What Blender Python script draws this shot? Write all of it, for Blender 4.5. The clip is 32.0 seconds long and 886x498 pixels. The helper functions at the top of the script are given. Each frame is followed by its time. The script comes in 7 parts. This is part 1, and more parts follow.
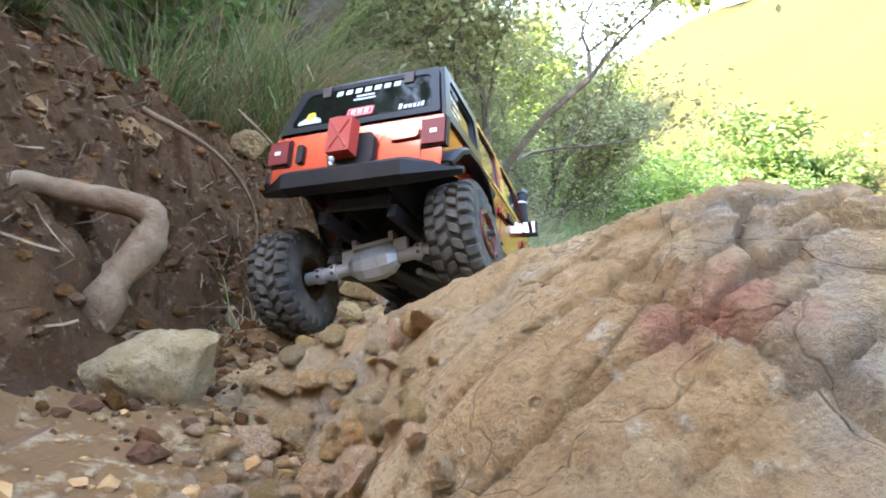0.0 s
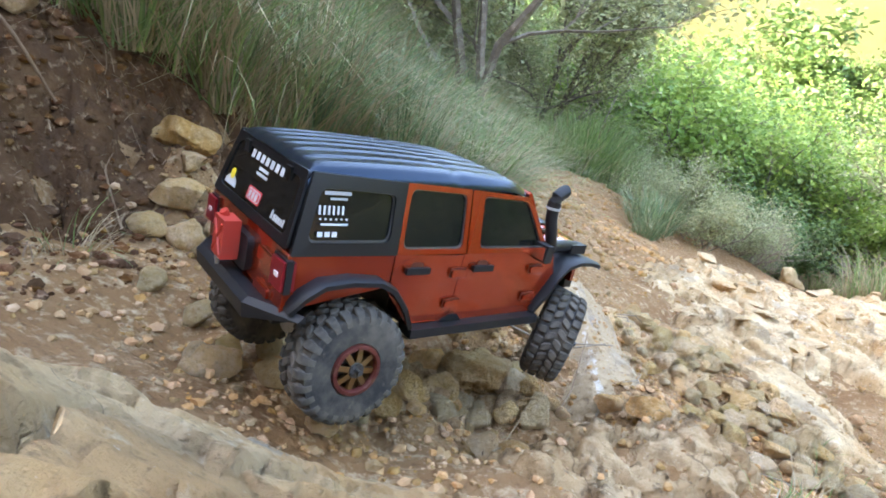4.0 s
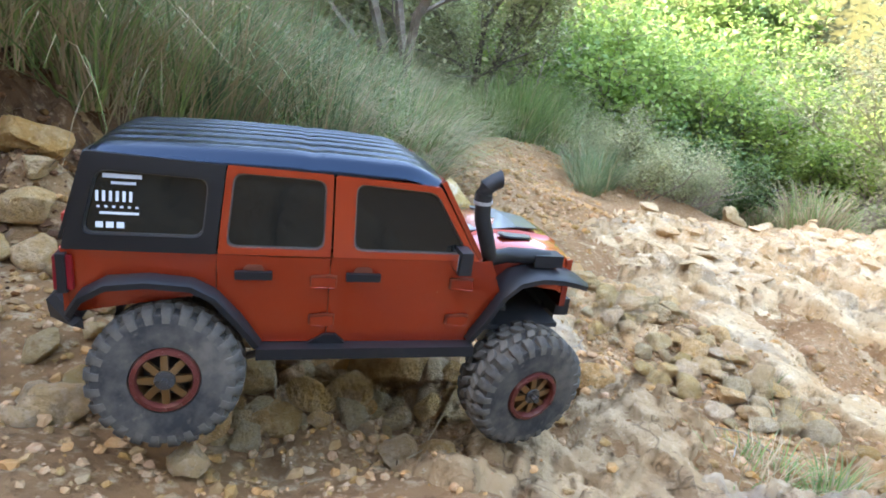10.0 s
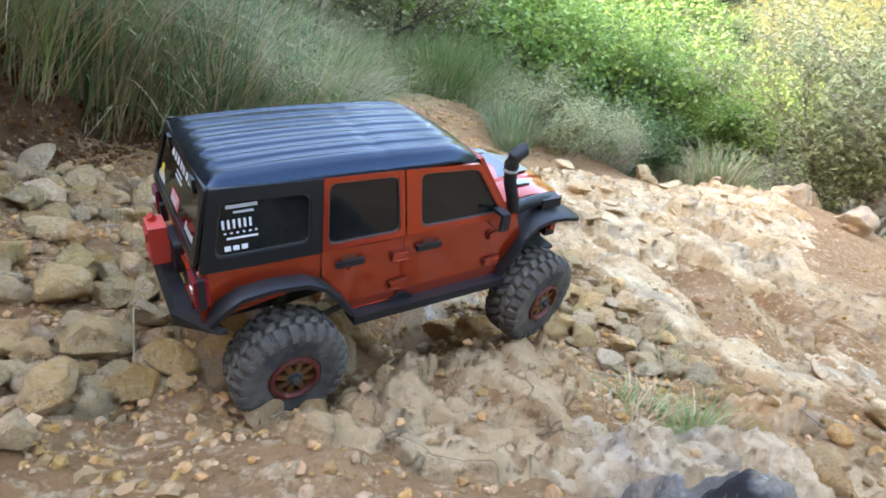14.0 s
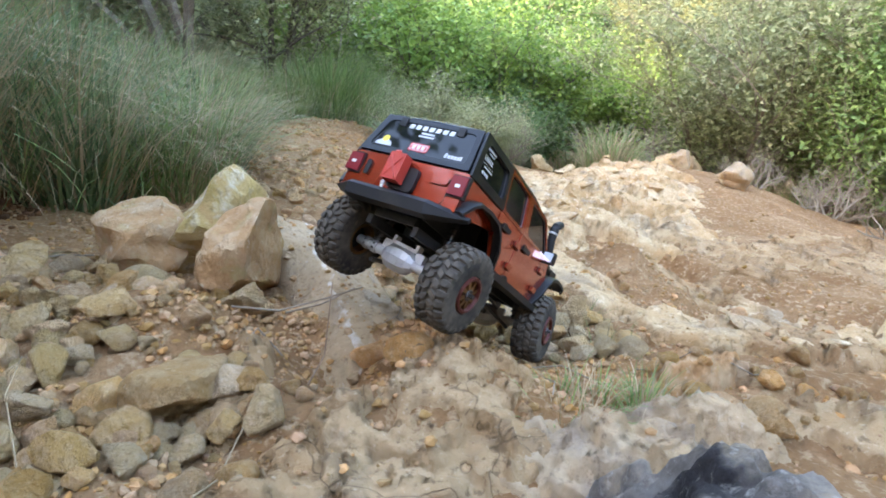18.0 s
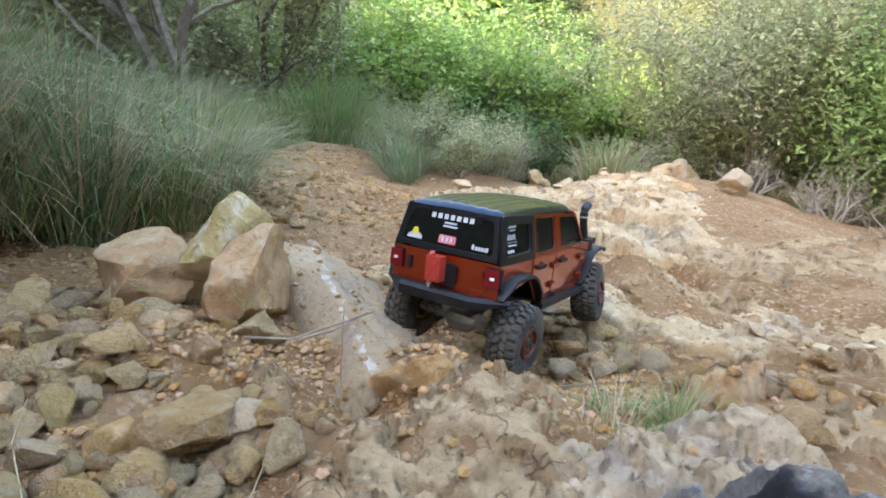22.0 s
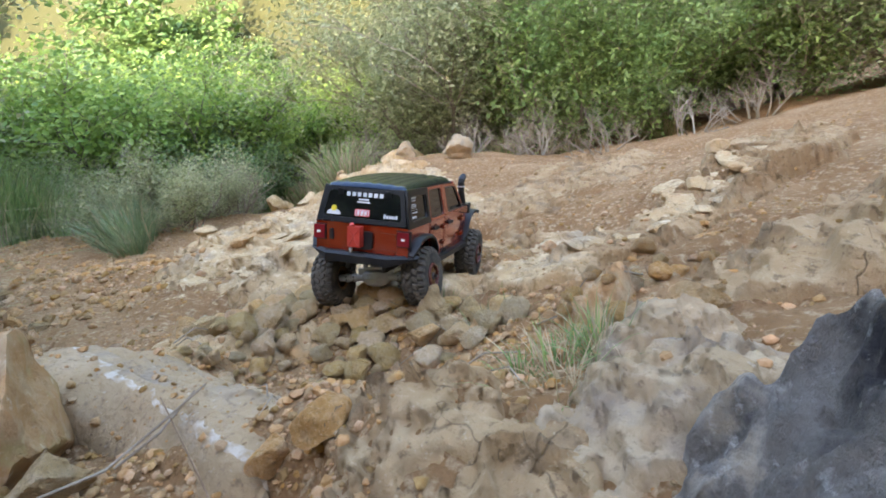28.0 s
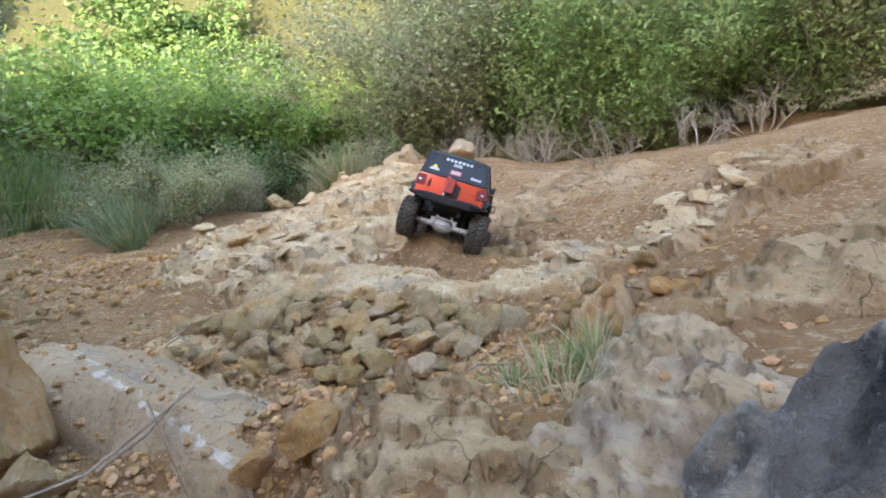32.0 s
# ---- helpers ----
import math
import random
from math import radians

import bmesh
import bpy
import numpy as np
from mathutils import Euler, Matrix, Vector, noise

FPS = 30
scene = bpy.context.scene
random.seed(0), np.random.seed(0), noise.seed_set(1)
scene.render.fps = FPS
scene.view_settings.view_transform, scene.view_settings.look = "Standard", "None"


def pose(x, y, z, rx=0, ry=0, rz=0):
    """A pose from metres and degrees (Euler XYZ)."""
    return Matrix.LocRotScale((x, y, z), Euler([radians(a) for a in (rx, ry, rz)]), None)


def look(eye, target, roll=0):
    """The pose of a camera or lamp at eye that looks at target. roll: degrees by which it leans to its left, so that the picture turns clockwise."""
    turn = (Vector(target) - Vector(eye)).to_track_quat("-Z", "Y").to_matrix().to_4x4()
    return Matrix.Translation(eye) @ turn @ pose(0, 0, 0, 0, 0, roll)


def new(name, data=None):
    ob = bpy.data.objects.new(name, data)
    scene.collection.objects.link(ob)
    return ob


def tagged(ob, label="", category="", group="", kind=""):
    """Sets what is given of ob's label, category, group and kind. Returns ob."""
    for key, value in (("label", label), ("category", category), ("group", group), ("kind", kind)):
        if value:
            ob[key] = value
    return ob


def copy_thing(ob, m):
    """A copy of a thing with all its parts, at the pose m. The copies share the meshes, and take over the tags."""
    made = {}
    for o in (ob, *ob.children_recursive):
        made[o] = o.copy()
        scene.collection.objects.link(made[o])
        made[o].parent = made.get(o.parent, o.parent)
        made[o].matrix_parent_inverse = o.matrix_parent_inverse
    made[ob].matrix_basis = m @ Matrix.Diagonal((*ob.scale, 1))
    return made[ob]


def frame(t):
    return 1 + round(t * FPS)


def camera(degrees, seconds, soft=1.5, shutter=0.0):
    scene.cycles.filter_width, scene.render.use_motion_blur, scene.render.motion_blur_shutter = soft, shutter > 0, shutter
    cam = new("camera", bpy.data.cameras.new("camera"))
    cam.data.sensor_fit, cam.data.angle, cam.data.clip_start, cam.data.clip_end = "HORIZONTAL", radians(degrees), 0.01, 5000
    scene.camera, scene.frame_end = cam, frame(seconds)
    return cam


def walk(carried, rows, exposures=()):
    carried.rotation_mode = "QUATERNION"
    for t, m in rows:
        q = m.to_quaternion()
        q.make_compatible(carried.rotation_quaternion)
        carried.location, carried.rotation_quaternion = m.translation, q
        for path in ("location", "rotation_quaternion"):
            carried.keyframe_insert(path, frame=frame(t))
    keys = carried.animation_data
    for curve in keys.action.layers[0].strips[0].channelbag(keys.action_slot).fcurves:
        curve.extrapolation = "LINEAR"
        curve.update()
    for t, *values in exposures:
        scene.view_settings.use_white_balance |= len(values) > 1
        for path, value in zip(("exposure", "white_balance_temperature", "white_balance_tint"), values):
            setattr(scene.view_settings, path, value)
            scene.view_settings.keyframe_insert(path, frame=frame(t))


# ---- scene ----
# ---- camera ----
cam = camera(73.2, 32.0, soft=1.8, shutter=0.15)
PATH = [
    (0.0, pose(-0.235, -0.257, 0.364, 82.15, -4.72, 1.80)),
    (0.5, pose(-0.224, -0.231, 0.362, 82.61, -2.74, -1.62)),
    (1.0, pose(-0.201, -0.181, 0.364, 81.26, -1.92, -2.90)),
    (1.5, pose(-0.156, -0.143, 0.367, 76.89, -4.11, -2.57)),
    (2.0, pose(-0.074, -0.116, 0.410, 73.80, -5.83, -0.72)),
    (2.5, pose(0.005, -0.078, 0.431, 71.67, -9.45, 1.07)),
    (3.0, pose(0.040, -0.015, 0.437, 70.07, -11.50, 2.83)),
    (3.5, pose(0.013, -0.017, 0.423, 70.05, -10.08, 3.77)),
    (5.5, pose(0.001, -0.004, 0.413, 71.01, -8.76, 2.96)),
    (6.0, pose(0.005, -0.001, 0.412, 71.01, -7.81, 0.35)),
    (6.5, pose(0.011, 0.027, 0.398, 69.77, -6.09, -2.44)),
    (7.0, pose(0.030, 0.042, 0.384, 67.89, -3.67, -2.74)),
    (7.5, pose(0.077, 0.069, 0.388, 66.57, -6.98, -0.29)),
    (8.0, pose(0.065, 0.074, 0.384, 67.16, -5.01, -1.30)),
    (8.5, pose(0.056, 0.077, 0.386, 67.98, -5.06, -1.42)),
    (9.0, pose(0.064, 0.085, 0.386, 68.61, -4.39, -1.80)),
    (9.5, pose(0.067, 0.086, 0.386, 69.07, -5.37, -1.04)),
    (10.0, pose(0.075, 0.077, 0.387, 69.17, -4.24, -2.64)),
    (10.5, pose(0.082, 0.090, 0.372, 67.86, -2.10, -8.22)),
    (11.0, pose(0.099, 0.115, 0.370, 67.53, -3.75, -8.28)),
    (11.5, pose(0.086, 0.112, 0.365, 67.22, -3.46, -9.27)),
    (12.0, pose(0.102, 0.109, 0.368, 66.64, -4.84, -9.22)),
    (12.5, pose(0.118, 0.090, 0.374, 65.67, -6.24, -8.99)),
    (13.0, pose(0.116, 0.094, 0.376, 66.46, -5.89, -8.97)),
    (13.5, pose(0.122, 0.088, 0.376, 66.26, -5.43, -9.30)),
    (14.0, pose(0.134, 0.087, 0.376, 65.95, -6.06, -9.21)),
    (14.5, pose(0.126, 0.090, 0.380, 66.35, -5.44, -8.97)),
    (16.5, pose(0.133, 0.106, 0.371, 67.28, -5.35, -10.06)),
    (17.0, pose(0.131, 0.103, 0.365, 66.87, -3.40, -13.72)),
    (17.5, pose(0.133, 0.109, 0.365, 67.06, -1.11, -19.62)),
    (18.0, pose(0.142, 0.122, 0.362, 67.78, -0.12, -20.75)),
    (18.5, pose(0.149, 0.114, 0.365, 68.09, -0.70, -20.38)),
    (19.0, pose(0.148, 0.123, 0.359, 68.36, -0.14, -20.63)),
    (19.5, pose(0.139, 0.131, 0.364, 69.01, 0.68, -21.41)),
    (20.0, pose(0.139, 0.134, 0.356, 69.19, 1.61, -22.18)),
    (20.5, pose(0.133, 0.136, 0.359, 69.28, 2.32, -22.98)),
    (21.0, pose(0.132, 0.149, 0.355, 69.49, 2.40, -22.59)),
    (21.5, pose(0.132, 0.142, 0.358, 69.42, 1.94, -22.10)),
    (22.0, pose(0.130, 0.149, 0.354, 69.62, 2.13, -21.79)),
    (22.5, pose(0.122, 0.143, 0.353, 69.37, 2.14, -21.41)),
    (23.0, pose(0.121, 0.144, 0.349, 69.33, 2.12, -21.36)),
    (23.5, pose(0.124, 0.150, 0.351, 69.67, 2.39, -21.35)),
    (24.0, pose(0.128, 0.145, 0.347, 69.51, 2.20, -21.61)),
    (24.5, pose(0.124, 0.149, 0.341, 68.59, 4.88, -25.78)),
    (25.0, pose(0.117, 0.195, 0.326, 67.25, 9.54, -32.50)),
    (25.5, pose(0.103, 0.289, 0.294, 66.51, 13.36, -40.00)),
    (26.0, pose(0.103, 0.316, 0.302, 68.13, 13.94, -48.84)),
    (26.5, pose(0.085, 0.316, 0.301, 67.42, 15.27, -49.49)),
    (28.5, pose(0.109, 0.304, 0.287, 67.48, 13.03, -51.87)),
    (29.0, pose(0.113, 0.310, 0.288, 67.78, 12.43, -51.24)),
    (29.5, pose(0.113, 0.308, 0.290, 68.17, 11.89, -51.20)),
    (30.0, pose(0.110, 0.299, 0.286, 67.73, 11.91, -51.48)),
    (30.5, pose(0.121, 0.309, 0.289, 68.03, 11.89, -52.04)),
    (31.0, pose(0.116, 0.306, 0.286, 67.63, 11.99, -51.67)),
    (31.5, pose(0.117, 0.315, 0.285, 67.74, 11.67, -50.98)),
    (32.0, pose(0.113, 0.312, 0.288, 67.86, 11.85, -50.79)),
]
EXPOSE = [(0.0, 4.65), (1.0, 4.42), (2.0, 4.2), (3.0, 4.35), (6.0, 4.68), (9.0, 4.5), (11.0, 4.5), (14.0, 4.4), (18.0, 4.17), (24.0, 4.05), (26.0, 3.95), (32.0, 3.68)]
KELVIN, TINT = 7200, 14

# ---- light ----
walk(cam, PATH, exposures=[(t, stops, KELVIN, TINT) for t, stops in EXPOSE])

SUN_ELEV, SUN_AZ = 26.0, 250.0        # degrees above the horizon; compass bearing, 0 = +y, clockwise
world = bpy.data.worlds.new("sky")
scene.world = world
world.use_nodes = True
wn = world.node_tree.nodes
sky = wn.new("ShaderNodeTexSky")
sky.sky_type, sky.sun_disc = "NISHITA", False
sky.sun_elevation, sky.sun_rotation = radians(SUN_ELEV), radians(SUN_AZ)
sky.air_density, sky.dust_density, sky.ozone_density = 1.0, 1.5, 1.5
wn["Background"].inputs["Strength"].default_value = 0.15
world.node_tree.links.new(sky.outputs[0], wn["Background"].inputs["Color"])
az, el = radians(SUN_AZ), radians(SUN_ELEV)
sun_from = Vector((math.sin(az) * math.cos(el), math.cos(az) * math.cos(el), math.sin(el)))
sun = new("sun", bpy.data.lights.new("sun", "SUN"))
sun.data.energy, sun.data.angle, sun.data.color = 2.3, radians(0.6), (1.0, 0.93, 0.82)
sun.matrix_world = look(sun_from * 50, (0, 0, 0))

# ---- materials ----
def material(name, base, rough=0.6, metal=0.0, coat=0.0, layers=(), bump=0.0, bump_scale=60.0, coords="Position", spec=0.5, through_light=0.0, random_value=0.0, island=0.0, fine=0.0, hues=None):
    """A Principled material. layers: (colour, noise scale, low, high, amount) laid over one another; coords: Position or Object."""
    m = bpy.data.materials.new(name)
    m.use_nodes = True
    nt = m.node_tree
    n, link = nt.nodes, nt.links.new
    bsdf = n["Principled BSDF"]
    bsdf.inputs["Roughness"].default_value, bsdf.inputs["Metallic"].default_value = rough, metal
    bsdf.inputs["Coat Weight"].default_value, bsdf.inputs["Coat Roughness"].default_value = coat, 0.06
    bsdf.inputs["Specular IOR Level"].default_value = spec
    if coords == "Position":
        where = n.new("ShaderNodeNewGeometry").outputs["Position"]
    else:
        where = n.new("ShaderNodeTexCoord").outputs["Object"]
    colour = n.new("ShaderNodeRGB").outputs[0]
    colour.default_value = (*base, 1)
    for over, scale, low, high, amount in layers:
        tex = n.new("ShaderNodeTexNoise")
        tex.inputs["Scale"].default_value, tex.inputs["Detail"].default_value, tex.inputs["Roughness"].default_value = scale, 6, 0.62
        link(where, tex.inputs["Vector"])
        ramp = n.new("ShaderNodeMapRange")
        ramp.inputs["From Min"].default_value, ramp.inputs["From Max"].default_value, ramp.inputs["To Max"].default_value = low, high, amount
        link(tex.outputs["Fac"], ramp.inputs["Value"])
        mix = n.new("ShaderNodeMix")
        mix.data_type = "RGBA"
        link(ramp.outputs[0], mix.inputs["Factor"])
        link(colour, mix.inputs[6])
        mix.inputs[7].default_value = (*over, 1)
        colour = mix.outputs[2]
    if random_value or island:
        hsv = n.new("ShaderNodeHueSaturation")
        src = n.new("ShaderNodeObjectInfo").outputs["Random"] if random_value else n.new("ShaderNodeNewGeometry").outputs["Random Per Island"]
        spread = random_value or island
        rng = n.new("ShaderNodeMapRange")
        rng.inputs["To Min"].default_value, rng.inputs["To Max"].default_value = 1 - spread, 1 + spread
        link(src, rng.inputs["Value"])
        link(rng.outputs[0], hsv.inputs["Value"])
        hue = n.new("ShaderNodeMapRange")
        hue.inputs["To Min"].default_value, hue.inputs["To Max"].default_value = hues or ((0.502, 0.478) if through_light else (0.500, 0.486))
        link(src, hue.inputs["Value"])
        link(hue.outputs[0], hsv.inputs["Hue"])
        if not through_light:
            # some stones are greyer than others
            twist, sat = n.new("ShaderNodeMath"), n.new("ShaderNodeMapRange")
            twist.operation = "PINGPONG"
            twist.inputs[1].default_value = 0.17
            link(src, twist.inputs[0])
            sat.inputs["From Max"].default_value, sat.inputs["To Min"].default_value, sat.inputs["To Max"].default_value = 0.17, 1.0, 1.28
            link(twist.outputs[0], sat.inputs["Value"])
            link(sat.outputs[0], hsv.inputs["Saturation"])
        link(colour, hsv.inputs["Color"])
        colour = hsv.outputs[0]
    link(colour, bsdf.inputs["Base Color"])
    if bump:
        height = n.new("ShaderNodeTexNoise")
        height.inputs["Scale"].default_value, height.inputs["Detail"].default_value, height.inputs["Roughness"].default_value = bump_scale, 8, 0.7
        link(where, height.inputs["Vector"])
        b = n.new("ShaderNodeBump")
        b.inputs["Strength"].default_value, b.inputs["Distance"].default_value = min(1.0, bump), fine or 0.5 / bump_scale
        link(height.outputs["Fac"], b.inputs["Height"])
        link(b.outputs[0], bsdf.inputs["Normal"])
    if through_light:
        add, tr = n.new("ShaderNodeMixShader"), n.new("ShaderNodeBsdfTranslucent")
        link(colour, tr.inputs["Color"])
        add.inputs["Fac"].default_value = through_light
        link(bsdf.outputs[0], add.inputs[1])
        link(tr.outputs[0], add.inputs[2])
        link(add.outputs[0], n["Material Output"].inputs["Surface"])
    return m


def cracked(m, scale, wide, dark, warp=0.6):
    """Thin dark joints over a rock material, from warped cell edges."""
    nt = m.node_tree
    n, link = nt.nodes, nt.links.new
    bsdf = n["Principled BSDF"]
    geo = n.new("ShaderNodeNewGeometry")
    shift = n.new("ShaderNodeTexNoise")
    shift.inputs["Scale"].default_value, shift.inputs["Detail"].default_value = scale * 0.8, 4
    link(geo.outputs["Position"], shift.inputs["Vector"])
    add = n.new("ShaderNodeVectorMath")
    add.operation = "MULTIPLY_ADD"
    link(shift.outputs["Color"], add.inputs[0])
    add.inputs[1].default_value = (warp / scale,) * 3
    link(geo.outputs["Position"], add.inputs[2])
    cell = n.new("ShaderNodeTexVoronoi")
    cell.feature = "DISTANCE_TO_EDGE"
    cell.inputs["Scale"].default_value = scale
    link(add.outputs[0], cell.inputs["Vector"])
    rng = n.new("ShaderNodeMapRange")
    rng.inputs["From Max"].default_value = wide
    rng.inputs["To Min"].default_value, rng.inputs["To Max"].default_value = dark, 1.0
    link(cell.outputs["Distance"], rng.inputs["Value"])
    mul = n.new("ShaderNodeMix")
    mul.data_type, mul.blend_type = "RGBA", "MULTIPLY"
    mul.inputs["Factor"].default_value = 1.0
    old = bsdf.inputs["Base Color"].links[0].from_socket
    link(old, mul.inputs[6])
    link(rng.outputs[0], mul.inputs[7])
    link(mul.outputs[2], bsdf.inputs["Base Color"])
    b = n.new("ShaderNodeBump")
    b.inputs["Strength"].default_value, b.inputs["Distance"].default_value = 0.7, 0.006
    link(rng.outputs[0], b.inputs["Height"])
    link(bsdf.inputs["Normal"].links[0].from_socket, b.inputs["Normal"])
    link(b.outputs[0], bsdf.inputs["Normal"])
    return m


EARTH = material("earth", (0.255, 0.135, 0.058), 0.95, layers=[((0.37, 0.222, 0.112), 2.6, 0.46, 0.64, 0.8), ((0.22, 0.112, 0.048), 6.0, 0.48, 0.68, 0.75),
                 ((0.55, 0.40, 0.24), 60, 0.52, 0.68, 0.75), ((0.16, 0.09, 0.045), 100, 0.55, 0.68, 0.65)], bump=1.0, bump_scale=60, spec=0.12, fine=0.015)
# red-brown bank earth, its colour darkened for the deep shade on the bank
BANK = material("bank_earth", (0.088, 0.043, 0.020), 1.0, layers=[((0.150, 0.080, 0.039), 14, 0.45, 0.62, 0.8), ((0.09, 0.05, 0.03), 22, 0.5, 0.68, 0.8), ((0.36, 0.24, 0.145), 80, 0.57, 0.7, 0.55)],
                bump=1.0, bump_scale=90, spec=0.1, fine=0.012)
ROCK = cracked(material("limestone", (0.50, 0.325, 0.16), 0.85, layers=[((0.60, 0.44, 0.26), 4.0, 0.45, 0.62, 0.85), ((0.46, 0.25, 0.10), 6.5, 0.53, 0.68, 0.7), ((0.30, 0.225, 0.15), 5.2, 0.54, 0.66, 0.75),
               ((0.70, 0.55, 0.37), 38, 0.57, 0.68, 0.75), ((0.24, 0.15, 0.08), 60, 0.55, 0.68, 0.7), ((0.16, 0.10, 0.055), 170, 0.60, 0.70, 0.5), ((0.78, 0.66, 0.48), 140, 0.62, 0.71, 0.6)], bump=1.0, bump_scale=42, spec=0.2, fine=0.017), 4.6, 0.007, 0.6, 1.7)
BOULDER = material("boulder_stone", (0.57, 0.345, 0.155), 0.85, layers=[((0.68, 0.495, 0.29), 7.0, 0.45, 0.62, 0.8), ((0.36, 0.20, 0.09), 10, 0.50, 0.66, 0.6), ((0.33, 0.225, 0.125), 3.2, 0.48, 0.62, 0.6), ((0.30, 0.26, 0.21), 6.0, 0.56, 0.70, 0.8),
                   ((0.70, 0.58, 0.42), 75, 0.60, 0.72, 0.7), ((0.22, 0.14, 0.07), 120, 0.55, 0.70, 0.6), ((0.16, 0.10, 0.055), 330, 0.58, 0.68, 0.4), ((0.80, 0.70, 0.54), 260, 0.66, 0.74, 0.7)], bump=1.0, bump_scale=150, spec=0.2, fine=0.014)
cracked(BOULDER, 9.0, 0.006, 0.6, 1.2)
# bedrock in a darker, browner tone than the limestone
BROWN_ROCK = cracked(material("brown_bedrock", (0.39, 0.245, 0.122), 0.92, layers=[((0.50, 0.345, 0.195), 5.0, 0.45, 0.62, 0.8), ((0.27, 0.15, 0.068), 3.4, 0.48, 0.64, 0.85), ((0.24, 0.165, 0.10), 11, 0.54, 0.66, 0.7),
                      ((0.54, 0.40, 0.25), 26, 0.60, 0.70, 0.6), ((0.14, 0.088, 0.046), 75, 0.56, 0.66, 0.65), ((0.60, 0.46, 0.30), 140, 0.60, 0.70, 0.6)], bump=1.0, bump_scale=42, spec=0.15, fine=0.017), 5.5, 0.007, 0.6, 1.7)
GREYROCK = material("grey_rock", (0.20, 0.175, 0.15), 0.95, layers=[((0.42, 0.365, 0.30), 16, 0.50, 0.62, 0.8), ((0.026, 0.024, 0.026), 6, 0.44, 0.54, 0.95), ((0.46, 0.42, 0.36), 34, 0.60, 0.68, 0.7), ((0.42, 0.29, 0.16), 16, 0.56, 0.7, 0.6), ((0.66, 0.62, 0.56), 70, 0.6, 0.72, 0.6)],
                    bump=1.0, bump_scale=48, spec=0.2, fine=0.022)
SLAB = material("slab_stone", (0.36, 0.245, 0.135), 0.9, layers=[((0.45, 0.33, 0.205), 9, 0.45, 0.62, 0.8), ((0.27, 0.21, 0.155), 14, 0.5, 0.66, 0.8), ((0.15, 0.105, 0.07), 120, 0.55, 0.68, 0.6), ((0.42, 0.27, 0.14), 6, 0.55, 0.7, 0.5), ((0.62, 0.53, 0.41), 90, 0.64, 0.74, 0.6)],
                bump=1.0, bump_scale=55, spec=0.25, fine=0.010)
STONE = material("loose_stone", (0.58, 0.385, 0.20), 0.9, layers=[((0.70, 0.52, 0.32), 3, 0.44, 0.62, 0.8), ((0.48, 0.30, 0.15), 2.2, 0.54, 0.68, 0.6), ((0.52, 0.395, 0.26), 1.8, 0.56, 0.7, 0.5), ((0.30, 0.19, 0.10), 9, 0.56, 0.68, 0.55), ((0.82, 0.66, 0.45), 22, 0.58, 0.69, 0.6), ((0.2, 0.12, 0.065), 38, 0.60, 0.70, 0.5)],
                 bump=1.0, bump_scale=9, coords="Object", spec=0.12, random_value=0.24, fine=0.026)
ORANGE_STONE = material("orange_stone", (0.42, 0.24, 0.11), 0.9, layers=[((0.48, 0.34, 0.20), 24, 0.45, 0.62, 0.8), ((0.38, 0.34, 0.15), 16, 0.55, 0.68, 0.6), ((0.62, 0.52, 0.38), 70, 0.6, 0.72, 0.7), ((0.27, 0.14, 0.06), 50, 0.55, 0.72, 0.6)],
                        bump=1.0, bump_scale=75, spec=0.15, fine=0.008)
GRAVEL = material("gravel", (0.32, 0.205, 0.105), 0.9, layers=[((0.42, 0.295, 0.17), 40, 0.45, 0.62, 0.8), ((0.33, 0.20, 0.10), 25, 0.5, 0.68, 0.6)], bump=0.8, bump_scale=160, spec=0.2, island=0.3, fine=0.003)
# clods take the same darkening for shade as the bank
CLODS = material("clods", (0.100, 0.055, 0.029), 1.0, layers=[((0.175, 0.108, 0.060), 30, 0.46, 0.64, 0.8), ((0.45, 0.33, 0.21), 60, 0.58, 0.7, 0.6)], bump=1.0, bump_scale=120, spec=0.1, island=0.35, fine=0.006)

LEAF = material("leaf_green", (0.18, 0.28, 0.075), 0.55, layers=[((0.26, 0.34, 0.105), 3, 0.45, 0.6, 0.7)], spec=0.35, through_light=0.35, island=0.35)
LEAF_BRIGHT = material("leaf_bright", (0.19, 0.31, 0.065), 0.5, layers=[((0.31, 0.38, 0.095), 3, 0.45, 0.6, 0.7)], spec=0.3, through_light=0.45, island=0.35)
LEAF_DARK = material("leaf_dark", (0.085, 0.165, 0.045), 0.5, layers=[((0.13, 0.20, 0.055), 3, 0.45, 0.6, 0.7)], spec=0.4, through_light=0.3, island=0.35)
LEAF_OLIVE = material("leaf_olive", (0.28, 0.30, 0.135), 0.6, layers=[((0.38, 0.37, 0.19), 3, 0.45, 0.6, 0.7)], spec=0.3, through_light=0.3, island=0.35)
GRASS = material("grass_blade", (0.145, 0.24, 0.07), 0.55, layers=[((0.22, 0.28, 0.095), 1.8, 0.45, 0.6, 0.8), ((0.30, 0.28, 0.13), 6, 0.55, 0.68, 0.6)], spec=0.35, through_light=0.35, island=0.4)
GRASS_BLUE = material("grass_blue", (0.115, 0.18, 0.075), 0.5, layers=[((0.19, 0.235, 0.10), 1.6, 0.45, 0.6, 0.8), ((0.22, 0.22, 0.10), 5, 0.55, 0.68, 0.6)], spec=0.4, through_light=0.3, island=0.35)
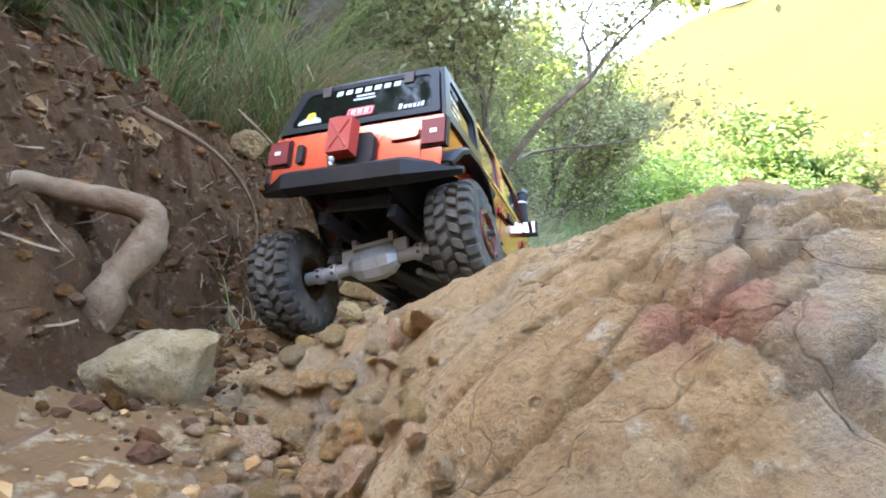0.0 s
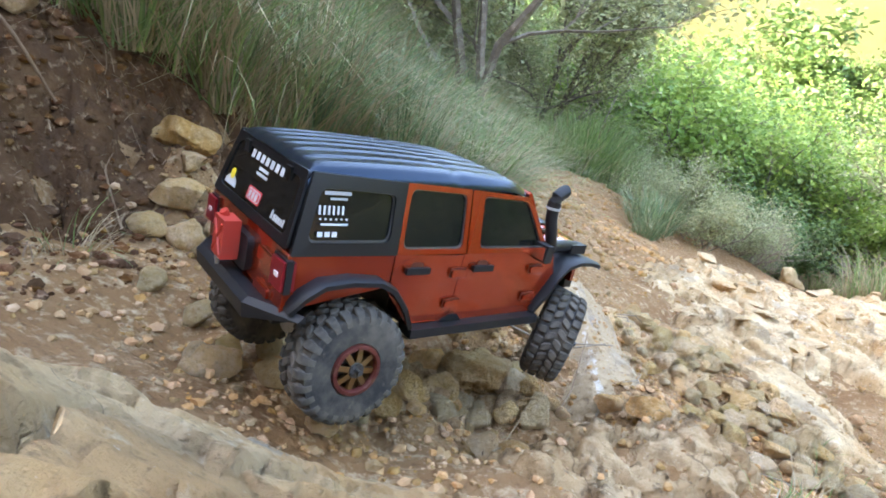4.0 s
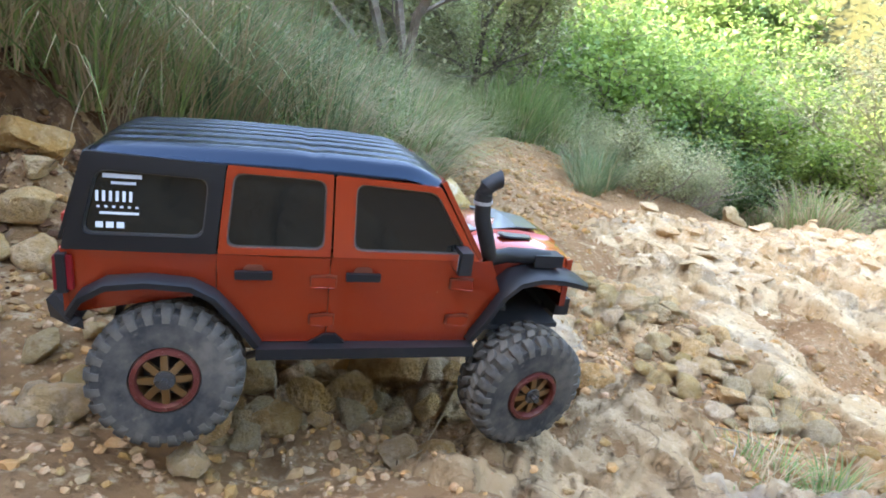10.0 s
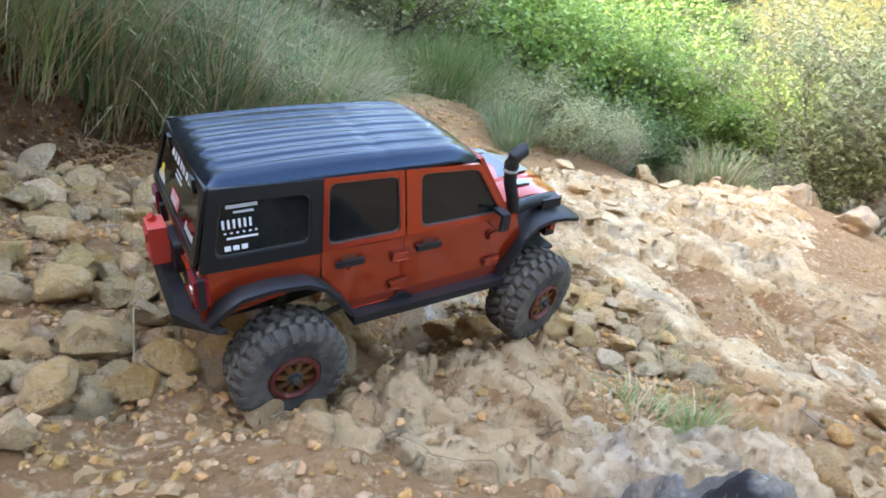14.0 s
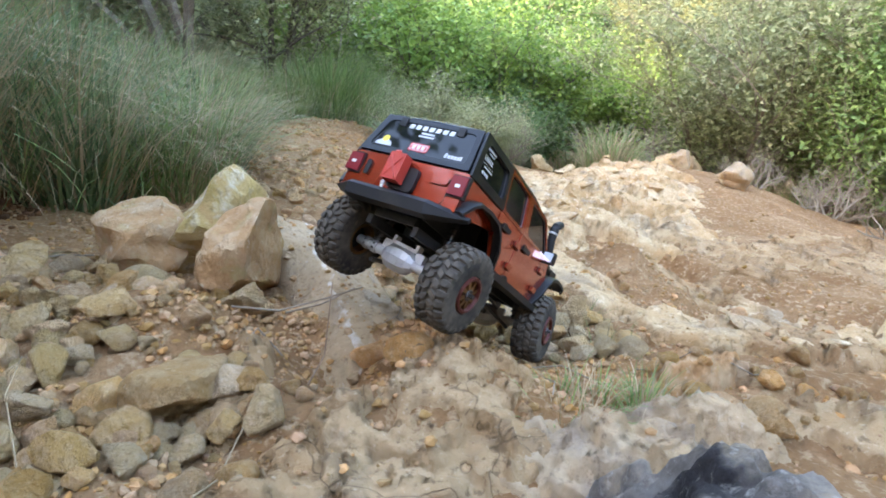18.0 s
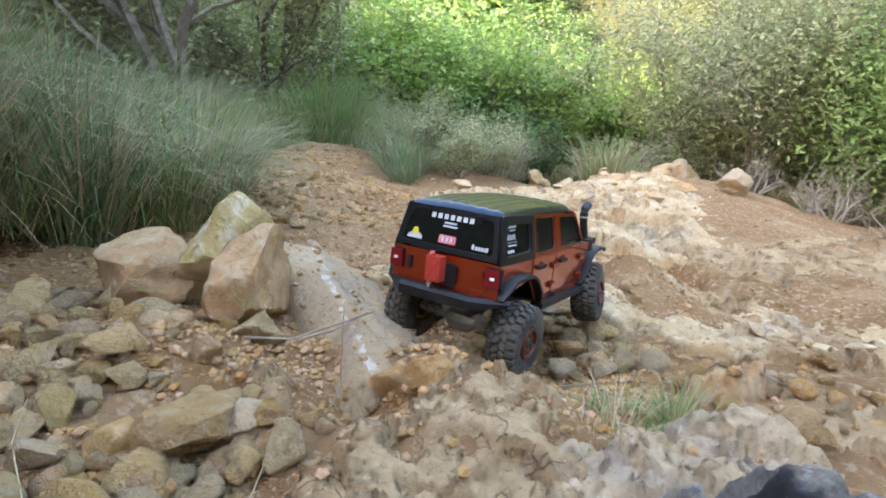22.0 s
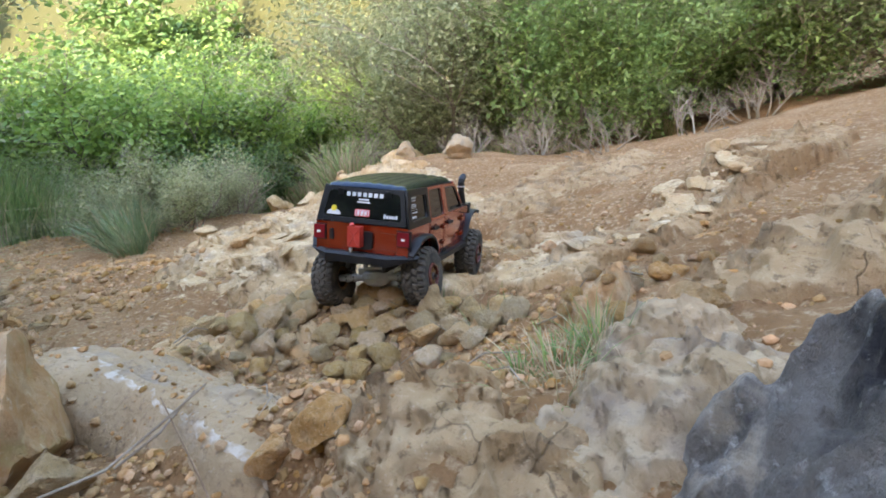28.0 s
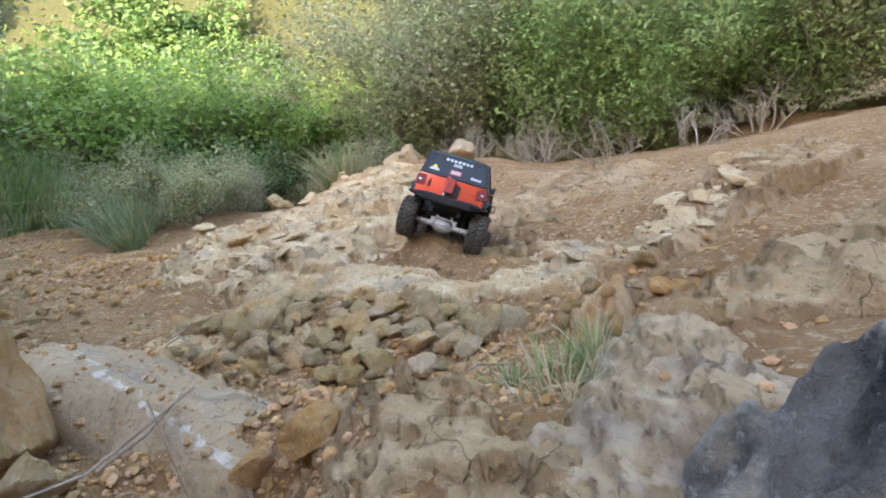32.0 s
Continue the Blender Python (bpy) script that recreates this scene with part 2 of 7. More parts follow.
STRAW = material("straw", (0.34, 0.265, 0.14), 0.75, layers=[((0.44, 0.36, 0.215), 6, 0.45, 0.6, 0.8), ((0.25, 0.19, 0.10), 9, 0.55, 0.7, 0.6)], spec=0.25, through_light=0.25, island=0.35)
TWIG = material("twig", (0.22, 0.165, 0.115), 0.85, layers=[((0.34, 0.28, 0.21), 20, 0.45, 0.62, 0.8)], bump=0.6, bump_scale=150, spec=0.2)
BARK = material("bark", (0.13, 0.10, 0.075), 0.9, layers=[((0.24, 0.2, 0.155), 15, 0.45, 0.62, 0.8)], bump=1.0, bump_scale=60, spec=0.2)
PALE_TWIG = material("pale_twig", (0.25, 0.205, 0.15), 0.85, layers=[((0.36, 0.31, 0.235), 6, 0.45, 0.62, 0.7)], spec=0.2)
ROOT = material("root_bark", (0.19, 0.115, 0.066), 0.9, layers=[((0.29, 0.195, 0.12), 25, 0.45, 0.62, 0.8)], bump=1.0, bump_scale=80, spec=0.2, fine=0.006)
DEAD_LEAF = material("dead_leaf", (0.36, 0.19, 0.075), 0.7, layers=[((0.5, 0.3, 0.13), 60, 0.45, 0.62, 0.7)], spec=0.3)

O = "Object"
PAINT = material("orange_paint", (0.33, 0.029, 0.005), 0.24, 0.6, 0.9, [((0.28, 0.026, 0.007), 9, 0.5, 0.7, 0.5), ((0.42, 0.27, 0.17), 120, 0.68, 0.78, 0.35)], coords=O)
# dark colour for the shade in seams, round hinges and behind handles
GAP_SHADE = material("gap_shadow", (0.10, 0.02, 0.006), 0.6, coords=O)
ROOF = material("roof_satin_black", (0.0055, 0.0065, 0.010), 0.24, 0.0, 0.0, [((0.02, 0.02, 0.02), 14, 0.55, 0.75, 0.25)], spec=0.42, bump=0.05, bump_scale=900, coords=O)
# blue of the sky put into the tint of the roof's reflections
ROOF.node_tree.nodes["Principled BSDF"].inputs["Specular Tint"].default_value = (0.45, 0.68, 1.0, 1)
HARDTOP = material("hardtop_black", (0.0055, 0.006, 0.007), 0.36, layers=[((0.02, 0.02, 0.02), 14, 0.55, 0.75, 0.25)], spec=0.35, bump=0.05, bump_scale=900, coords=O)
PLASTIC = material("black_plastic", (0.010, 0.010, 0.011), 0.5, spec=0.3, layers=[((0.05, 0.042, 0.033), 25, 0.55, 0.75, 0.35)], bump=0.1, bump_scale=700, coords=O)
GLASS = material("tinted_window", (0.006, 0.0065, 0.006), 0.05, spec=0.4, coat=0.0, layers=[((0.03, 0.027, 0.022), 20, 0.6, 0.8, 0.25)], coords=O)
TYRE = material("tyre_rubber", (0.024, 0.0225, 0.021), 0.88, layers=[((0.125, 0.105, 0.080), 30, 0.36, 0.64, 0.75), ((0.22, 0.17, 0.11), 90, 0.6, 0.75, 0.45)], bump=0.3, bump_scale=300, spec=0.25, coords=O)
BRONZE = material("bronze_rim", (0.21, 0.115, 0.045), 0.40, 0.8, layers=[((0.2, 0.13, 0.08), 60, 0.5, 0.72, 0.6)], coords=O)
RING_RED = material("red_ring", (0.10, 0.020, 0.014), 0.45, 0.3, layers=[((0.2, 0.12, 0.08), 90, 0.55, 0.75, 0.5)], coords=O)
STEEL = material("dark_steel", (0.10, 0.10, 0.10), 0.4, 0.8, layers=[((0.14, 0.11, 0.08), 80, 0.5, 0.7, 0.5)], coords=O)
ALLOY = material("grey_alloy", (0.46, 0.46, 0.46), 0.48, 0.6, layers=[((0.22, 0.2, 0.18), 70, 0.5, 0.72, 0.5)], coords=O)
CHASSIS = material("chassis_black", (0.012, 0.012, 0.013), 0.6, layers=[((0.08, 0.065, 0.05), 50, 0.55, 0.75, 0.4)], coords=O)
CAN_RED = material("can_red", (0.42, 0.035, 0.02), 0.5, layers=[((0.3, 0.06, 0.04), 40, 0.5, 0.7, 0.6)], coords=O)
LENS_RED = material("lens_red", (0.17, 0.006, 0.010), 0.38, spec=0.3, coords=O)
LAMP_WHITE = material("lamp_white", (0.75, 0.72, 0.68), 0.25, coords=O)
DECAL_WHITE = material("decal_white", (0.50, 0.50, 0.49), 0.5, coords=O)
DECAL_RED = material("decal_red", (0.55, 0.03, 0.03), 0.5, coords=O)
DECAL_YELLOW = material("decal_yellow", (0.75, 0.55, 0.03), 0.5, coords=O)
DECAL_GREY = material("decal_grey", (0.35, 0.35, 0.35), 0.5, coords=O)
CARBON = material("carbon_stripe", (0.022, 0.024, 0.03), 0.3, coat=0.4, layers=[((0.05, 0.055, 0.065), 300, 0.45, 0.55, 0.7)], coords=O)
MIRROR = material("mirror_face", (0.85, 0.85, 0.85), 0.04, 1.0, coords=O)


def stained(m, centre, size, colour, amount):
    """A worn stain of paint on a rock, round a point."""
    nt = m.node_tree
    n, link = nt.nodes, nt.links.new
    bsdf = n["Principled BSDF"]
    geo, shift, add, away, rng, mix = (n.new("ShaderNode" + k) for k in ("NewGeometry", "TexNoise", "VectorMath", "VectorMath", "MapRange", "Mix"))
    shift.inputs["Scale"].default_value, shift.inputs["Detail"].default_value = 34, 5
    link(geo.outputs["Position"], shift.inputs["Vector"])
    add.operation = "MULTIPLY_ADD"
    link(shift.outputs["Color"], add.inputs[0])
    add.inputs[1].default_value = (0.07, 0.07, 0.07)
    link(geo.outputs["Position"], add.inputs[2])
    away.operation = "DISTANCE"
    link(add.outputs[0], away.inputs[0])
    away.inputs[1].default_value = [c + 0.035 for c in centre]
    rng.inputs["From Min"].default_value, rng.inputs["From Max"].default_value, rng.inputs["To Min"].default_value, rng.inputs["To Max"].default_value = size * 0.5, size, amount, 0
    link(away.outputs["Value"], rng.inputs["Value"])
    mix.data_type = "RGBA"
    link(rng.outputs[0], mix.inputs["Factor"])
    link(bsdf.inputs["Base Color"].links[0].from_socket, mix.inputs[6])
    mix.inputs[7].default_value = (*colour, 1)
    link(mix.outputs[2], bsdf.inputs["Base Color"])


stained(BOULDER, (-0.14, -0.05, 0.32), 0.028, (0.48, 0.16, 0.11), 0.5)


def far_grass(m, colour):
    """Dry yellow-green grass over the far hillside."""
    nt = m.node_tree
    n, link = nt.nodes, nt.links.new
    bsdf = n["Principled BSDF"]
    geo, dot, tex, add, rng, mix = (n.new("ShaderNode" + k) for k in ("NewGeometry", "VectorMath", "TexNoise", "Math", "MapRange", "Mix"))
    dot.operation = "DOT_PRODUCT"
    link(geo.outputs["Position"], dot.inputs[0])
    dot.inputs[1].default_value = (0.8, 0.6, 0.0)
    tex.inputs["Scale"].default_value, tex.inputs["Detail"].default_value = 0.35, 6
    link(geo.outputs["Position"], tex.inputs["Vector"])
    add.operation = "MULTIPLY_ADD"
    link(tex.outputs["Fac"], add.inputs[0])
    add.inputs[1].default_value = 9.0
    link(dot.outputs["Value"], add.inputs[2])
    rng.inputs["From Min"].default_value, rng.inputs["From Max"].default_value, rng.inputs["To Max"].default_value = 12.5, 16.0, 0.92
    link(add.outputs[0], rng.inputs["Value"])
    mix.data_type = "RGBA"
    link(rng.outputs[0], mix.inputs["Factor"])
    link(bsdf.inputs["Base Color"].links[0].from_socket, mix.inputs[6])
    mix.inputs[7].default_value = (*colour, 1)
    link(mix.outputs[2], bsdf.inputs["Base Color"])


def veined(m, x0, width, colour):
    """A broken mineral vein along the line x = x0."""
    nt = m.node_tree
    n, link = nt.nodes, nt.links.new
    bsdf = n["Principled BSDF"]
    geo, part_, wander, gaps, sub, off, rng, mul, mix = (n.new("ShaderNode" + k) for k in ("NewGeometry", "SeparateXYZ", "TexNoise", "TexNoise", "Math", "Math", "MapRange", "Math", "Mix"))
    link(geo.outputs["Position"], part_.inputs[0])
    for tex, scale in ((wander, 26), (gaps, 60)):
        tex.inputs["Scale"].default_value, tex.inputs["Detail"].default_value = scale, 5
        link(geo.outputs["Position"], tex.inputs["Vector"])
    sub.operation = "MULTIPLY_ADD"
    link(wander.outputs["Fac"], sub.inputs[0])
    sub.inputs[1].default_value = 0.035
    link(part_.outputs["X"], sub.inputs[2])
    off.operation = "COMPARE"
    link(sub.outputs[0], off.inputs[0])
    off.inputs[1].default_value, off.inputs[2].default_value = x0 + 0.0175, width
    rng.inputs["From Min"].default_value, rng.inputs["From Max"].default_value, rng.inputs["To Max"].default_value = 0.44, 0.62, 0.8
    link(gaps.outputs["Fac"], rng.inputs["Value"])
    mul.operation = "MULTIPLY"
    link(off.outputs[0], mul.inputs[0])
    link(rng.outputs[0], mul.inputs[1])
    mix.data_type = "RGBA"
    link(mul.outputs[0], mix.inputs["Factor"])
    link(bsdf.inputs["Base Color"].links[0].from_socket, mix.inputs[6])
    mix.inputs[7].default_value = (*colour, 1)
    link(mix.outputs[2], bsdf.inputs["Base Color"])


veined(SLAB, 0.277, 0.0050, (0.56, 0.48, 0.39))
far_grass(EARTH, (0.024, 0.034, 0.010))

# ---- ground ----
def smooth(a, b, v):
    k = np.clip((v - a) / (b - a), 0, 1)
    return k * k * (3 - 2 * k)


def hashed(ix, iy, seed):
    h = np.sin(ix * 127.1 + iy * 311.7 + seed * 74.7) * 43758.5453
    return h - np.floor(h)


def noise2(x, y, seed=0):
    """Smooth value noise, 0 to 1."""
    ix, iy = np.floor(x), np.floor(y)
    fx, fy = x - ix, y - iy
    fx, fy = fx * fx * (3 - 2 * fx), fy * fy * (3 - 2 * fy)
    a, b = hashed(ix, iy, seed), hashed(ix + 1, iy, seed)
    c, d = hashed(ix, iy + 1, seed), hashed(ix + 1, iy + 1, seed)
    return a + (b - a) * fx + (c - a) * fy + (a - b - c + d) * fx * fy


def fbm(x, y, octaves=4, seed=0):
    """Sum of octaves, about -0.5 to 0.5."""
    total, gain, norm = 0.0, 1.0, 0.0
    for k in range(octaves):
        total = total + gain * (noise2(x * 2**k + 3.7 * k, y * 2**k + 9.1 * k, seed + k) - 0.5)
        norm += gain
        gain *= 0.5
    return total / norm * 1.6


def ridged(x, y, octaves=3, seed=0):
    """Creases, 0 at a crease and up to 1 between."""
    total, gain, norm = 0.0, 1.0, 0.0
    for k in range(octaves):
        total = total + gain * np.abs(2 * noise2(x * 2**k + 5.3 * k, y * 2**k + 1.9 * k, seed + k) - 1)
        norm += gain
        gain *= 0.5
    return total / norm


def hump(x, y, cx, cy, rx, ry, turn, height, flat=2.0):
    c, s = math.cos(radians(turn)), math.sin(radians(turn))
    u, v = ((x - cx) * c + (y - cy) * s) / rx, (-(x - cx) * s + (y - cy) * c) / ry
    return height * np.exp(-np.power(u * u + v * v, flat / 2))


def cells(x, y, scale, seed, tilt=1.0):
    """Angular facets: each cell is a tilted plane of its own, about -0.5 to 0.5."""
    u, v = x * scale, y * scale
    best = np.full(np.shape(u), 9.0)
    out = np.zeros(np.shape(u))
    for i in (-1, 0, 1):
        for j in (-1, 0, 1):
            ix, iy = np.floor(u) + i, np.floor(v) + j
            du, dv = u - ix - hashed(ix, iy, seed), v - iy - hashed(ix, iy, seed + 1)
            d = np.abs(du) + np.abs(dv) + 0.35 * np.maximum(np.abs(du), np.abs(dv))
            plane = (hashed(ix, iy, seed + 2) - 0.5) + tilt * (du * (hashed(ix, iy, seed + 3) - 0.5) + dv * (hashed(ix, iy, seed + 4) - 0.5))
            out = np.where(d < best, plane, out)
            best = np.minimum(best, d)
    return out


def crease(x, y, scale, wide, seed):
    """1 along thin wandering cracks, 0 between them."""
    return 1 - smooth(0, wide, np.abs(2 * noise2(x * scale, y * scale, seed) + 0.25 * fbm(x * scale * 5, y * scale * 5, 3, seed + 3) - 1))


def bank_foot(y):
    """x of the foot of the earth bank on the uphill side of the trail."""
    return -0.47 + 0.10 * smooth(0.2, 1.4, y) + 0.20 * np.maximum(y - 1.2, 0) * smooth(1.2, 2.2, y) - 0.25 * smooth(0.1, -1.5, y)


BUMPS = [(0.68, 0.93, 0.22, -0.072), (1.22, 1.00, 0.22, -0.112), (1.37, 1.45, 0.10, -0.136), (-0.42, 0.89, 0.07, 0.121), (0.31, 0.82, 0.10, 0.078), (-0.10, 0.52, 0.22, -0.033), (0.78, 1.45, 0.07, -0.081), (0.05, 0.85, 0.10, 0.062), (0.36, 0.64, 0.10, 0.059), (0.64, 1.64, 0.15, -0.057), (1.17, 1.39, 0.10, 0.041), (0.51, 0.85, 0.10, -0.041), (1.28, 1.60, 0.10, -0.043), (-0.40, 0.33, 0.07, 0.041), (0.25, 0.73, 0.07, -0.042), (0.41, 1.01, 0.10, -0.027), (0.13, 0.44, 0.07, 0.033), (0.09, 0.69, 0.07, -0.031), (0.255, 0.80, 0.085, -0.085), (0.33, 0.87, 0.06, -0.022)]

# ruts and stones that the wheels stand on
TREAD = [(0.79, 1.01, 0.11, 0.022), (0.52, 1.04, 0.11, -0.027), (1.34, 1.29, 0.11, -0.026), (0.10, 0.55, 0.07, -0.021), (0.15, 0.70, 0.07, 0.020), (0.98, 1.12, 0.07, -0.020), (-0.17, 0.39, 0.07, 0.017), (1.17, 1.18, 0.07, 0.016), (0.31, 0.67, 0.07, -0.012), (1.40, 1.41, 0.07, -0.015), (-0.25, 0.54, 0.07, -0.012), (0.42, 0.76, 0.07, 0.010), (0.63, 0.97, 0.07, -0.010), (-0.04, 0.50, 0.07, -0.008), (1.09, 1.19, 0.07, -0.009), (0.42, 0.95, 0.07, -0.008), (1.02, 1.36, 0.07, -0.010), (1.34, 1.56, 0.07, 0.010), (0.71, 0.96, 0.07, 0.006), (0.57, 0.90, 0.07, -0.007), (1.17, 1.18, 0.07, 0.008), (1.34, 1.29, 0.11, -0.008)]


def ground_height(x, y):
    z = 0.12 - 0.19 * x - 0.15 * y
    # uphill bank and the hillside over it; its unseen height is set to shade the trail
    d = bank_foot(y) - x
    steep = 0.15 * smooth(1.9, 0.9, y) + 0.08
    z = z + steep * smooth(0.0, 0.24, d + 0.05 * fbm(x * 5, y * 5, 3, 4)) + 0.46 * np.clip(d - 0.2, 0, 13.5) * smooth(0.1, 1.4, d)
    # crest, drop and hollows of the trail
    for cx, cy, r, height in BUMPS + TREAD:
        z = z + hump(x, y, cx, cy, r, r, 0, height)
    # rims of the trail on the downhill side
    z = z + hump(x, y, 3.4, 3.6, 1.6, 0.9, 50, 0.28) + hump(x, y, 2.1, 4.8, 0.7, 0.5, 60, 0.10) + hump(x, y, 6.4, 10.8, 3, 3, 0, 0.4)
    # the trail runs on less steeply below the shelf
    z = z + hump(x, y, 1.0, 5.6, 1.0, 2.0, -10, 0.30)
    # valley and the far hillside
    q = 0.80 * x + 0.60 * y
    z = z + smooth(12.0, 18.0, q) * 0.66 * np.maximum(q - 12.5, 0) + 0.35 * np.maximum(x - 9.5, 0)
    # unseen slope added behind the camera, to keep low sky off the truck
    behind = np.maximum(-1.0 - y - 0.08 * x, 0) * smooth(9.0, 5.0, x)
    z = z + 0.95 * np.minimum(behind, 4.5) * smooth(0.0, 1.5, behind)
    far = smooth(8, 30, np.hypot(x, y))
    z = z + far * 3.0 * fbm(x / 14, y / 14, 3, 21)
    z = z + 0.10 * fbm(x * 1.3, y * 1.3, 3, 5) * smooth(0.8, 3.0, np.hypot(x - 0.4, y - 0.8))
    # broken stony relief of the trail
    near = np.exp(-((x - 1.2) ** 2 + (y - 1.8) ** 2) / 6.0) * smooth(-0.5, -0.25, x - 0.1 * y)
    bend = 0.03 * fbm(x * 9, y * 9, 3, 14)
    z = z + near * (0.016 * cells(x + bend, y - bend, 5, 15, 1.5) + 0.010 * cells(x - bend, y + bend, 15, 16, 1.5) - 0.008 * crease(x, y, 6, 0.10, 17))
    z = z + 0.012 * fbm(x * 7, y * 7, 4, 8) + 0.005 * (ridged(x * 16, y * 16, 2, 31) - 0.5)
    return z


def height_at(x, y):
    return float(ground_height(np.array([x], float), np.array([y], float))[0])


def grid_mesh(name, xs, ys, zs):
    """A sheet over a grid of xs (columns) and ys (rows)."""
    nx, ny = len(xs), len(ys)
    gx, gy = np.meshgrid(xs, ys)
    co = np.stack([gx, gy, zs], -1).reshape(-1, 3)
    i = (np.arange(ny - 1)[:, None] * nx + np.arange(nx - 1)[None]).ravel()
    faces = np.stack([i, i + 1, i + nx + 1, i + nx], -1)
    me = bpy.data.meshes.new(name)
    me.from_pydata(co.tolist(), [], faces.tolist())
    me.shade_smooth()
    return me


def warped(centre, a, b, n, wide=1.0):
    u = np.linspace(-1, 1, n)
    return centre + wide * a * np.sinh(b * u)


xs, ys = warped(0.5, 0.55, 5.2, 580), warped(0.9, 0.55, 5.2, 580)
gx, gy = np.meshgrid(xs, ys)
ground = new("ground", grid_mesh("ground", xs, ys, ground_height(gx, gy)))
ground.data.materials.append(EARTH)
tagged(ground, "stony brown earth trail crossing a dry hillside", "ground", kind="structure")

# ---- the toy truck ----
def part(name, bm, mat, parent, label="", smooth=0.0, bevel=0.0):
    """Links a bmesh as one mesh under a thing or a part."""
    if bevel:
        bmesh.ops.bevel(bm, geom=[e for e in bm.edges if len(e.link_faces) == 2 and e.calc_face_angle(0) > 0.5], offset=bevel, segments=2, affect="EDGES", clamp_overlap=True)
    bmesh.ops.recalc_face_normals(bm, faces=bm.faces[:])
    me = bpy.data.meshes.new(name)
    bm.to_mesh(me)
    bm.free()
    me.materials.append(mat)
    if smooth:
        me.shade_smooth()
        me.set_sharp_from_angle(angle=radians(smooth))
    ob = new(name, me)
    ob.parent = parent
    return tagged(ob, label)


def block(bm, lo, hi, top=(1, 1), shift=0.0):
    """A box; top: how far its upper face is drawn in, in x and y; shift: how far it leans in x."""
    v = [bm.verts.new((lo[0] + (hi[0] - lo[0]) * i, lo[1] + (hi[1] - lo[1]) * j, lo[2] + (hi[2] - lo[2]) * k)) for k in (0, 1) for j in (0, 1) for i in (0, 1)]
    cx, cy = (lo[0] + hi[0]) / 2, (lo[1] + hi[1]) / 2
    for p in v[4:]:
        p.co.x, p.co.y = cx + (p.co.x - cx) * top[0] + shift, cy + (p.co.y - cy) * top[1]
    for f in ((0, 2, 3, 1), (4, 5, 7, 6), (0, 1, 5, 4), (2, 6, 7, 3), (0, 4, 6, 2), (1, 3, 7, 5)):
        bm.faces.new([v[i] for i in f])
    return v


def blocks(*boxes):
    bm = bmesh.new()
    for lo, hi in boxes:
        block(bm, lo, hi)
    return bm


def tube(bm, path, radius, segs=8, taper=None):
    """A round bar along a path of points; taper: radii point by point."""
    path = [Vector(p) for p in path]
    rings = []
    ref = Vector((0.31, 0.2, 0.93))
    for i, p in enumerate(path):
        d = (path[min(i + 1, len(path) - 1)] - path[max(i - 1, 0)]).normalized()
        a = d.cross(ref)
        if a.length < 0.1:
            a = d.cross(Vector((1, 0, 0)))
        a.normalize()
        b = d.cross(a)
        r = taper[i] if taper else radius
        rings.append([bm.verts.new(p + (a * math.cos(t) + b * math.sin(t)) * r) for t in (2 * math.pi * k / segs for k in range(segs))])
    for r0, r1 in zip(rings, rings[1:]):
        for k in range(segs):
            bm.faces.new((r0[k], r0[(k + 1) % segs], r1[(k + 1) % segs], r1[k]))
    bm.faces.new(rings[0][::-1])
    bm.faces.new(rings[-1])
    return bm


def lathe(bm, profile, segs=40, closed=True):
    """Turns a profile of (radius, y) round the y axis."""
    rings = [[bm.verts.new((r * math.cos(a), y, r * math.sin(a))) for a in (2 * math.pi * k / segs for k in range(segs))] for r, y in profile]
    pairs = list(zip(rings, rings[1:])) + ([(rings[-1], rings[0])] if closed else [])
    for r0, r1 in pairs:
        for k in range(segs):
            bm.faces.new((r0[k], r0[(k + 1) % segs], r1[(k + 1) % segs], r1[k]))
    return bm


def rounded(corners, r, n=5):
    """The corners of a convex outline, rounded off."""
    out = []
    for i, c in enumerate(corners):
        c, p, q = Vector(c), Vector(corners[i - 1]), Vector(corners[(i + 1) % len(corners)])
        a, b = c + (p - c).normalized() * r, c + (q - c).normalized() * r
        for k in range(n):
            t = k / (n - 1)
            out.append(tuple(a * (1 - t) ** 2 + c * 2 * t * (1 - t) + b * t * t))
    return out


def inset(corners, d):
    """A convex outline (counter-clockwise or clockwise) drawn in by d."""
    m = sum((Vector(c) for c in corners), Vector((0, 0))) / len(corners)
    lines = []
    for i, c in enumerate(corners):
        a, b = Vector(c), Vector(corners[(i + 1) % len(corners)])
        nrm = Vector((-(b - a).y, (b - a).x)).normalized()
        if nrm.dot(m - a) < 0:
            nrm = -nrm
        lines.append((a + nrm * d, b - a))
    out = []
    for i in range(len(corners)):
        (p, u), (q, v) = lines[i - 1], lines[i]
        t = ((q - p).x * v.y - (q - p).y * v.x) / (u.x * v.y - u.y * v.x)
        out.append(tuple(p + u * t))
    return out


BELT, EAVE = 0.118, 0.183


def flank(x, z, side, off=0.0):
    """A point on the truck's side; off: metres outwards."""
    y = 0.0885 - 0.010 * max(0.0, (0.075 - z) / 0.04) * 0.4 if z <= BELT else 0.0885 - (z - BELT) * 0.20
    if x < -0.20:
        y -= (-0.20 - x) * 0.10
    return Vector((x, side * (y + off), z))


def rear(y, z, off=0.0):
    """A point on the truck's back face."""
    x = -0.2265 if z <= BELT + 0.003 else -0.2265 + (z - BELT - 0.003) * 0.30
    return Vector((x - off, y, z))


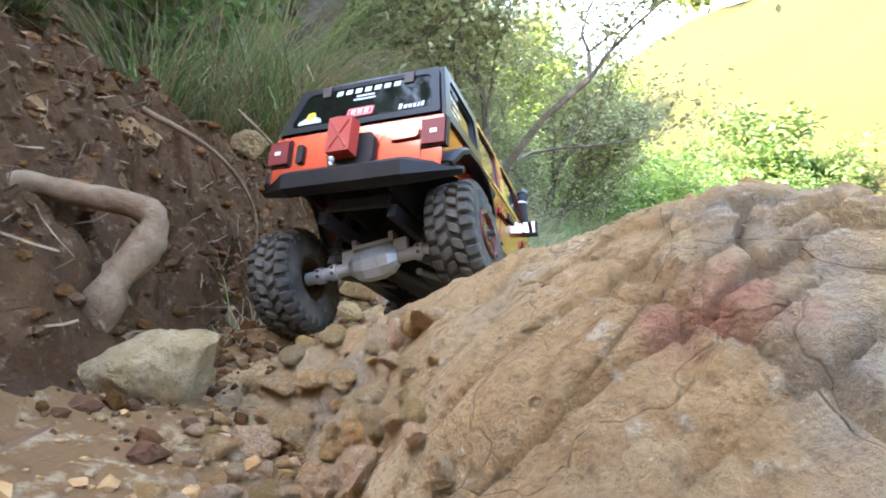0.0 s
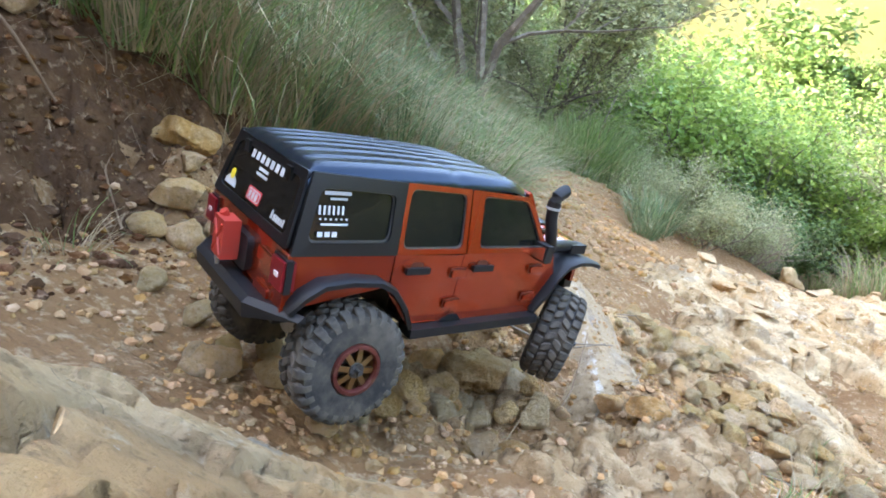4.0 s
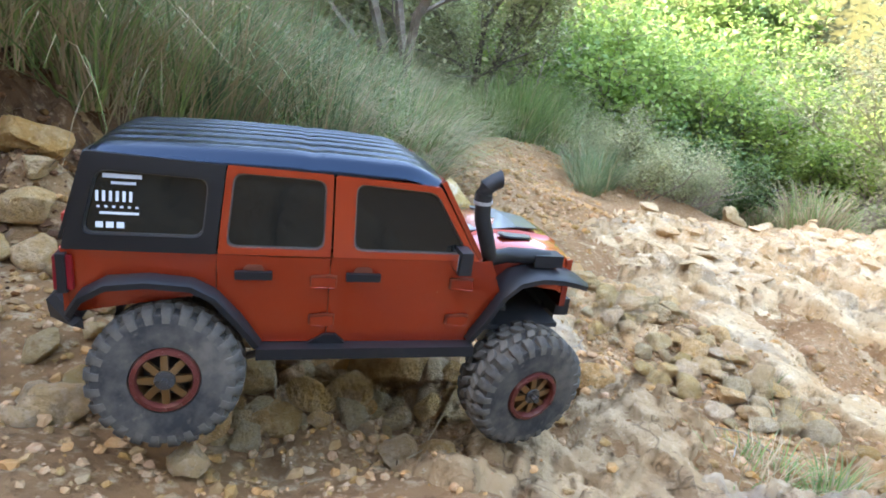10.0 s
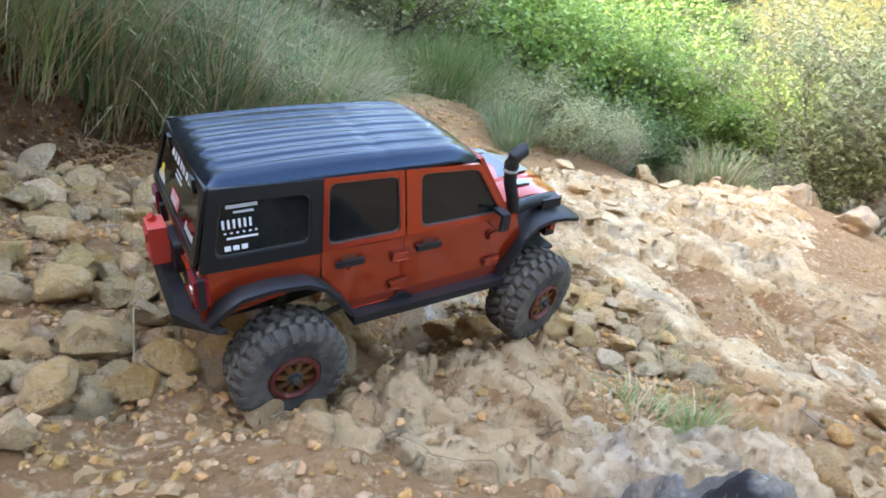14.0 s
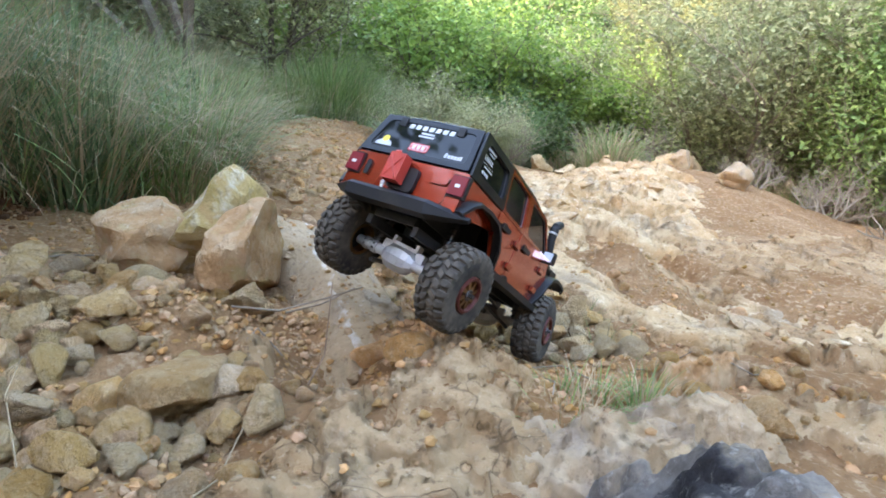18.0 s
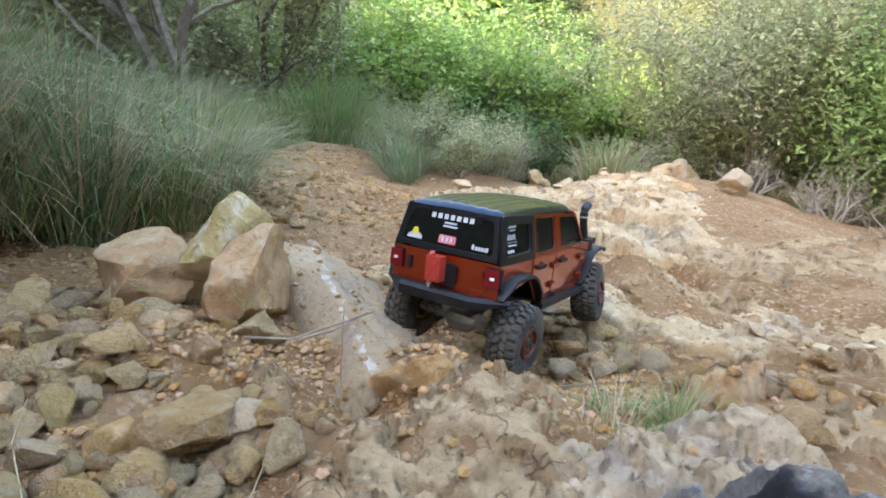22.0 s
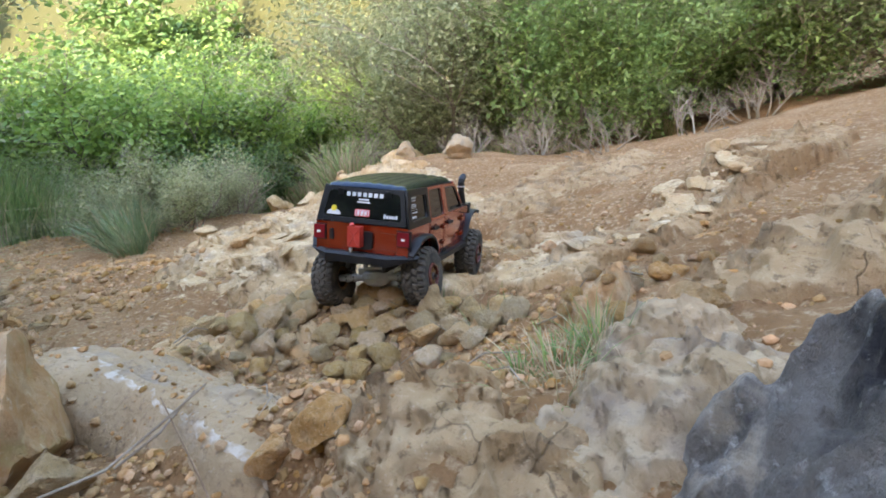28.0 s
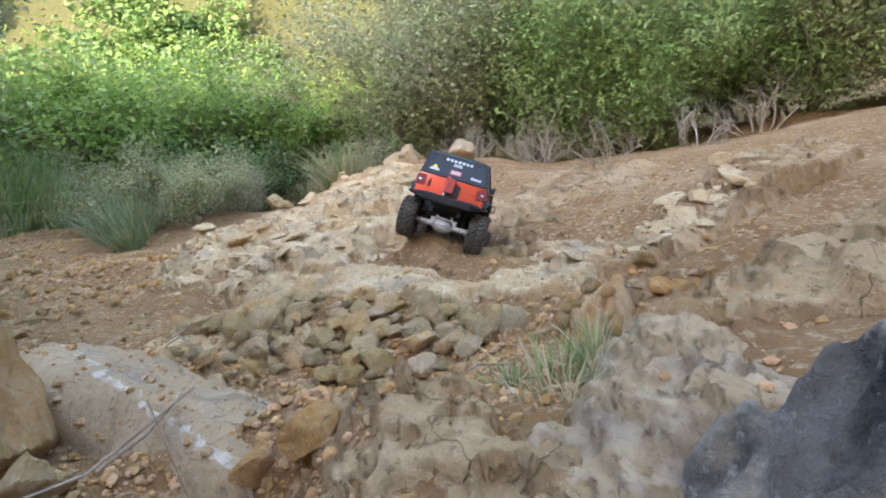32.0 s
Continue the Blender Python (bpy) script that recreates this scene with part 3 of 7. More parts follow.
def sheet(place, outline, thick, hole=None, base=0.0):
    """A plate of that outline in (a, b), laid where place(a, b, off) puts it, with an optional hole of as many points."""
    bm = bmesh.new()
    layers = []
    for off in (base + thick, base):
        o = [bm.verts.new(place(a, b, off)) for a, b in outline]
        h = [bm.verts.new(place(a, b, off)) for a, b in hole] if hole else None
        layers.append((o, h))
        if hole:
            for i in range(len(o)):
                j = (i + 1) % len(o)
                bm.faces.new((o[i], o[j], h[j], h[i]))
        else:
            bm.faces.new(o)
    for which in (0, 1) if hole else (0,):
        a, b = layers[0][which], layers[1][which]
        for i in range(len(a)):
            j = (i + 1) % len(a)
            bm.faces.new((a[i], a[j], b[j], b[i]))
    bmesh.ops.triangulate(bm, faces=[f for f in bm.faces if len(f.verts) > 4], ngon_method="EAR_CLIP")
    return bm


REAR_ARCH = [(-0.082, 0.047), (-0.096, 0.069), (-0.112, 0.088), (-0.130, 0.0965), (-0.163, 0.0990), (-0.193, 0.0965), (-0.211, 0.087), (-0.222, 0.072)]
FRONT_ARCH = [(0.086, 0.048), (0.099, 0.066), (0.112, 0.082), (0.128, 0.093), (0.150, 0.0975), (0.172, 0.0965), (0.190, 0.0935), (0.203, 0.089)]
HUB_X, HUB_Z, WHEEL_R = 0.149, 0.004, 0.0540
REAR_MID, FRONT_MID = 0.010, 0.0135        # middle height of the sprung axles
NOSE, NOSE_LIFT = 0.856, 0.009        # the nose is short and high
TAIL = 0.86        # the body behind the doors is short too

truck = tagged(new("toy_truck"), "orange radio-controlled four-door off-road truck with black hardtop", "toy truck")


def window_ring(name, outer, frame_mat, parent, side, width, radius, label, thick=0.003, glass_label="dark tinted window", pillar=0.0):
    """A window in its surround; pillar: how much wider the surround is along its rear edge."""
    far = min(c[0] for c in outer)
    whole, outer = outer, [(a + pillar if a < far + 0.02 else a, b) for a, b in outer]
    inner = inset(outer, width)
    o, i = rounded(whole, 0.002), rounded(inner, radius)
    put = lambda a, b, off: flank(a, b, side, off)
    ring = part(name, sheet(put, o, thick, i), frame_mat, parent, label, smooth=30)
    part("window_pane", sheet(put, rounded(inset(outer, width - 0.0015), radius), 0.001, base=-0.001), GLASS, ring, glass_label)
    part("rubber_seal", sheet(put, rounded(inset(outer, width - 0.0004), radius), 0.0012, rounded(inset(outer, width + 0.0012), radius), base=0.0002), STEEL, ring, "thin worn window edge")
    return ring


def bars(place, rows, mat, name, parent, label, base):
    """Plain printed bars: rows of (a0, a1, b0, b1)."""
    bm = bmesh.new()
    for a0, a1, b0, b1 in rows:
        v = [bm.verts.new(place(a, b, base)) for a, b in ((a0, b0), (a1, b0), (a1, b1), (a0, b1))]
        bm.faces.new(v)
    return part(name, bm, mat, parent, label)


for side in (-1, 1):
    put = lambda a, b, off, s=side: flank(a, b, s, off)
    quarter = [(-0.2255, BELT), (-0.112, BELT), (-0.112, 0.0835)] + REAR_ARCH[2:] + [(-0.2255, 0.070)]
    part("quarter_panel", sheet(put, quarter, 0.004, base=-0.003), PAINT, truck, "glossy orange body panel over the rear wheel", smooth=30)
    doors = (("rear_door", [(-0.111, BELT - 0.0005), (-0.0315, BELT - 0.0005), (-0.0315, 0.0475), (-0.0815, 0.0475), (-0.0975, 0.0685), (-0.111, 0.0825)],
              [(-0.111, BELT + 0.0005), (-0.0315, BELT + 0.0005), (-0.0315, 0.1785), (-0.1055, 0.1805)], -0.086, -0.036),
             ("front_door", [(-0.0300, BELT - 0.0005), (0.0845, BELT - 0.0005), (0.0845, 0.0475), (-0.0300, 0.0475)],
              [(-0.0300, BELT + 0.0005), (0.0855, BELT + 0.0005), (0.0505, 0.1745), (-0.0300, 0.1783)], -0.006, 0.073))
    for name, low, up, hx, gx_ in doors:
        door = part(name, sheet(put, low, 0.004, base=-0.002), PAINT, truck, "orange door with black handle and window", smooth=30, bevel=0.0008)
        window_ring("window_frame", up, PAINT, door, side, 0.0048, 0.007, "orange window surround", pillar=0.0105 if name == "front_door" else 0.0)
        bm = bmesh.new()
        for a, b, c, d in ((hx - 0.013, hx + 0.013, 0.0005, 0.0065),):
            v = [flank(x, z, side, o) for o in (d - 0.0035, d) for z in (0.1005, 0.1065) for x in (a, b)]
            w = [bm.verts.new(p) for p in v]
            for f in ((0, 2, 3, 1), (4, 5, 7, 6), (0, 1, 5, 4), (2, 6, 7, 3), (0, 4, 6, 2), (1, 3, 7, 5)):
                bm.faces.new([w[i] for i in f])
        for x in (hx - 0.011, hx + 0.011):
            p = flank(x, 0.1035, side, 0.001)
            block(bm, (p.x - 0.002, min(p.y, p.y + side * 0.004), p.z - 0.002), (p.x + 0.002, max(p.y, p.y + side * 0.004), p.z + 0.002))
        part("door_handle", bm, PLASTIC, door, "black pull handle", bevel=0.0008)
        # flat dark plate painted as the shade of a hollow behind the handle
        part("handle_recess", sheet(put, rounded([(hx - 0.008, 0.104), (hx + 0.008, 0.104), (hx + 0.006, 0.111), (hx - 0.006, 0.111)], 0.003), 0.0004, base=0.0021), GAP_SHADE, door)
        for z in (0.099, 0.067):
            a = [(gx_ - 0.008, z - 0.0032), (gx_ + 0.004, z - 0.0042), (gx_ + 0.009, z - 0.0035), (gx_ + 0.009, z + 0.0035), (gx_ + 0.004, z + 0.0042), (gx_ - 0.008, z + 0.0032)]
            part("hinge_joint", sheet(put, [(gx_ + (p - gx_) * 1.16, z + (q - z) * 1.35) for p, q in a], 0.0006, base=0.0021), GAP_SHADE, door)
            part("hinge", sheet(put, a, 0.0042, base=0.0018), PAINT, door, "raised orange hinge", bevel=0.0007)
    part("cowl_panel", sheet(put, [(0.0855, 0.1175), (0.099, 0.1155), (0.112, 0.084), (0.099, 0.068), (0.0875, 0.050), (0.0855, 0.050)], 0.004, base=-0.003), PAINT, truck, smooth=30)
    window_ring("hardtop_side", [(-0.2255, BELT + 0.0005), (-0.112, BELT + 0.0005), (-0.1062, 0.1805), (-0.2085, 0.1835)], HARDTOP, truck, side, 0.0108, 0.008, "satin black hardtop side with a tinted window", thick=0.004)
    # print on the rear side window: plain bars
    b = 0.0014
    bars(put, [(-0.196, -0.168, 0.1665, 0.1695), (-0.190, -0.172, 0.1625, 0.1643)], DECAL_GREY, "window_print", truck, "small pale printed bars", b)
    rows = [(-0.201 + k * 0.0048, -0.201 + k * 0.0048 + 0.0022, 0.1510, 0.1580) for k in range(6)] + [(-0.200 + k * 0.0055, -0.200 + k * 0.0055 + 0.0022, 0.1468, 0.1482) for k in range(6)]
    rows += [(-0.198, -0.170, 0.1425, 0.1442), (-0.201, -0.1955, 0.1335, 0.1375), (-0.1935, -0.188, 0.1335, 0.1375), (-0.186, -0.1805, 0.1335, 0.1375)]
    bars(put, rows, DECAL_WHITE, "window_print", truck, "white printed bars", b)
    # flares and sill
    for arch, inner, outer, label in ((REAR_ARCH, 0.083, 0.1035, "black plastic rear fender flare"), (FRONT_ARCH, 0.062, 0.1000, "black plastic front fender flare")):
        bm = bmesh.new()
        rows = []
        n = len(arch)
        for i, (x, z) in enumerate(arch):
            p, q = arch[max(i - 1, 0)], arch[min(i + 1, n - 1)]
            d = Vector((q[0] - p[0], q[1] - p[1])).normalized()
            up = Vector((-d.y, d.x))
            if up.y < 0 and 1 < i < n - 2 or up.dot(Vector((x - (-HUB_X if x < 0 else HUB_X), z))) < 0:
                up = -up
            draw = 0.006 if i in (0, n - 1) else 0.0
            prof = [(inner, 0.0030), (outer - 0.004 - draw, 0.0032), (outer - draw, 0.0012), (outer - draw, -0.0030), (outer - 0.002 - draw, -0.0030), (outer - 0.004 - draw, 0.0006), (inner, 0.0006)]
            rows.append([bm.verts.new((x + up.x * o, side * y, z + up.y * o)) for y, o in prof])
        for r0, r1 in zip(rows, rows[1:]):
            for k in range(len(r0)):
                bm.faces.new((r0[k], r0[(k + 1) % len(r0)], r1[(k + 1) % len(r0)], r1[k]))
        bm.faces.new(rows[0])
        bm.faces.new(rows[-1][::-1])
        part("fender_flare", bm, PLASTIC, truck, label, smooth=40)
    bm = bmesh.new()
    v = block(bm, (-0.083, side * 0.090 - 0.010, 0.0375), (0.089, side * 0.090 + 0.010, 0.0465))
    part("rock_slider", bm, PLASTIC, truck, "black side step under the doors", bevel=0.002)
    part("door_bracket", sheet(put, [(-0.046, 0.0465), (-0.016, 0.0465), (-0.024, 0.0545), (-0.033, 0.0545)], 0.003, base=0.0021), PLASTIC, truck, "black bracket at the bottom of the doors")
    # mirror
    bm = bmesh.new()
    y0, y1 = sorted((side * 0.0885, side * 0.1085))
    block(bm, (0.064, y0, 0.1125), (0.0745, y1, 0.1305), (0.9, 0.92), 0.001)
    block(bm, (0.067, min(side * 0.083, side * 0.092), 0.117), (0.073, max(side * 0.083, side * 0.092), 0.123))
    mirror = part("side_mirror", bm, PLASTIC, truck, "black wing mirror", bevel=0.0018)
    bm = bmesh.new()
    block(bm, (0.0632, y0 + 0.0025, 0.1145), (0.0637, y1 - 0.0025, 0.1285))
    part("mirror_glass", bm, MIRROR, mirror)
    # tail light
    bm = bmesh.new()
    y0, y1 = sorted((side * 0.0695, side * 0.0915))
    block(bm, (-0.2315, y0, 0.0895), (-0.2180, y1, 0.1135), (0.96, 0.94))
    light = part("tail_light", bm, LENS_RED, truck, "dark red tail light with a white centre", bevel=0.0022)
    part("light_bezel", blocks(((-0.2285, y0 - 0.0015, 0.0875), (-0.222, y1 - 0.004 if side > 0 else y1 + 0.0015, 0.1155))), PLASTIC, light)
    bm = blocks(((-0.2325, side * 0.081 - 0.0032, 0.0992), (-0.2305, side * 0.081 + 0.0032, 0.1032)))
    part("white_lamp", bm, LAMP_WHITE, light)

# tailgate
gate = part("tailgate", sheet(rear, rounded([(-0.088, 0.0670), (0.088, 0.0670), (0.0885, BELT + 0.002), (-0.0885, BELT + 0.002)], 0.004), 0.004, base=-0.004), PAINT, truck, "orange tailgate", smooth=30)
for z in (0.1035, 0.0745):
    part("hinge_joint", sheet(rear, rounded([(-0.0666, z - 0.0052), (-0.0379, z - 0.0062), (-0.0379, z + 0.0060), (-0.0666, z + 0.0050)], 0.003), 0.0008), GAP_SHADE, gate)
    part("gate_hinge", sheet(rear, rounded([(-0.066, z - 0.0045), (-0.0385, z - 0.0055), (-0.0385, z + 0.0055), (-0.066, z + 0.0045)], 0.003), 0.0038), PAINT, gate, "long orange tailgate hinge", bevel=0.0008)
part("gate_seam", sheet(rear, [(-0.0685, 0.062), (-0.0675, 0.062), (-0.0675, 0.117), (-0.0685, 0.117)], 0.0006, base=-0.0002), GAP_SHADE, gate)
part("carrier_plate", sheet(rear, rounded([(-0.0235, 0.0775), (0.016, 0.0775), (0.016, 0.109), (-0.0235, 0.109)], 0.007), 0.007), PLASTIC, gate, "black spare wheel carrier plate", bevel=0.0015)
part("gate_lock", sheet(rear, rounded([(0.0535, 0.089), (0.0605, 0.089), (0.0605, 0.108), (0.0535, 0.108)], 0.002), 0.004), PLASTIC, gate, "black tailgate latch", bevel=0.001)
can = part("fuel_can", blocks(((-0.2525, -0.0085, 0.0835), (-0.2350, 0.0150, 0.1185)), ((-0.236, -0.006, 0.090), (-0.228, 0.010, 0.104))), CAN_RED, truck, "faded red fuel can with pressed cross", bevel=0.003)
bm = bmesh.new()
for a, b in (((-0.0055, 0.0870), (0.0120, 0.1145)), ((-0.0055, 0.1145), (0.0120, 0.0870))):
    tube(bm, [(-0.2530, a[0], a[1]), (-0.2530, b[0], b[1])], 0.0014, 6)
part("pressed_cross", bm, CAN_RED, can)
part("can_cap", tube(bmesh.new(), [(-0.244, 0.009, 0.1175), (-0.247, 0.009, 0.1225)], 0.0042, 10), CAN_RED, can)
# rear window and its frame
glass_outline = [(-0.0845, BELT + 0.0045), (0.0845, BELT + 0.0045), (0.0735, 0.1825), (-0.0735, 0.1825)]
back = part("rear_window_frame", sheet(rear, rounded(glass_outline, 0.003), 0.003, rounded(inset(glass_outline, 0.0075), 0.008)), HARDTOP, truck, "black hardtop frame round the rear window", smooth=30)
part("window_pane", sheet(rear, rounded(inset(glass_outline, 0.006), 0.008), 0.001, base=0.0005), GLASS, back, "dark rear window with stickers")
letters = [(0.034 - k * 0.0105, 0.034 - k * 0.0105 - 0.0072, 0.1665, 0.1735) for k in range(7)]
bars(rear, letters, DECAL_WHITE, "window_print", back, "row of white printed bars", 0.0018)
bars(rear, [(0.010, -0.010, 0.1605, 0.1632), (0.012, -0.012, 0.1560, 0.1585)], DECAL_WHITE, "window_print", back, "small white printed bars", 0.0018)
for mat, d, z, label in ((DECAL_RED, 0.0, 0.0018, "red bordered sticker"), (DECAL_WHITE, 0.0014, 0.0021, ""), (DECAL_RED, 0.0024, 0.0024, "")):
    s = [(-0.0145, 0.1335), (0.0145, 0.1335), (0.0145, 0.1455), (-0.0145, 0.1455)]
    part("sticker", sheet(rear, rounded(inset(s, d) if d else s, 0.0025), 0.0002, base=z), mat, back, label)
bars(rear, [(0.0095, 0.0045, 0.1365, 0.1425), (0.0025, -0.0025, 0.1365, 0.1425), (-0.0045, -0.0095, 0.1365, 0.1425)], DECAL_WHITE, "sticker_print", back, "", 0.0028)
bars(rear, [(-0.041, -0.0445, 0.1335, 0.1405), (-0.046, -0.0500, 0.1335, 0.1385), (-0.051, -0.0545, 0.1335, 0.1385), (-0.0555, -0.059, 0.1335, 0.1385), (-0.060, -0.0625, 0.1335, 0.1385), (-0.0635, -0.0665, 0.1335, 0.1395)], DECAL_WHITE, "window_print", back, "white printed bars", 0.0018)
cloud = [(0.068, 0.1335), (0.042, 0.1335), (0.043, 0.1385), (0.049, 0.1385), (0.053, 0.1445), (0.058, 0.1445), (0.062, 0.1375), (0.068, 0.1375)]
part("sticker", sheet(rear, cloud, 0.0002, base=0.0018), DECAL_WHITE, back, "white sticker with a yellow disc")
part("sticker", sheet(rear, rounded([(0.0505, 0.139), (0.0605, 0.139), (0.0605, 0.149), (0.0505, 0.149)], 0.005), 0.0002, base=0.0020), DECAL_YELLOW, back, "yellow disc of a sticker")
for lo, hi in (((-0.2155, -0.050, 0.168), (-0.2095, -0.040, 0.179)), ((-0.2155, 0.040, 0.168), (-0.2095, 0.050, 0.179))):
    part("window_latch", blocks((lo, hi)), HARDTOP, back, bevel=0.001)

# roof: pressed ribs along it and a seam across
nx, ny = 40, 97
us, vs = np.linspace(-0.2115, 0.056, nx), np.linspace(-1, 1, ny)
co = []
for u in us:
    half = 0.0785 - 0.004 * max(0.0, (u - 0.0) / 0.056)
    lift = 0.1895 - 0.004 * (abs(u + 0.08) / 0.13) ** 2 - 0.010 * max(0.0, (u - 0.02) / 0.036) ** 2
    for v in vs:
        edge = max(0.0, (abs(v) - 0.86) / 0.14)
        rib = 0.0011 * smooth(-0.35, 0.35, math.cos(v * math.pi * 7.5)) * (1 - smooth(0.80, 0.88, abs(v))) * float(smooth(-0.205, -0.195, u) * (1 - smooth(0.030, 0.044, u)))
        seam = -0.0014 * math.exp(-((u + 0.045) / 0.0035) ** 2)
        end = max(0.0, (-0.200 - u) / 0.0115)
        co.append((u, v * half, lift + 0.0035 * (1 - v * v) + rib + seam - 0.009 * edge ** 2 - 0.006 * end ** 2))
me_faces = [(i * ny + j, i * ny + j + 1, (i + 1) * ny + j + 1, (i + 1) * ny + j) for i in range(nx - 1) for j in range(ny - 1)]
bm = bmesh.new()
vv = [bm.verts.new(c) for c in co]
for f in me_faces:
    bm.faces.new([vv[i] for i in f])
rim = bmesh.ops.extrude_edge_only(bm, edges=[e for e in bm.edges if e.is_boundary])
for g in rim["geom"]:
    if isinstance(g, bmesh.types.BMVert):
        g.co.z = min(g.co.z, 0.1775 if g.co.x < 0.04 else 0.171)
part("hardtop_roof", bm, ROOF, truck, "satin black ribbed roof with reflections tinted sky blue", smooth=50)

# windscreen, hood, nose
def screen(y, s, off=0.0):
    a, b = Vector((0.088, 0, 0.1165)), Vector((0.0525, 0, 0.176))
    p = a + (b - a) * s
    return Vector((p.x + off * 0.86, y * (1 - 0.13 * s), p.z + off * 0.5))


bm = sheet(lambda y, s, off: screen(y, s, off), [(-0.085, 0.0), (0.085, 0.0), (0.085, 1.0), (-0.085, 1.0)], 0.004, [(-0.076, 0.13), (0.076, 0.13), (0.075, 0.9), (-0.075, 0.9)])
frame_w = part("windscreen_frame", bm, PAINT, truck, "orange windscreen surround", smooth=30)
part("window_pane", sheet(lambda y, s, off: screen(y, s, off), [(-0.077, 0.12), (0.077, 0.12), (0.076, 0.91), (-0.076, 0.91)], 0.001, base=0.001), GLASS, frame_w)
bm = bmesh.new()
rows = []
for x, half, top in ((0.089, 0.0685, 0.1175), (0.110, 0.0675, 0.1175), (0.150, 0.0655, 0.1150), (0.185, 0.0630, 0.1110), (0.1965, 0.0610, 0.1060)):
    prof = [(-1, -0.036), (-1, -0.010), (-0.97, -0.003), (-0.86, 0.0), (-0.5, 0.0015), (-0.46, 0.004), (0, 0.0055), (0.46, 0.004), (0.5, 0.0015), (0.86, 0.0), (0.97, -0.003), (1, -0.010), (1, -0.036)]
    rows.append([bm.verts.new((x, v * half, top + dz)) for v, dz in prof])
for r0, r1 in zip(rows, rows[1:]):
    for k in range(len(r0) - 1):
        bm.faces.new((r0[k], r0[k + 1], r1[k + 1], r1[k]))
bm.faces.new(rows[-1])
hood = part("hood", bm, PAINT, truck, "orange hood with black carbon stripe and vents", smooth=35)


def hood_top(x, y, off=0.0):
    s = np.interp(x, [0.089, 0.110, 0.150, 0.185], [0.1175, 0.1175, 0.1150, 0.1110])
    return Vector((x, y, s + (0.0048 if abs(y) < 0.03 else 0.0012) + off))


part("hood_stripe", sheet(hood_top, [(0.093, -0.0295), (0.150, -0.0285), (0.178, -0.020), (0.178, 0.020), (0.150, 0.0285), (0.093, 0.0295)], 0.0008, base=0.0012), CARBON, hood, "dark carbon-look hood panel")
for s in (-1, 1):
    part("hood_vent", sheet(hood_top, rounded([(0.122, s * 0.039), (0.160, s * 0.037), (0.158, s * 0.048), (0.124, s * 0.051)], 0.003), 0.0016, base=0.0004), CARBON, hood, "dark slotted hood vent", bevel=0.0005)
bm = blocks(((0.195, -0.062, 0.058), (0.2015, 0.062, 0.103)))
grille = part("grille", bm, PAINT, truck, "orange slotted grille", bevel=0.003)
for k in range(7):
    y = (k - 3) * 0.0085
    part("slot", blocks(((0.2005, y - 0.0028, 0.068), (0.2022, y + 0.0028, 0.098))), CHASSIS, grille)
for s in (-1, 1):
    bm = tube(bmesh.new(), [(0.199, s * 0.046, 0.088), (0.2045, s * 0.046, 0.088)], 0.0105, 20)
    part("headlight", bm, LAMP_WHITE, grille, "round clear headlight")
part("front_bumper", blocks(((0.196, -0.055, 0.046), (0.212, 0.055, 0.062)), ((0.194, -0.03, 0.038), (0.208, 0.03, 0.048))), PLASTIC, truck, "black stub front bumper", bevel=0.003)
# snorkel along the right of the hood and up the pillar
bm = tube(bmesh.new(), [(0.166, -0.072, 0.1075), (0.150, -0.0735, 0.1095), (0.120, -0.0780, 0.1115), (0.100, -0.0825, 0.1150), (0.0955, -0.0855, 0.1235), (0.0905, -0.0855, 0.138), (0.0860, -0.0840, 0.152), (0.0850, -0.083, 0.166)], 0.0066, 12)
snorkel = part("snorkel", bm, PLASTIC, truck, "black raised air intake along the hood", smooth=50)
part("intake_head", tube(bmesh.new(), [(0.0848, -0.083, 0.165), (0.0848, -0.083, 0.172), (0.0868, -0.083, 0.1775), (0.0910, -0.083, 0.1805), (0.0985, -0.083, 0.1815)], 0.0075, 12), PLASTIC, snorkel, "black intake head", smooth=50)
part("hose_clamp", tube(bmesh.new(), [(0.0849, -0.083, 0.1640), (0.0849, -0.083, 0.1665)], 0.0079, 14), ALLOY, snorkel, "bright metal clamp", smooth=40)
part("snorkel_foot", blocks(((0.148, -0.0815, 0.102), (0.178, -0.0655, 0.1125))), PLASTIC, snorkel, bevel=0.003)

# rear bumper: a plate with raked ends
bm = bmesh.new()
sect = [(-0.2290, 0.0), (-0.2440, 0.0010), (-0.2500, -0.004), (-0.2480, -0.0175), (-0.2300, -0.0195)]
rows = []
for y, pull, dz in ((-0.104, 0.034, 0.0135), (-0.060, 0.0, 0.0), (0.060, 0.0, 0.0), (0.104, 0.034, 0.0135)):
    rows.append([bm.verts.new((min(-0.208, x + pull), y, 0.0720 + z + (dz if k > 2 else 0.0))) for k, (x, z) in enumerate(sect)])
for r0, r1 in zip(rows, rows[1:]):
    for k in range(len(sect)):
        bm.faces.new((r0[k], r0[(k + 1) % len(sect)], r1[(k + 1) % len(sect)], r1[k]))
bm.faces.new(rows[0])
bm.faces.new(rows[-1][::-1])
bumper = part("rear_bumper", bm, PLASTIC, truck, "black steel-look rear bumper with raked ends", bevel=0.0012)
bm = tube(bmesh.new(), [(-0.2465, 0.011, 0.0725), (-0.2465, 0.011, 0.0765)], 0.0022, 10)
bmesh.ops.create_uvsphere(bm, u_segments=12, v_segments=8, radius=0.0036, matrix=Matrix.Translation((-0.2465, 0.011, 0.0785)))
part("tow_ball", bm, ALLOY, bumper, "small bright tow ball", smooth=40)

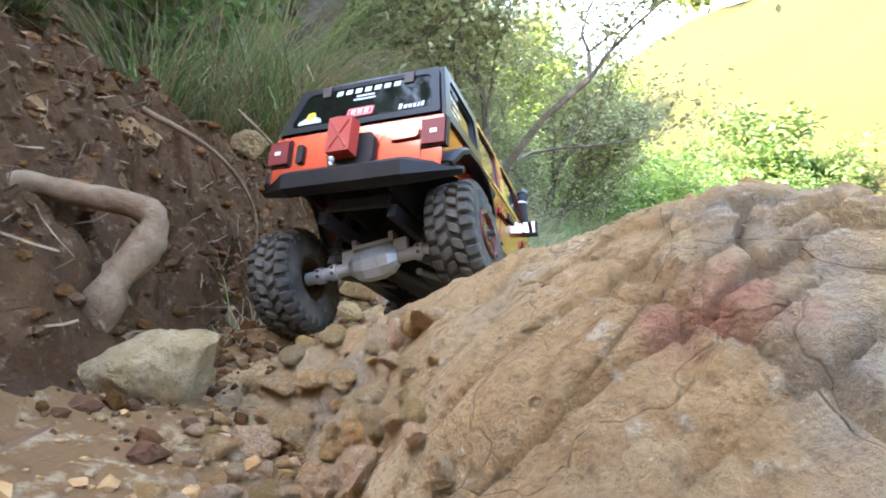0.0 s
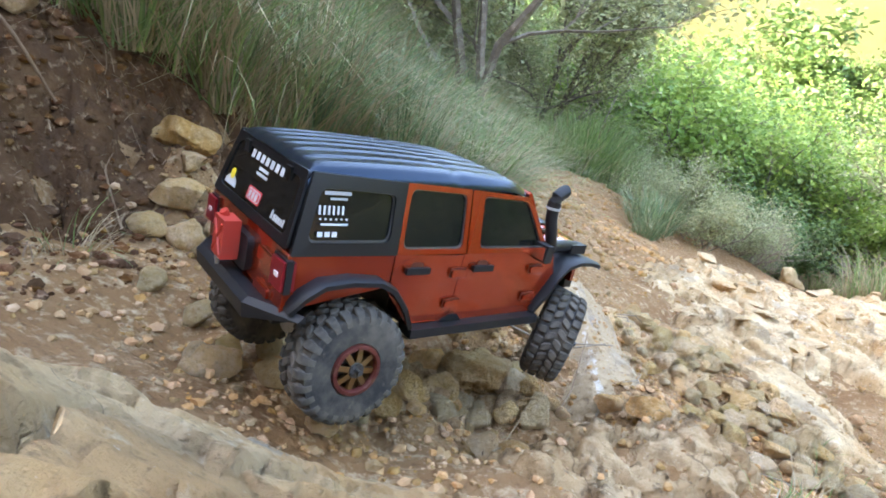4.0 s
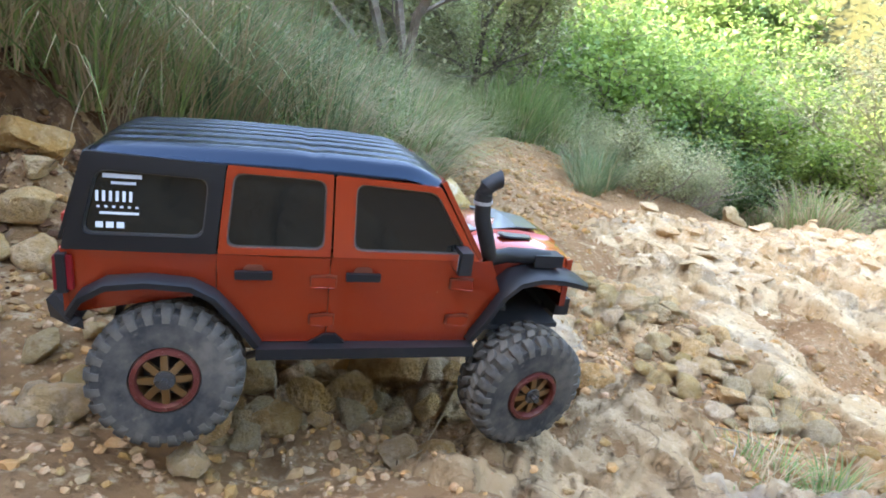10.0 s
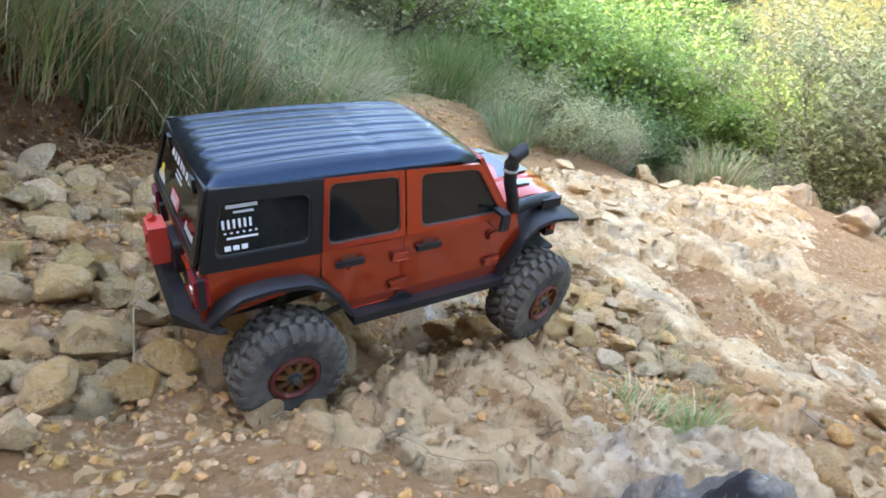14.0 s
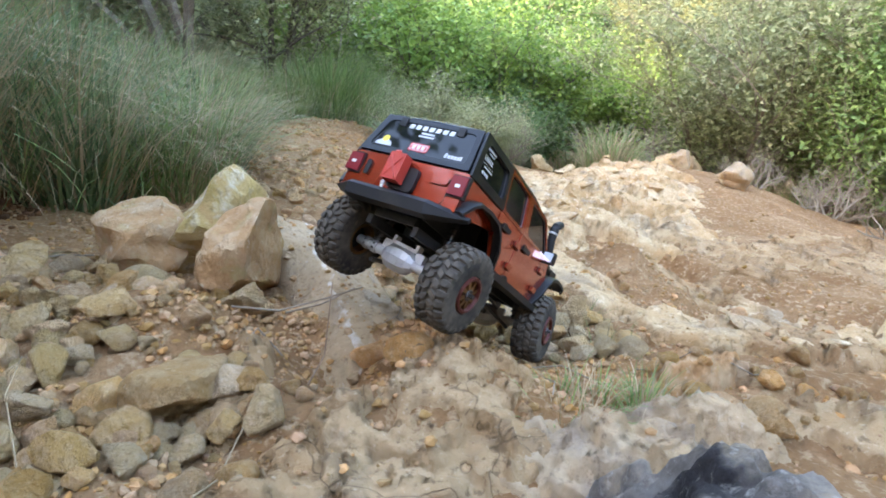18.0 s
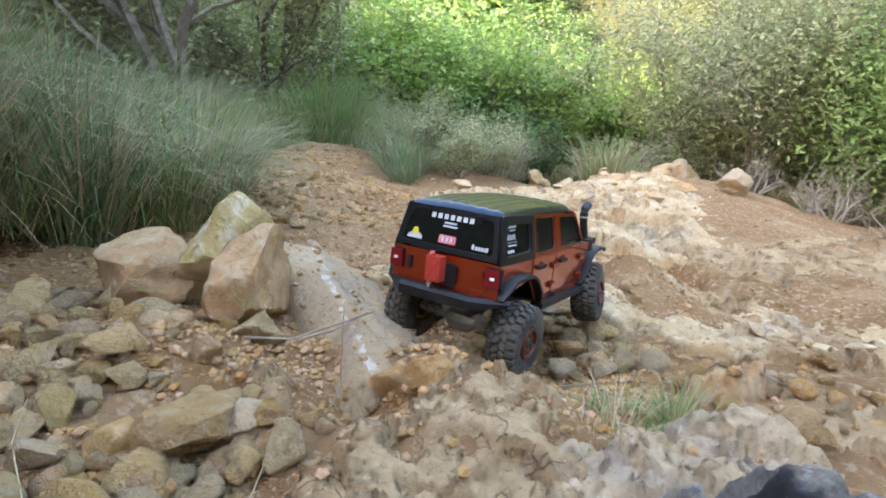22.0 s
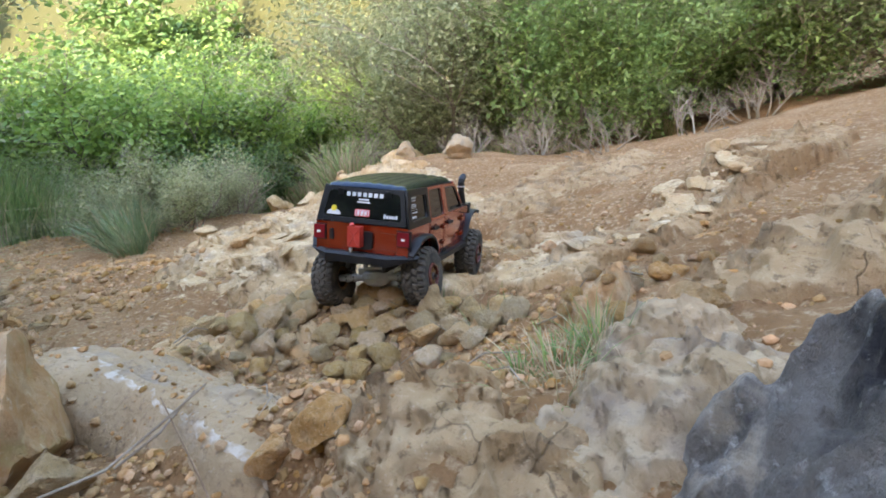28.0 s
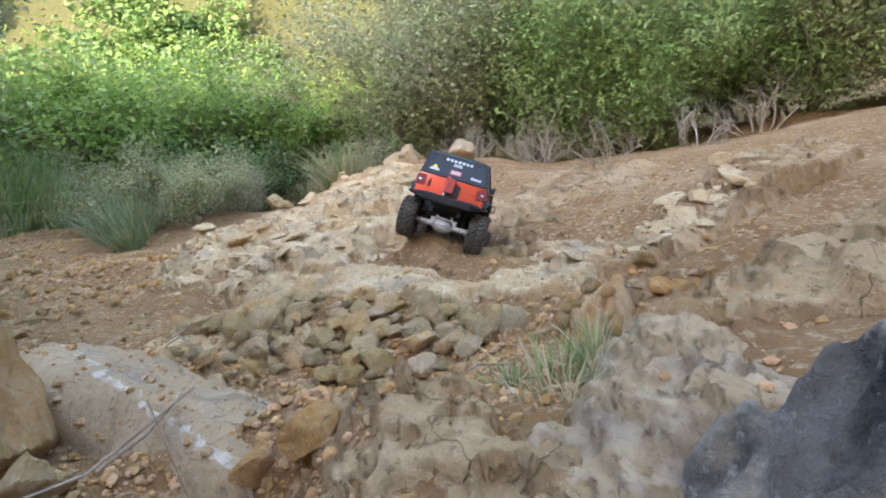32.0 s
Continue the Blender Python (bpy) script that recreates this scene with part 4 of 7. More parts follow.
# underside
part("chassis_rail", blocks(((-0.205, -0.040, 0.034), (0.205, -0.032, 0.046)), ((-0.205, 0.032, 0.034), (0.205, 0.040, 0.046)), ((-0.06, -0.03, 0.022), (0.03, 0.03, 0.042)), ((-0.205, -0.032, 0.046), (-0.199, 0.032, 0.056))), CHASSIS, truck, "black chassis frame", bevel=0.002)
part("inner_tub", blocks(((-0.085, -0.080, 0.046), (0.185, 0.080, 0.050)), ((-0.215, -0.080, 0.098), (-0.08, 0.080, 0.102)), ((-0.085, -0.058, 0.048), (0.05, 0.058, 0.098)), ((-0.205, -0.034, 0.060), (-0.09, -0.031, 0.098)), ((-0.205, 0.031, 0.060), (-0.09, 0.034, 0.098)), ((-0.222, -0.082, 0.060), (-0.219, 0.082, 0.100))), CHASSIS, truck)
part("cabin_liner", blocks(((-0.212, -0.0745, 0.108), (0.06, 0.0745, 0.1165)), ((-0.202, -0.0665, 0.116), (0.040, 0.0665, 0.1735))), CHASSIS, truck)
axles = {}
for x, word in ((-HUB_X, "rear_axle"), (HUB_X, "front_axle")):
    bm = tube(bmesh.new(), [(x, -0.078, HUB_Z), (x, 0.078, HUB_Z)], 0.0066, 14)
    axle = part(word, bm, ALLOY, truck, "grey alloy axle tube", smooth=40)
    axles[1 if x > 0 else -1] = axle
    lump = bmesh.new()
    prof = [(0.0095, -0.030), (0.0165, -0.021), (0.0195, -0.010), (0.0195, 0.010), (0.0165, 0.021), (0.0095, 0.030)]
    lathe(lump, prof, 10, closed=False)
    bmesh.ops.contextual_create(lump, geom=[])
    for v in lump.verts:
        v.co = Vector((x + v.co.x * 0.85, v.co.y * 0.86 + 0.002, HUB_Z + v.co.z * 0.92))
    part("differential", lump, ALLOY, axle, "faceted grey alloy differential housing")
    for y in (-0.046, -0.062, 0.046, 0.062):
        part("axle_collar", tube(bmesh.new(), [(x, y - 0.004, HUB_Z), (x, y + 0.004, HUB_Z)], 0.0084, 14), ALLOY, axle, smooth=40)
        bm = bmesh.new()
        for k in (-1, 1):
            tube(bm, [(x + math.copysign(0.0070, x), y, HUB_Z + k * 0.003), (x + math.copysign(0.0098, x), y, HUB_Z + k * 0.003)], 0.0016, 8)
        part("screw_pair", bm, STEEL, axle)
    part("axle_truss", blocks(((x - 0.007, -0.020, HUB_Z + 0.0155), (x + 0.006, 0.022, HUB_Z + 0.0195)), ((x - 0.007, -0.021, HUB_Z + 0.0155), (x + 0.006, -0.0165, HUB_Z + 0.026)), ((x - 0.007, 0.0185, HUB_Z + 0.0155), (x + 0.006, 0.023, HUB_Z + 0.026)),
                            ((x - 0.004, -0.034, HUB_Z + 0.004), (x + 0.004, -0.020, HUB_Z + 0.0175)), ((x - 0.004, 0.022, HUB_Z + 0.004), (x + 0.004, 0.036, HUB_Z + 0.0175))), ALLOY, axle, bevel=0.0015)
    for s in (-1, 1):
        up = (x + math.copysign(0.022, -x), s * 0.045, 0.085)
        shock = part("shock_absorber", tube(bmesh.new(), [(x, s * 0.052, 0.010), up], 0.0042, 12), STEEL, truck, "dark shock absorber", smooth=40)
        bm = bmesh.new()
        a, b = Vector((x, s * 0.052, 0.014)), Vector(up)
        pts = []
        for k in range(81):
            t = k / 80
            pts.append(a + (b - a) * t + Vector((math.cos(t * 50) * 0.0066, math.sin(t * 50) * 0.0066, 0)))
        tube(bm, pts, 0.0009, 5)
        part("coil_spring", bm, CHASSIS, shock, smooth=60)
        mid = -0.03 if x < 0 else 0.03
        part("suspension_link", tube(bmesh.new(), [(x, s * 0.045, HUB_Z - 0.006), (mid, s * 0.036, 0.022)], 0.0032, 8), STEEL, truck, "steel suspension link", smooth=40)
        part("suspension_link", tube(bmesh.new(), [(x, s * 0.018, HUB_Z + 0.018), (mid, s * 0.032, 0.036)], 0.0028, 8), STEEL, truck, "steel suspension link", smooth=40)
    part("drive_shaft", tube(bmesh.new(), [(x - math.copysign(0.018, x), -0.004, HUB_Z + 0.004), (0.0, 0.0, 0.026)], 0.0045, 10), CHASSIS, truck, smooth=40)


# draw in the nose before the windscreen and the tail behind the doors
for ob in truck.children_recursive:
    if ob.type == "MESH":
        for v in ob.data.vertices:
            if v.co.x > 0.088:
                k = min(1.0, (v.co.x - 0.088) / 0.03)
                v.co.x = 0.088 + (v.co.x - 0.088) * NOSE
                v.co.z += NOSE_LIFT * k
            elif v.co.x < -0.112:
                v.co.x = -0.112 + (v.co.x + 0.112) * TAIL


# wheels: outer face at -y
def make_wheel():
    wheel = new("wheel")
    bm = bmesh.new()
    R, wd = WHEEL_R - 0.0040, 0.0215
    prof = [(0.0222, -wd + 0.004), (0.0245, -wd), (0.038, -wd - 0.0015), (0.048, -wd + 0.0005), (R - 0.0012, -wd + 0.005), (R, -0.010), (R + 0.0004, 0.0), (R, 0.010), (R - 0.0012, wd - 0.005), (0.048, wd - 0.0005), (0.038, wd + 0.0015), (0.0245, wd), (0.0222, wd - 0.004)]
    lathe(bm, prof, 56)
    n = 25

    def lug(rows, skew):
        """A bevelled rubber block; rows of (radius, y, half width in degrees) run across it."""
        b = bmesh.new()
        rings = []
        for k, (rad, y, half) in enumerate(rows):
            mid = radians(skew * (y - rows[0][1]) / 0.009)
            low = [(math.cos(mid + radians(half * e)) * (rad - 0.0046), y, math.sin(mid + radians(half * e)) * (rad - 0.0046)) for e in (-1.12, 1.12)]
            top = [(math.cos(mid + radians(half * e)) * r_, y, math.sin(mid + radians(half * e)) * r_) for e, r_ in ((-1.0, rad - 0.0007), (-0.8, rad), (0.8, rad), (1.0, rad - 0.0007))]
            rings.append([b.verts.new(p) for p in (low[0], *top, low[1])])
        for r0, r1 in zip(rings, rings[1:]):
            for q in range(5):
                b.faces.new((r0[q], r0[q + 1], r1[q + 1], r1[q]))
        b.faces.new(rings[0])
        b.faces.new(rings[-1][::-1])
        return b

    outer = WHEEL_R
    for s in (-1, 1):
        shoulder = lug([(outer - 0.0075, s * (wd + 0.0008), 3.2), (outer - 0.0030, s * (wd - 0.0012), 3.9), (outer - 0.0006, s * (wd - 0.0048), 4.5), (outer, s * 0.0118, 4.4)], 0)
        centre = lug([(outer - 0.0004, s * 0.0098, 3.2), (outer + 0.0003, s * 0.0080, 4.5), (outer + 0.0003, s * 0.0036, 4.5), (outer - 0.0002, s * 0.0012, 3.2)], 5 * s)
        for b, shift in ((shoulder, 0.0 if s < 0 else 0.5), (centre, 0.5 if s < 0 else 0.0)):
            block_ = part("tread_lug", b, TYRE, wheel, smooth=35)
            for k in range(n):
                piece = block_ if k == 0 else new("tread_lug", block_.data)
                piece.parent = wheel
                piece.matrix_basis = pose(0, 0, 0, 0, 360 * (k + shift) / n)
    part("tyre", bm, TYRE, wheel, "dusty black knobbly tyre", smooth=35)
    bm = lathe(bmesh.new(), [(0.0295, -0.0205), (0.0285, -0.0235), (0.0245, -0.0240), (0.0230, -0.0215), (0.0230, -0.0185), (0.0295, -0.0185)], 40)
    for k in range(12):
        a = 2 * math.pi * k / 12
        tube(bm, [(0.0266 * math.cos(a), -0.0236, 0.0266 * math.sin(a)), (0.0266 * math.cos(a), -0.0246, 0.0266 * math.sin(a))], 0.0011, 6)
    part("bead_ring", bm, RING_RED, wheel, "dark red bead ring with screws", smooth=35)
    bm = lathe(bmesh.new(), [(0.0245, -0.020), (0.0225, -0.017), (0.0215, 0.018), (0.0275, 0.0185), (0.0275, 0.0165), (0.0255, -0.018)], 36)
    for k in range(8):
        a = 2 * math.pi * k / 8
        c, s = math.cos(a), math.sin(a)
        v = []
        for rad, w_, y in ((0.0075, 0.0034, -0.0215), (0.0230, 0.0030, -0.0200)):
            for e in (-1, 1):
                for dy in (0.0, 0.004):
                    v.append(bm.verts.new((rad * c - e * w_ * s, y + dy, rad * s + e * w_ * c)))
        for f in ((0, 1, 3, 2), (4, 6, 7, 5), (0, 2, 6, 4), (1, 5, 7, 3), (0, 4, 5, 1), (2, 3, 7, 6)):
            bm.faces.new([v[i] for i in f])
    part("rim", bm, BRONZE, wheel, "bronze eight-spoke rim", smooth=35)
    bm = lathe(bmesh.new(), [(0.0001, -0.0225), (0.0085, -0.0225), (0.0095, -0.0205), (0.0095, -0.016), (0.0001, -0.016)], 24, closed=False)
    tube(bm, [(0, -0.0225, 0), (0, -0.0285, 0)], 0.0034, 6)
    for k in range(6):
        a = 2 * math.pi * k / 6
        tube(bm, [(0.0066 * math.cos(a), -0.0222, 0.0066 * math.sin(a)), (0.0066 * math.cos(a), -0.0238, 0.0066 * math.sin(a))], 0.0010, 6)
    part("hub", bm, STEEL, wheel, "dark hub with wheel nut", smooth=35)
    part("brake_disc", lathe(bmesh.new(), [(0.0001, -0.004), (0.0215, -0.004), (0.0215, 0.004), (0.0001, 0.004)], 24, closed=False), CHASSIS, wheel, smooth=35)
    for piece in wheel.children:
        if piece.name.split(".")[0] in ("bead_ring", "rim", "hub", "brake_disc"):
            for v in piece.data.vertices:
                v.co.x, v.co.z = v.co.x * 0.80, v.co.z * 0.80
    return wheel


FRONT_X, REAR_X = 0.088 + (HUB_X - 0.088) * NOSE, -0.112 - (HUB_X - 0.112) * TAIL
WHEEL_SPOTS = [(REAR_X, -0.0915, HUB_Z), (REAR_X, 0.0915, HUB_Z), (FRONT_X, -0.0905, HUB_Z + NOSE_LIFT), (FRONT_X, 0.0905, HUB_Z + NOSE_LIFT)]
first_wheel = make_wheel()
wheels = [first_wheel] + [copy_thing(first_wheel, Matrix()) for _ in range(3)]
for wheel, (x, y, z) in zip(wheels, WHEEL_SPOTS):
    wheel.parent = truck
    tagged(wheel, "knobbly black tyre on a bronze and red rim", group="wheels of the truck")
    wheel.matrix_basis = pose(x, y, z, 0, 0, 180 if y > 0 else 0)

# ---- rocks ----
def hull(x, y, cx, cy, rx, ry, turn, flat=3.0, rough=0.25, seed=0):
    """1 well inside an uneven outline, 0 on it, negative outside."""
    c, s = math.cos(radians(turn)), math.sin(radians(turn))
    u, v = ((x - cx) * c + (y - cy) * s) / rx, (-(x - cx) * s + (y - cy) * c) / ry
    r = np.power(np.power(np.abs(u), flat) + np.power(np.abs(v), flat), 1 / flat)
    size = max(min(rx, ry), 0.05)
    return 1 - r + rough * fbm(x / size, y / size, 3, seed)


SURFACES = []


def surface(x, y):
    z = ground_height(x, y)
    for f in SURFACES:
        z = np.maximum(z, f(x, y))
    return z


def surface_at(x, y):
    return float(surface(np.array([x], float), np.array([y], float))[0])


def rock_patch(name, label, mat, box, step, height, kind="", category="rock", group="", keep=0.02, fine=None):
    """A rock that stands out of the ground: a fine sheet whose rim goes below the soil."""
    x0, x1, y0, y1 = box
    xs, ys = np.arange(x0, x1, step), np.arange(y0, y1, step)
    if fine:
        # a finer mesh where the surface is seen from close by
        a0, a1, b0, b1, small = fine
        xs = np.concatenate([xs[xs < a0], np.arange(a0, a1, small), xs[xs > a1]])
        ys = np.concatenate([ys[ys < b0], np.arange(b0, b1, small), ys[ys > b1]])
    gx, gy = np.meshgrid(xs, ys)
    z, soil = height(gx, gy), ground_height(gx, gy)
    nx, ny = len(xs), len(ys)
    i = (np.arange(ny - 1)[:, None] * nx + np.arange(nx - 1)[None]).ravel()
    quads = np.stack([i, i + 1, i + nx + 1, i + nx], -1)
    up = (z > soil - keep).ravel()
    quads = quads[up[quads].any(1)]
    used, inverse = np.unique(quads, return_inverse=True)
    co = np.stack([gx, gy, z], -1).reshape(-1, 3)[used]
    me = bpy.data.meshes.new(name)
    me.from_pydata(co.tolist(), [], inverse.reshape(-1, 4).tolist())
    me.shade_smooth()
    me.materials.append(mat)
    ob = new(name, me)
    def top(x, y):
        inside = (x > x0) & (x < x1) & (y > y0) & (y < y1)
        z = np.full(np.shape(x), -9.0)
        if inside.any():
            z[inside] = height(x[inside], y[inside])
        return z

    SURFACES.append(top)
    return tagged(ob, label, category, group, kind)


def outcrop(label, mat, cx, cy, rx, ry, turn, rise, step, seed, facet=0.012, grain=0.004, flat=3.0, edge=0.25, scale=None, name="bedrock_outcrop", lean=(0, 0)):
    r = max(rx, ry) * 1.35
    scale = scale or 1.6 / min(rx, ry)

    def height(x, y):
        m = hull(x, y, cx, cy, rx, ry, turn, flat, 0.3, seed)
        body = rise * smooth(0.0, edge, m) - 0.06 * smooth(0.06, -0.15, m)
        warp = 0.25 / scale * fbm(x * scale, y * scale, 2, seed + 9)
        z = ground_height(x, y) + body + lean[0] * (x - cx) * smooth(0, 0.3, m) + lean[1] * (y - cy) * smooth(0, 0.3, m)
        z = z + facet * cells(x + warp, y - warp, scale, seed + 1, 1.6) * smooth(-0.1, 0.15, m)
        z = z + 0.5 * facet * cells(x + warp, y + warp, scale * 2.7, seed + 6, 1.6) - 0.6 * facet * crease(x, y, scale * 0.8, 0.10, seed + 2)
        # thin beds that weather into small ledges
        bed = 1.1 * facet
        s = (z + 0.3 * facet * fbm(x * scale * 2, y * scale * 2, 2, seed + 5) + 0.12 * (x - y)) / bed
        z = z + 0.75 * bed * (np.floor(s) + smooth(0.55, 0.95, s - np.floor(s)) - s) * smooth(-0.1, 0.1, m)
        return z + grain * (fbm(x * 40, y * 40, 3, seed + 4) + 0.9 * ridged(x * 26, y * 26, 2, seed + 7) - 0.4)
    return rock_patch(name, label, mat, (cx - r, cx + r, cy - r, cy + r), step, height, group="bedrock of the trail")


# the earth bank on the uphill side
def bank_height(x, y):
    d = bank_foot(y) - x
    m = smooth(-0.06, 0.05, d + 0.05 * fbm(x * 9, y * 9, 3, 40)) * smooth(2.3, 1.7, y) * smooth(-0.02, 0.14, y + 0.05 * fbm(x * 8, y * 8, 2, 44) + 0.3 * np.maximum(d - 0.15, 0)) * smooth(1.1, 0.85, d)
    wob = 0.02 * fbm(x * 20, y * 20, 2, 3)
    lumps = 0.060 * fbm(x * 9, y * 9, 4, 41) + 0.034 * cells(x + wob, y - wob, 17, 42, 1.5) + 0.020 * cells(x - wob, y + wob, 40, 45, 1.4) + 0.014 * fbm(x * 60, y * 60, 3, 43)
    return ground_height(x, y) - 0.05 + m * (0.075 + lumps)


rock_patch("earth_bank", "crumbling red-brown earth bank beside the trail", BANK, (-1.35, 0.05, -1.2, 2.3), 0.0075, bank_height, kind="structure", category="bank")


# the big boulder under the camera
def soft(v, w):
    """max(v, 0) with a rounded knee."""
    return w * np.logaddexp(0, v / w)


# joints that cut the boulder's crest: depth, half width, then their course
JOINTS = [(0.0075, 0.0030, [(-0.125, -0.046), (-0.111, -0.040), (-0.093, -0.036), (-0.077, -0.029), (-0.059, -0.022), (-0.025, -0.008)]),
          (0.0055, 0.0022, [(-0.106, -0.020), (-0.092, -0.015), (-0.079, -0.009), (-0.059, 0.004), (-0.045, 0.018)]),
          (0.0090, 0.0040, [(-0.045, 0.022), (-0.034, 0.008), (-0.025, -0.008), (-0.022, -0.023), (-0.012, -0.042), (0.004, -0.062)]),
          (0.0060, 0.0024, [(-0.128, -0.045), (-0.120, -0.018), (-0.112, -0.004), (-0.110, 0.024)]),
          (0.0060, 0.0026, [(-0.025, -0.008), (-0.001, 0.008), (0.03, 0.022)]),
          (0.0045, 0.0018, [(-0.106, -0.011), (-0.094, 0.006), (-0.078, 0.022), (-0.070, 0.035)]),
          (0.0040, 0.0016, [(-0.092, -0.036), (-0.090, -0.022), (-0.079, -0.009), (-0.074, 0.010)]),
          (0.0050, 0.0020, [(-0.14, -0.070), (-0.105, -0.060), (-0.07, -0.052), (-0.03, -0.046), (-0.012, -0.042)]),
          (0.0045, 0.0020, [(-0.15, -0.03), (-0.165, 0.0), (-0.175, 0.03)]), (0.0045, 0.0020, [(-0.19, -0.06), (-0.15, -0.03), (-0.12, -0.018)])]


def joints(x, y):
    u, v = x + 0.006 * fbm(x * 45, y * 45, 3, 91), y + 0.006 * fbm(x * 45, y * 45, 3, 95)
    cut = np.zeros(np.shape(x))
    for depth, half, course in JOINTS:
        d = np.full(np.shape(x), 9.0)
        for (ax, ay), (bx, by) in zip(course, course[1:]):
            k = np.clip(((u - ax) * (bx - ax) + (v - ay) * (by - ay)) / ((bx - ax) ** 2 + (by - ay) ** 2), 0, 1)
            d = np.minimum(d, np.hypot(u - ax - k * (bx - ax), v - ay - k * (by - ay)))
        cut = np.maximum(cut, 1.7 * depth * (1 - smooth(0.0, 1.25 * half, d)) + 0.003 * np.exp(-d / 0.006))
    return cut


def boulder_height(x, y):
    left = soft(-0.10 - x, 0.012)
    z = 0.3785 - 0.8965 * soft(y - 0.0265 - 0.70 * soft(-0.057 - x, 0.02), 0.014) - 0.106 * left ** 2 - 0.604 * left - 0.499 * soft(-y - 0.02, 0.03) + 0.014 * x
    # rounded ribs between slanting joints, and a few cross joints
    u = y - 0.30 * x + 0.030 * fbm(x * 7, y * 7, 3, 57)
    rib = np.abs(np.sin(u * 74 + 1.5 * fbm(x * 5, y * 5, 2, 58)))
    open_ = smooth(0.28, 0.52, noise2(x * 8, y * 8, 59))
    z = z - 0.014 * open_ * (1 - smooth(0.0, 0.30, rib)) - 0.003 * open_
    c = x + 0.55 * y + 0.035 * fbm(x * 6, y * 6, 3, 61)
    z = z - 0.022 * (1 - smooth(0, 0.10, np.abs(np.sin(c * 21 + 0.6)))) * smooth(0.42, 0.6, noise2(x * 6, y * 6, 62))
    z = z + 0.009 * fbm(x * 9, y * 9, 3, 50) + 0.006 * cells(x + 0.03 * fbm(x * 12, y * 12, 2, 8), y, 13, 51, 1.6) + 0.004 * cells(x + 0.012 * fbm(x * 30, y * 30, 2, 9), y, 31, 52, 1.6)
    z = z - 0.004 * crease(x, y, 17, 0.08, 56) + 0.0045 * fbm(x * 80, y * 80, 4, 54) + 0.0010 * fbm(x * 260, y * 260, 3, 55)
    return z - joints(x, y) - 1.1 * soft(x - 0.20, 0.03) - 1.3 * soft(-0.232 - 0.25 * y - x, 0.010) * smooth(0.20, 0.08, y)


rock_patch("boulder", "large tan limestone boulder with cracks and a faded red paint stain", BOULDER, (-0.52, 0.5, -0.62, 0.5), 0.0044, boulder_height, category="boulder", fine=(-0.20, 0.05, -0.09, 0.05, 0.0011))


# dark pitted rock at the boulder's end
def pitted_height(x, y):
    y0 = 0.213 + 0.52 * (x - 0.22) + 0.02 * fbm(x * 14, y * 3, 2, 67)
    down = 1.15 * np.logaddexp(0, (y - y0) / 0.018) * 0.018
    z = 0.199 - 0.24 * np.maximum(x - 0.2, 0) - down - 1.3 * np.maximum(x - 0.40, 0) - 0.38 * np.maximum(0.34 - x, 0) - 1.2 * np.maximum(0.165 - x, 0) - 0.8 * np.maximum(0.12 - y, 0)
    z = z + 0.026 * fbm(x * 13, y * 13, 3, 68) + 0.012 * cells(x + 0.02 * fbm(x * 22, y * 22, 2, 8), y, 17, 69, 1.8)
    pits = smooth(0.55, 0.75, noise2(x * 38, y * 38, 70)) + 0.6 * smooth(0.5, 0.8, noise2(x * 80, y * 80, 71))
    return z - 0.017 * pits + 0.007 * fbm(x * 90, y * 90, 3, 72)


rock_patch("pitted_rock", "dark pitted grey rock beside the boulder", GREYROCK, (0.08, 0.62, 0.02, 0.50), 0.003, pitted_height)
outcrop("tan rock with a crest like a shallow V", BROWN_ROCK, 0.245, 0.535, 0.16, 0.10, 12, 0.012, 0.0040, 60, 0.022, 0.008, edge=0.12)
outcrop("tan rock arm beside a pocket of earth", BROWN_ROCK, 0.135, 0.70, 0.024, 0.125, -15, 0.024, 0.004, 62, 0.010, 0.007)
outcrop("grey tan rock that ends in a sharp drop", BROWN_ROCK, 0.375, 0.665, 0.085, 0.10, -30, 0.010, 0.0045, 64, 0.018, 0.008, flat=4, edge=0.12)


# the slab: a tilted block whose upper edge carries the vein
def slab_height(x, y):
    along = (1.19 - y) / 0.40
    across = x - 0.276 + 0.008 * fbm(x * 18, y * 18, 2, 66)
    lift = 0.45 - 1.3 * smooth(0.15, 0.6, along)
    z = -0.008 - 0.040 * along - (0.80 - 0.42 * smooth(0.2, 0.9, along)) * soft(across, 0.005) - 1.8 * soft(across - 0.10, 0.004) + lift * soft(-across, 0.006) - 2.6 * soft(-across - 0.062, 0.004)
    z = z - 1.2 * soft(along - 1.0, 0.03) * 0.4 - 2.0 * soft(-along, 0.02) * 0.4
    # thin beds that break off in steps along the lower side
    s = (across + 0.25 * (y - 1.0) + 0.02 * fbm(x * 14, y * 14, 2, 68)) / 0.034
    z = z - 0.009 * (smooth(0.7, 0.9, s - np.floor(s)) - (s - np.floor(s))) * smooth(0.0, 0.02, across)
    return z + 0.005 * cells(x + 0.02 * fbm(x * 15, y * 15, 2, 4), y, 14, 65, 1.4) + 0.003 * fbm(x * 45, y * 45, 3, 67) - 0.004 * crease(x, y, 12, 0.07, 63)


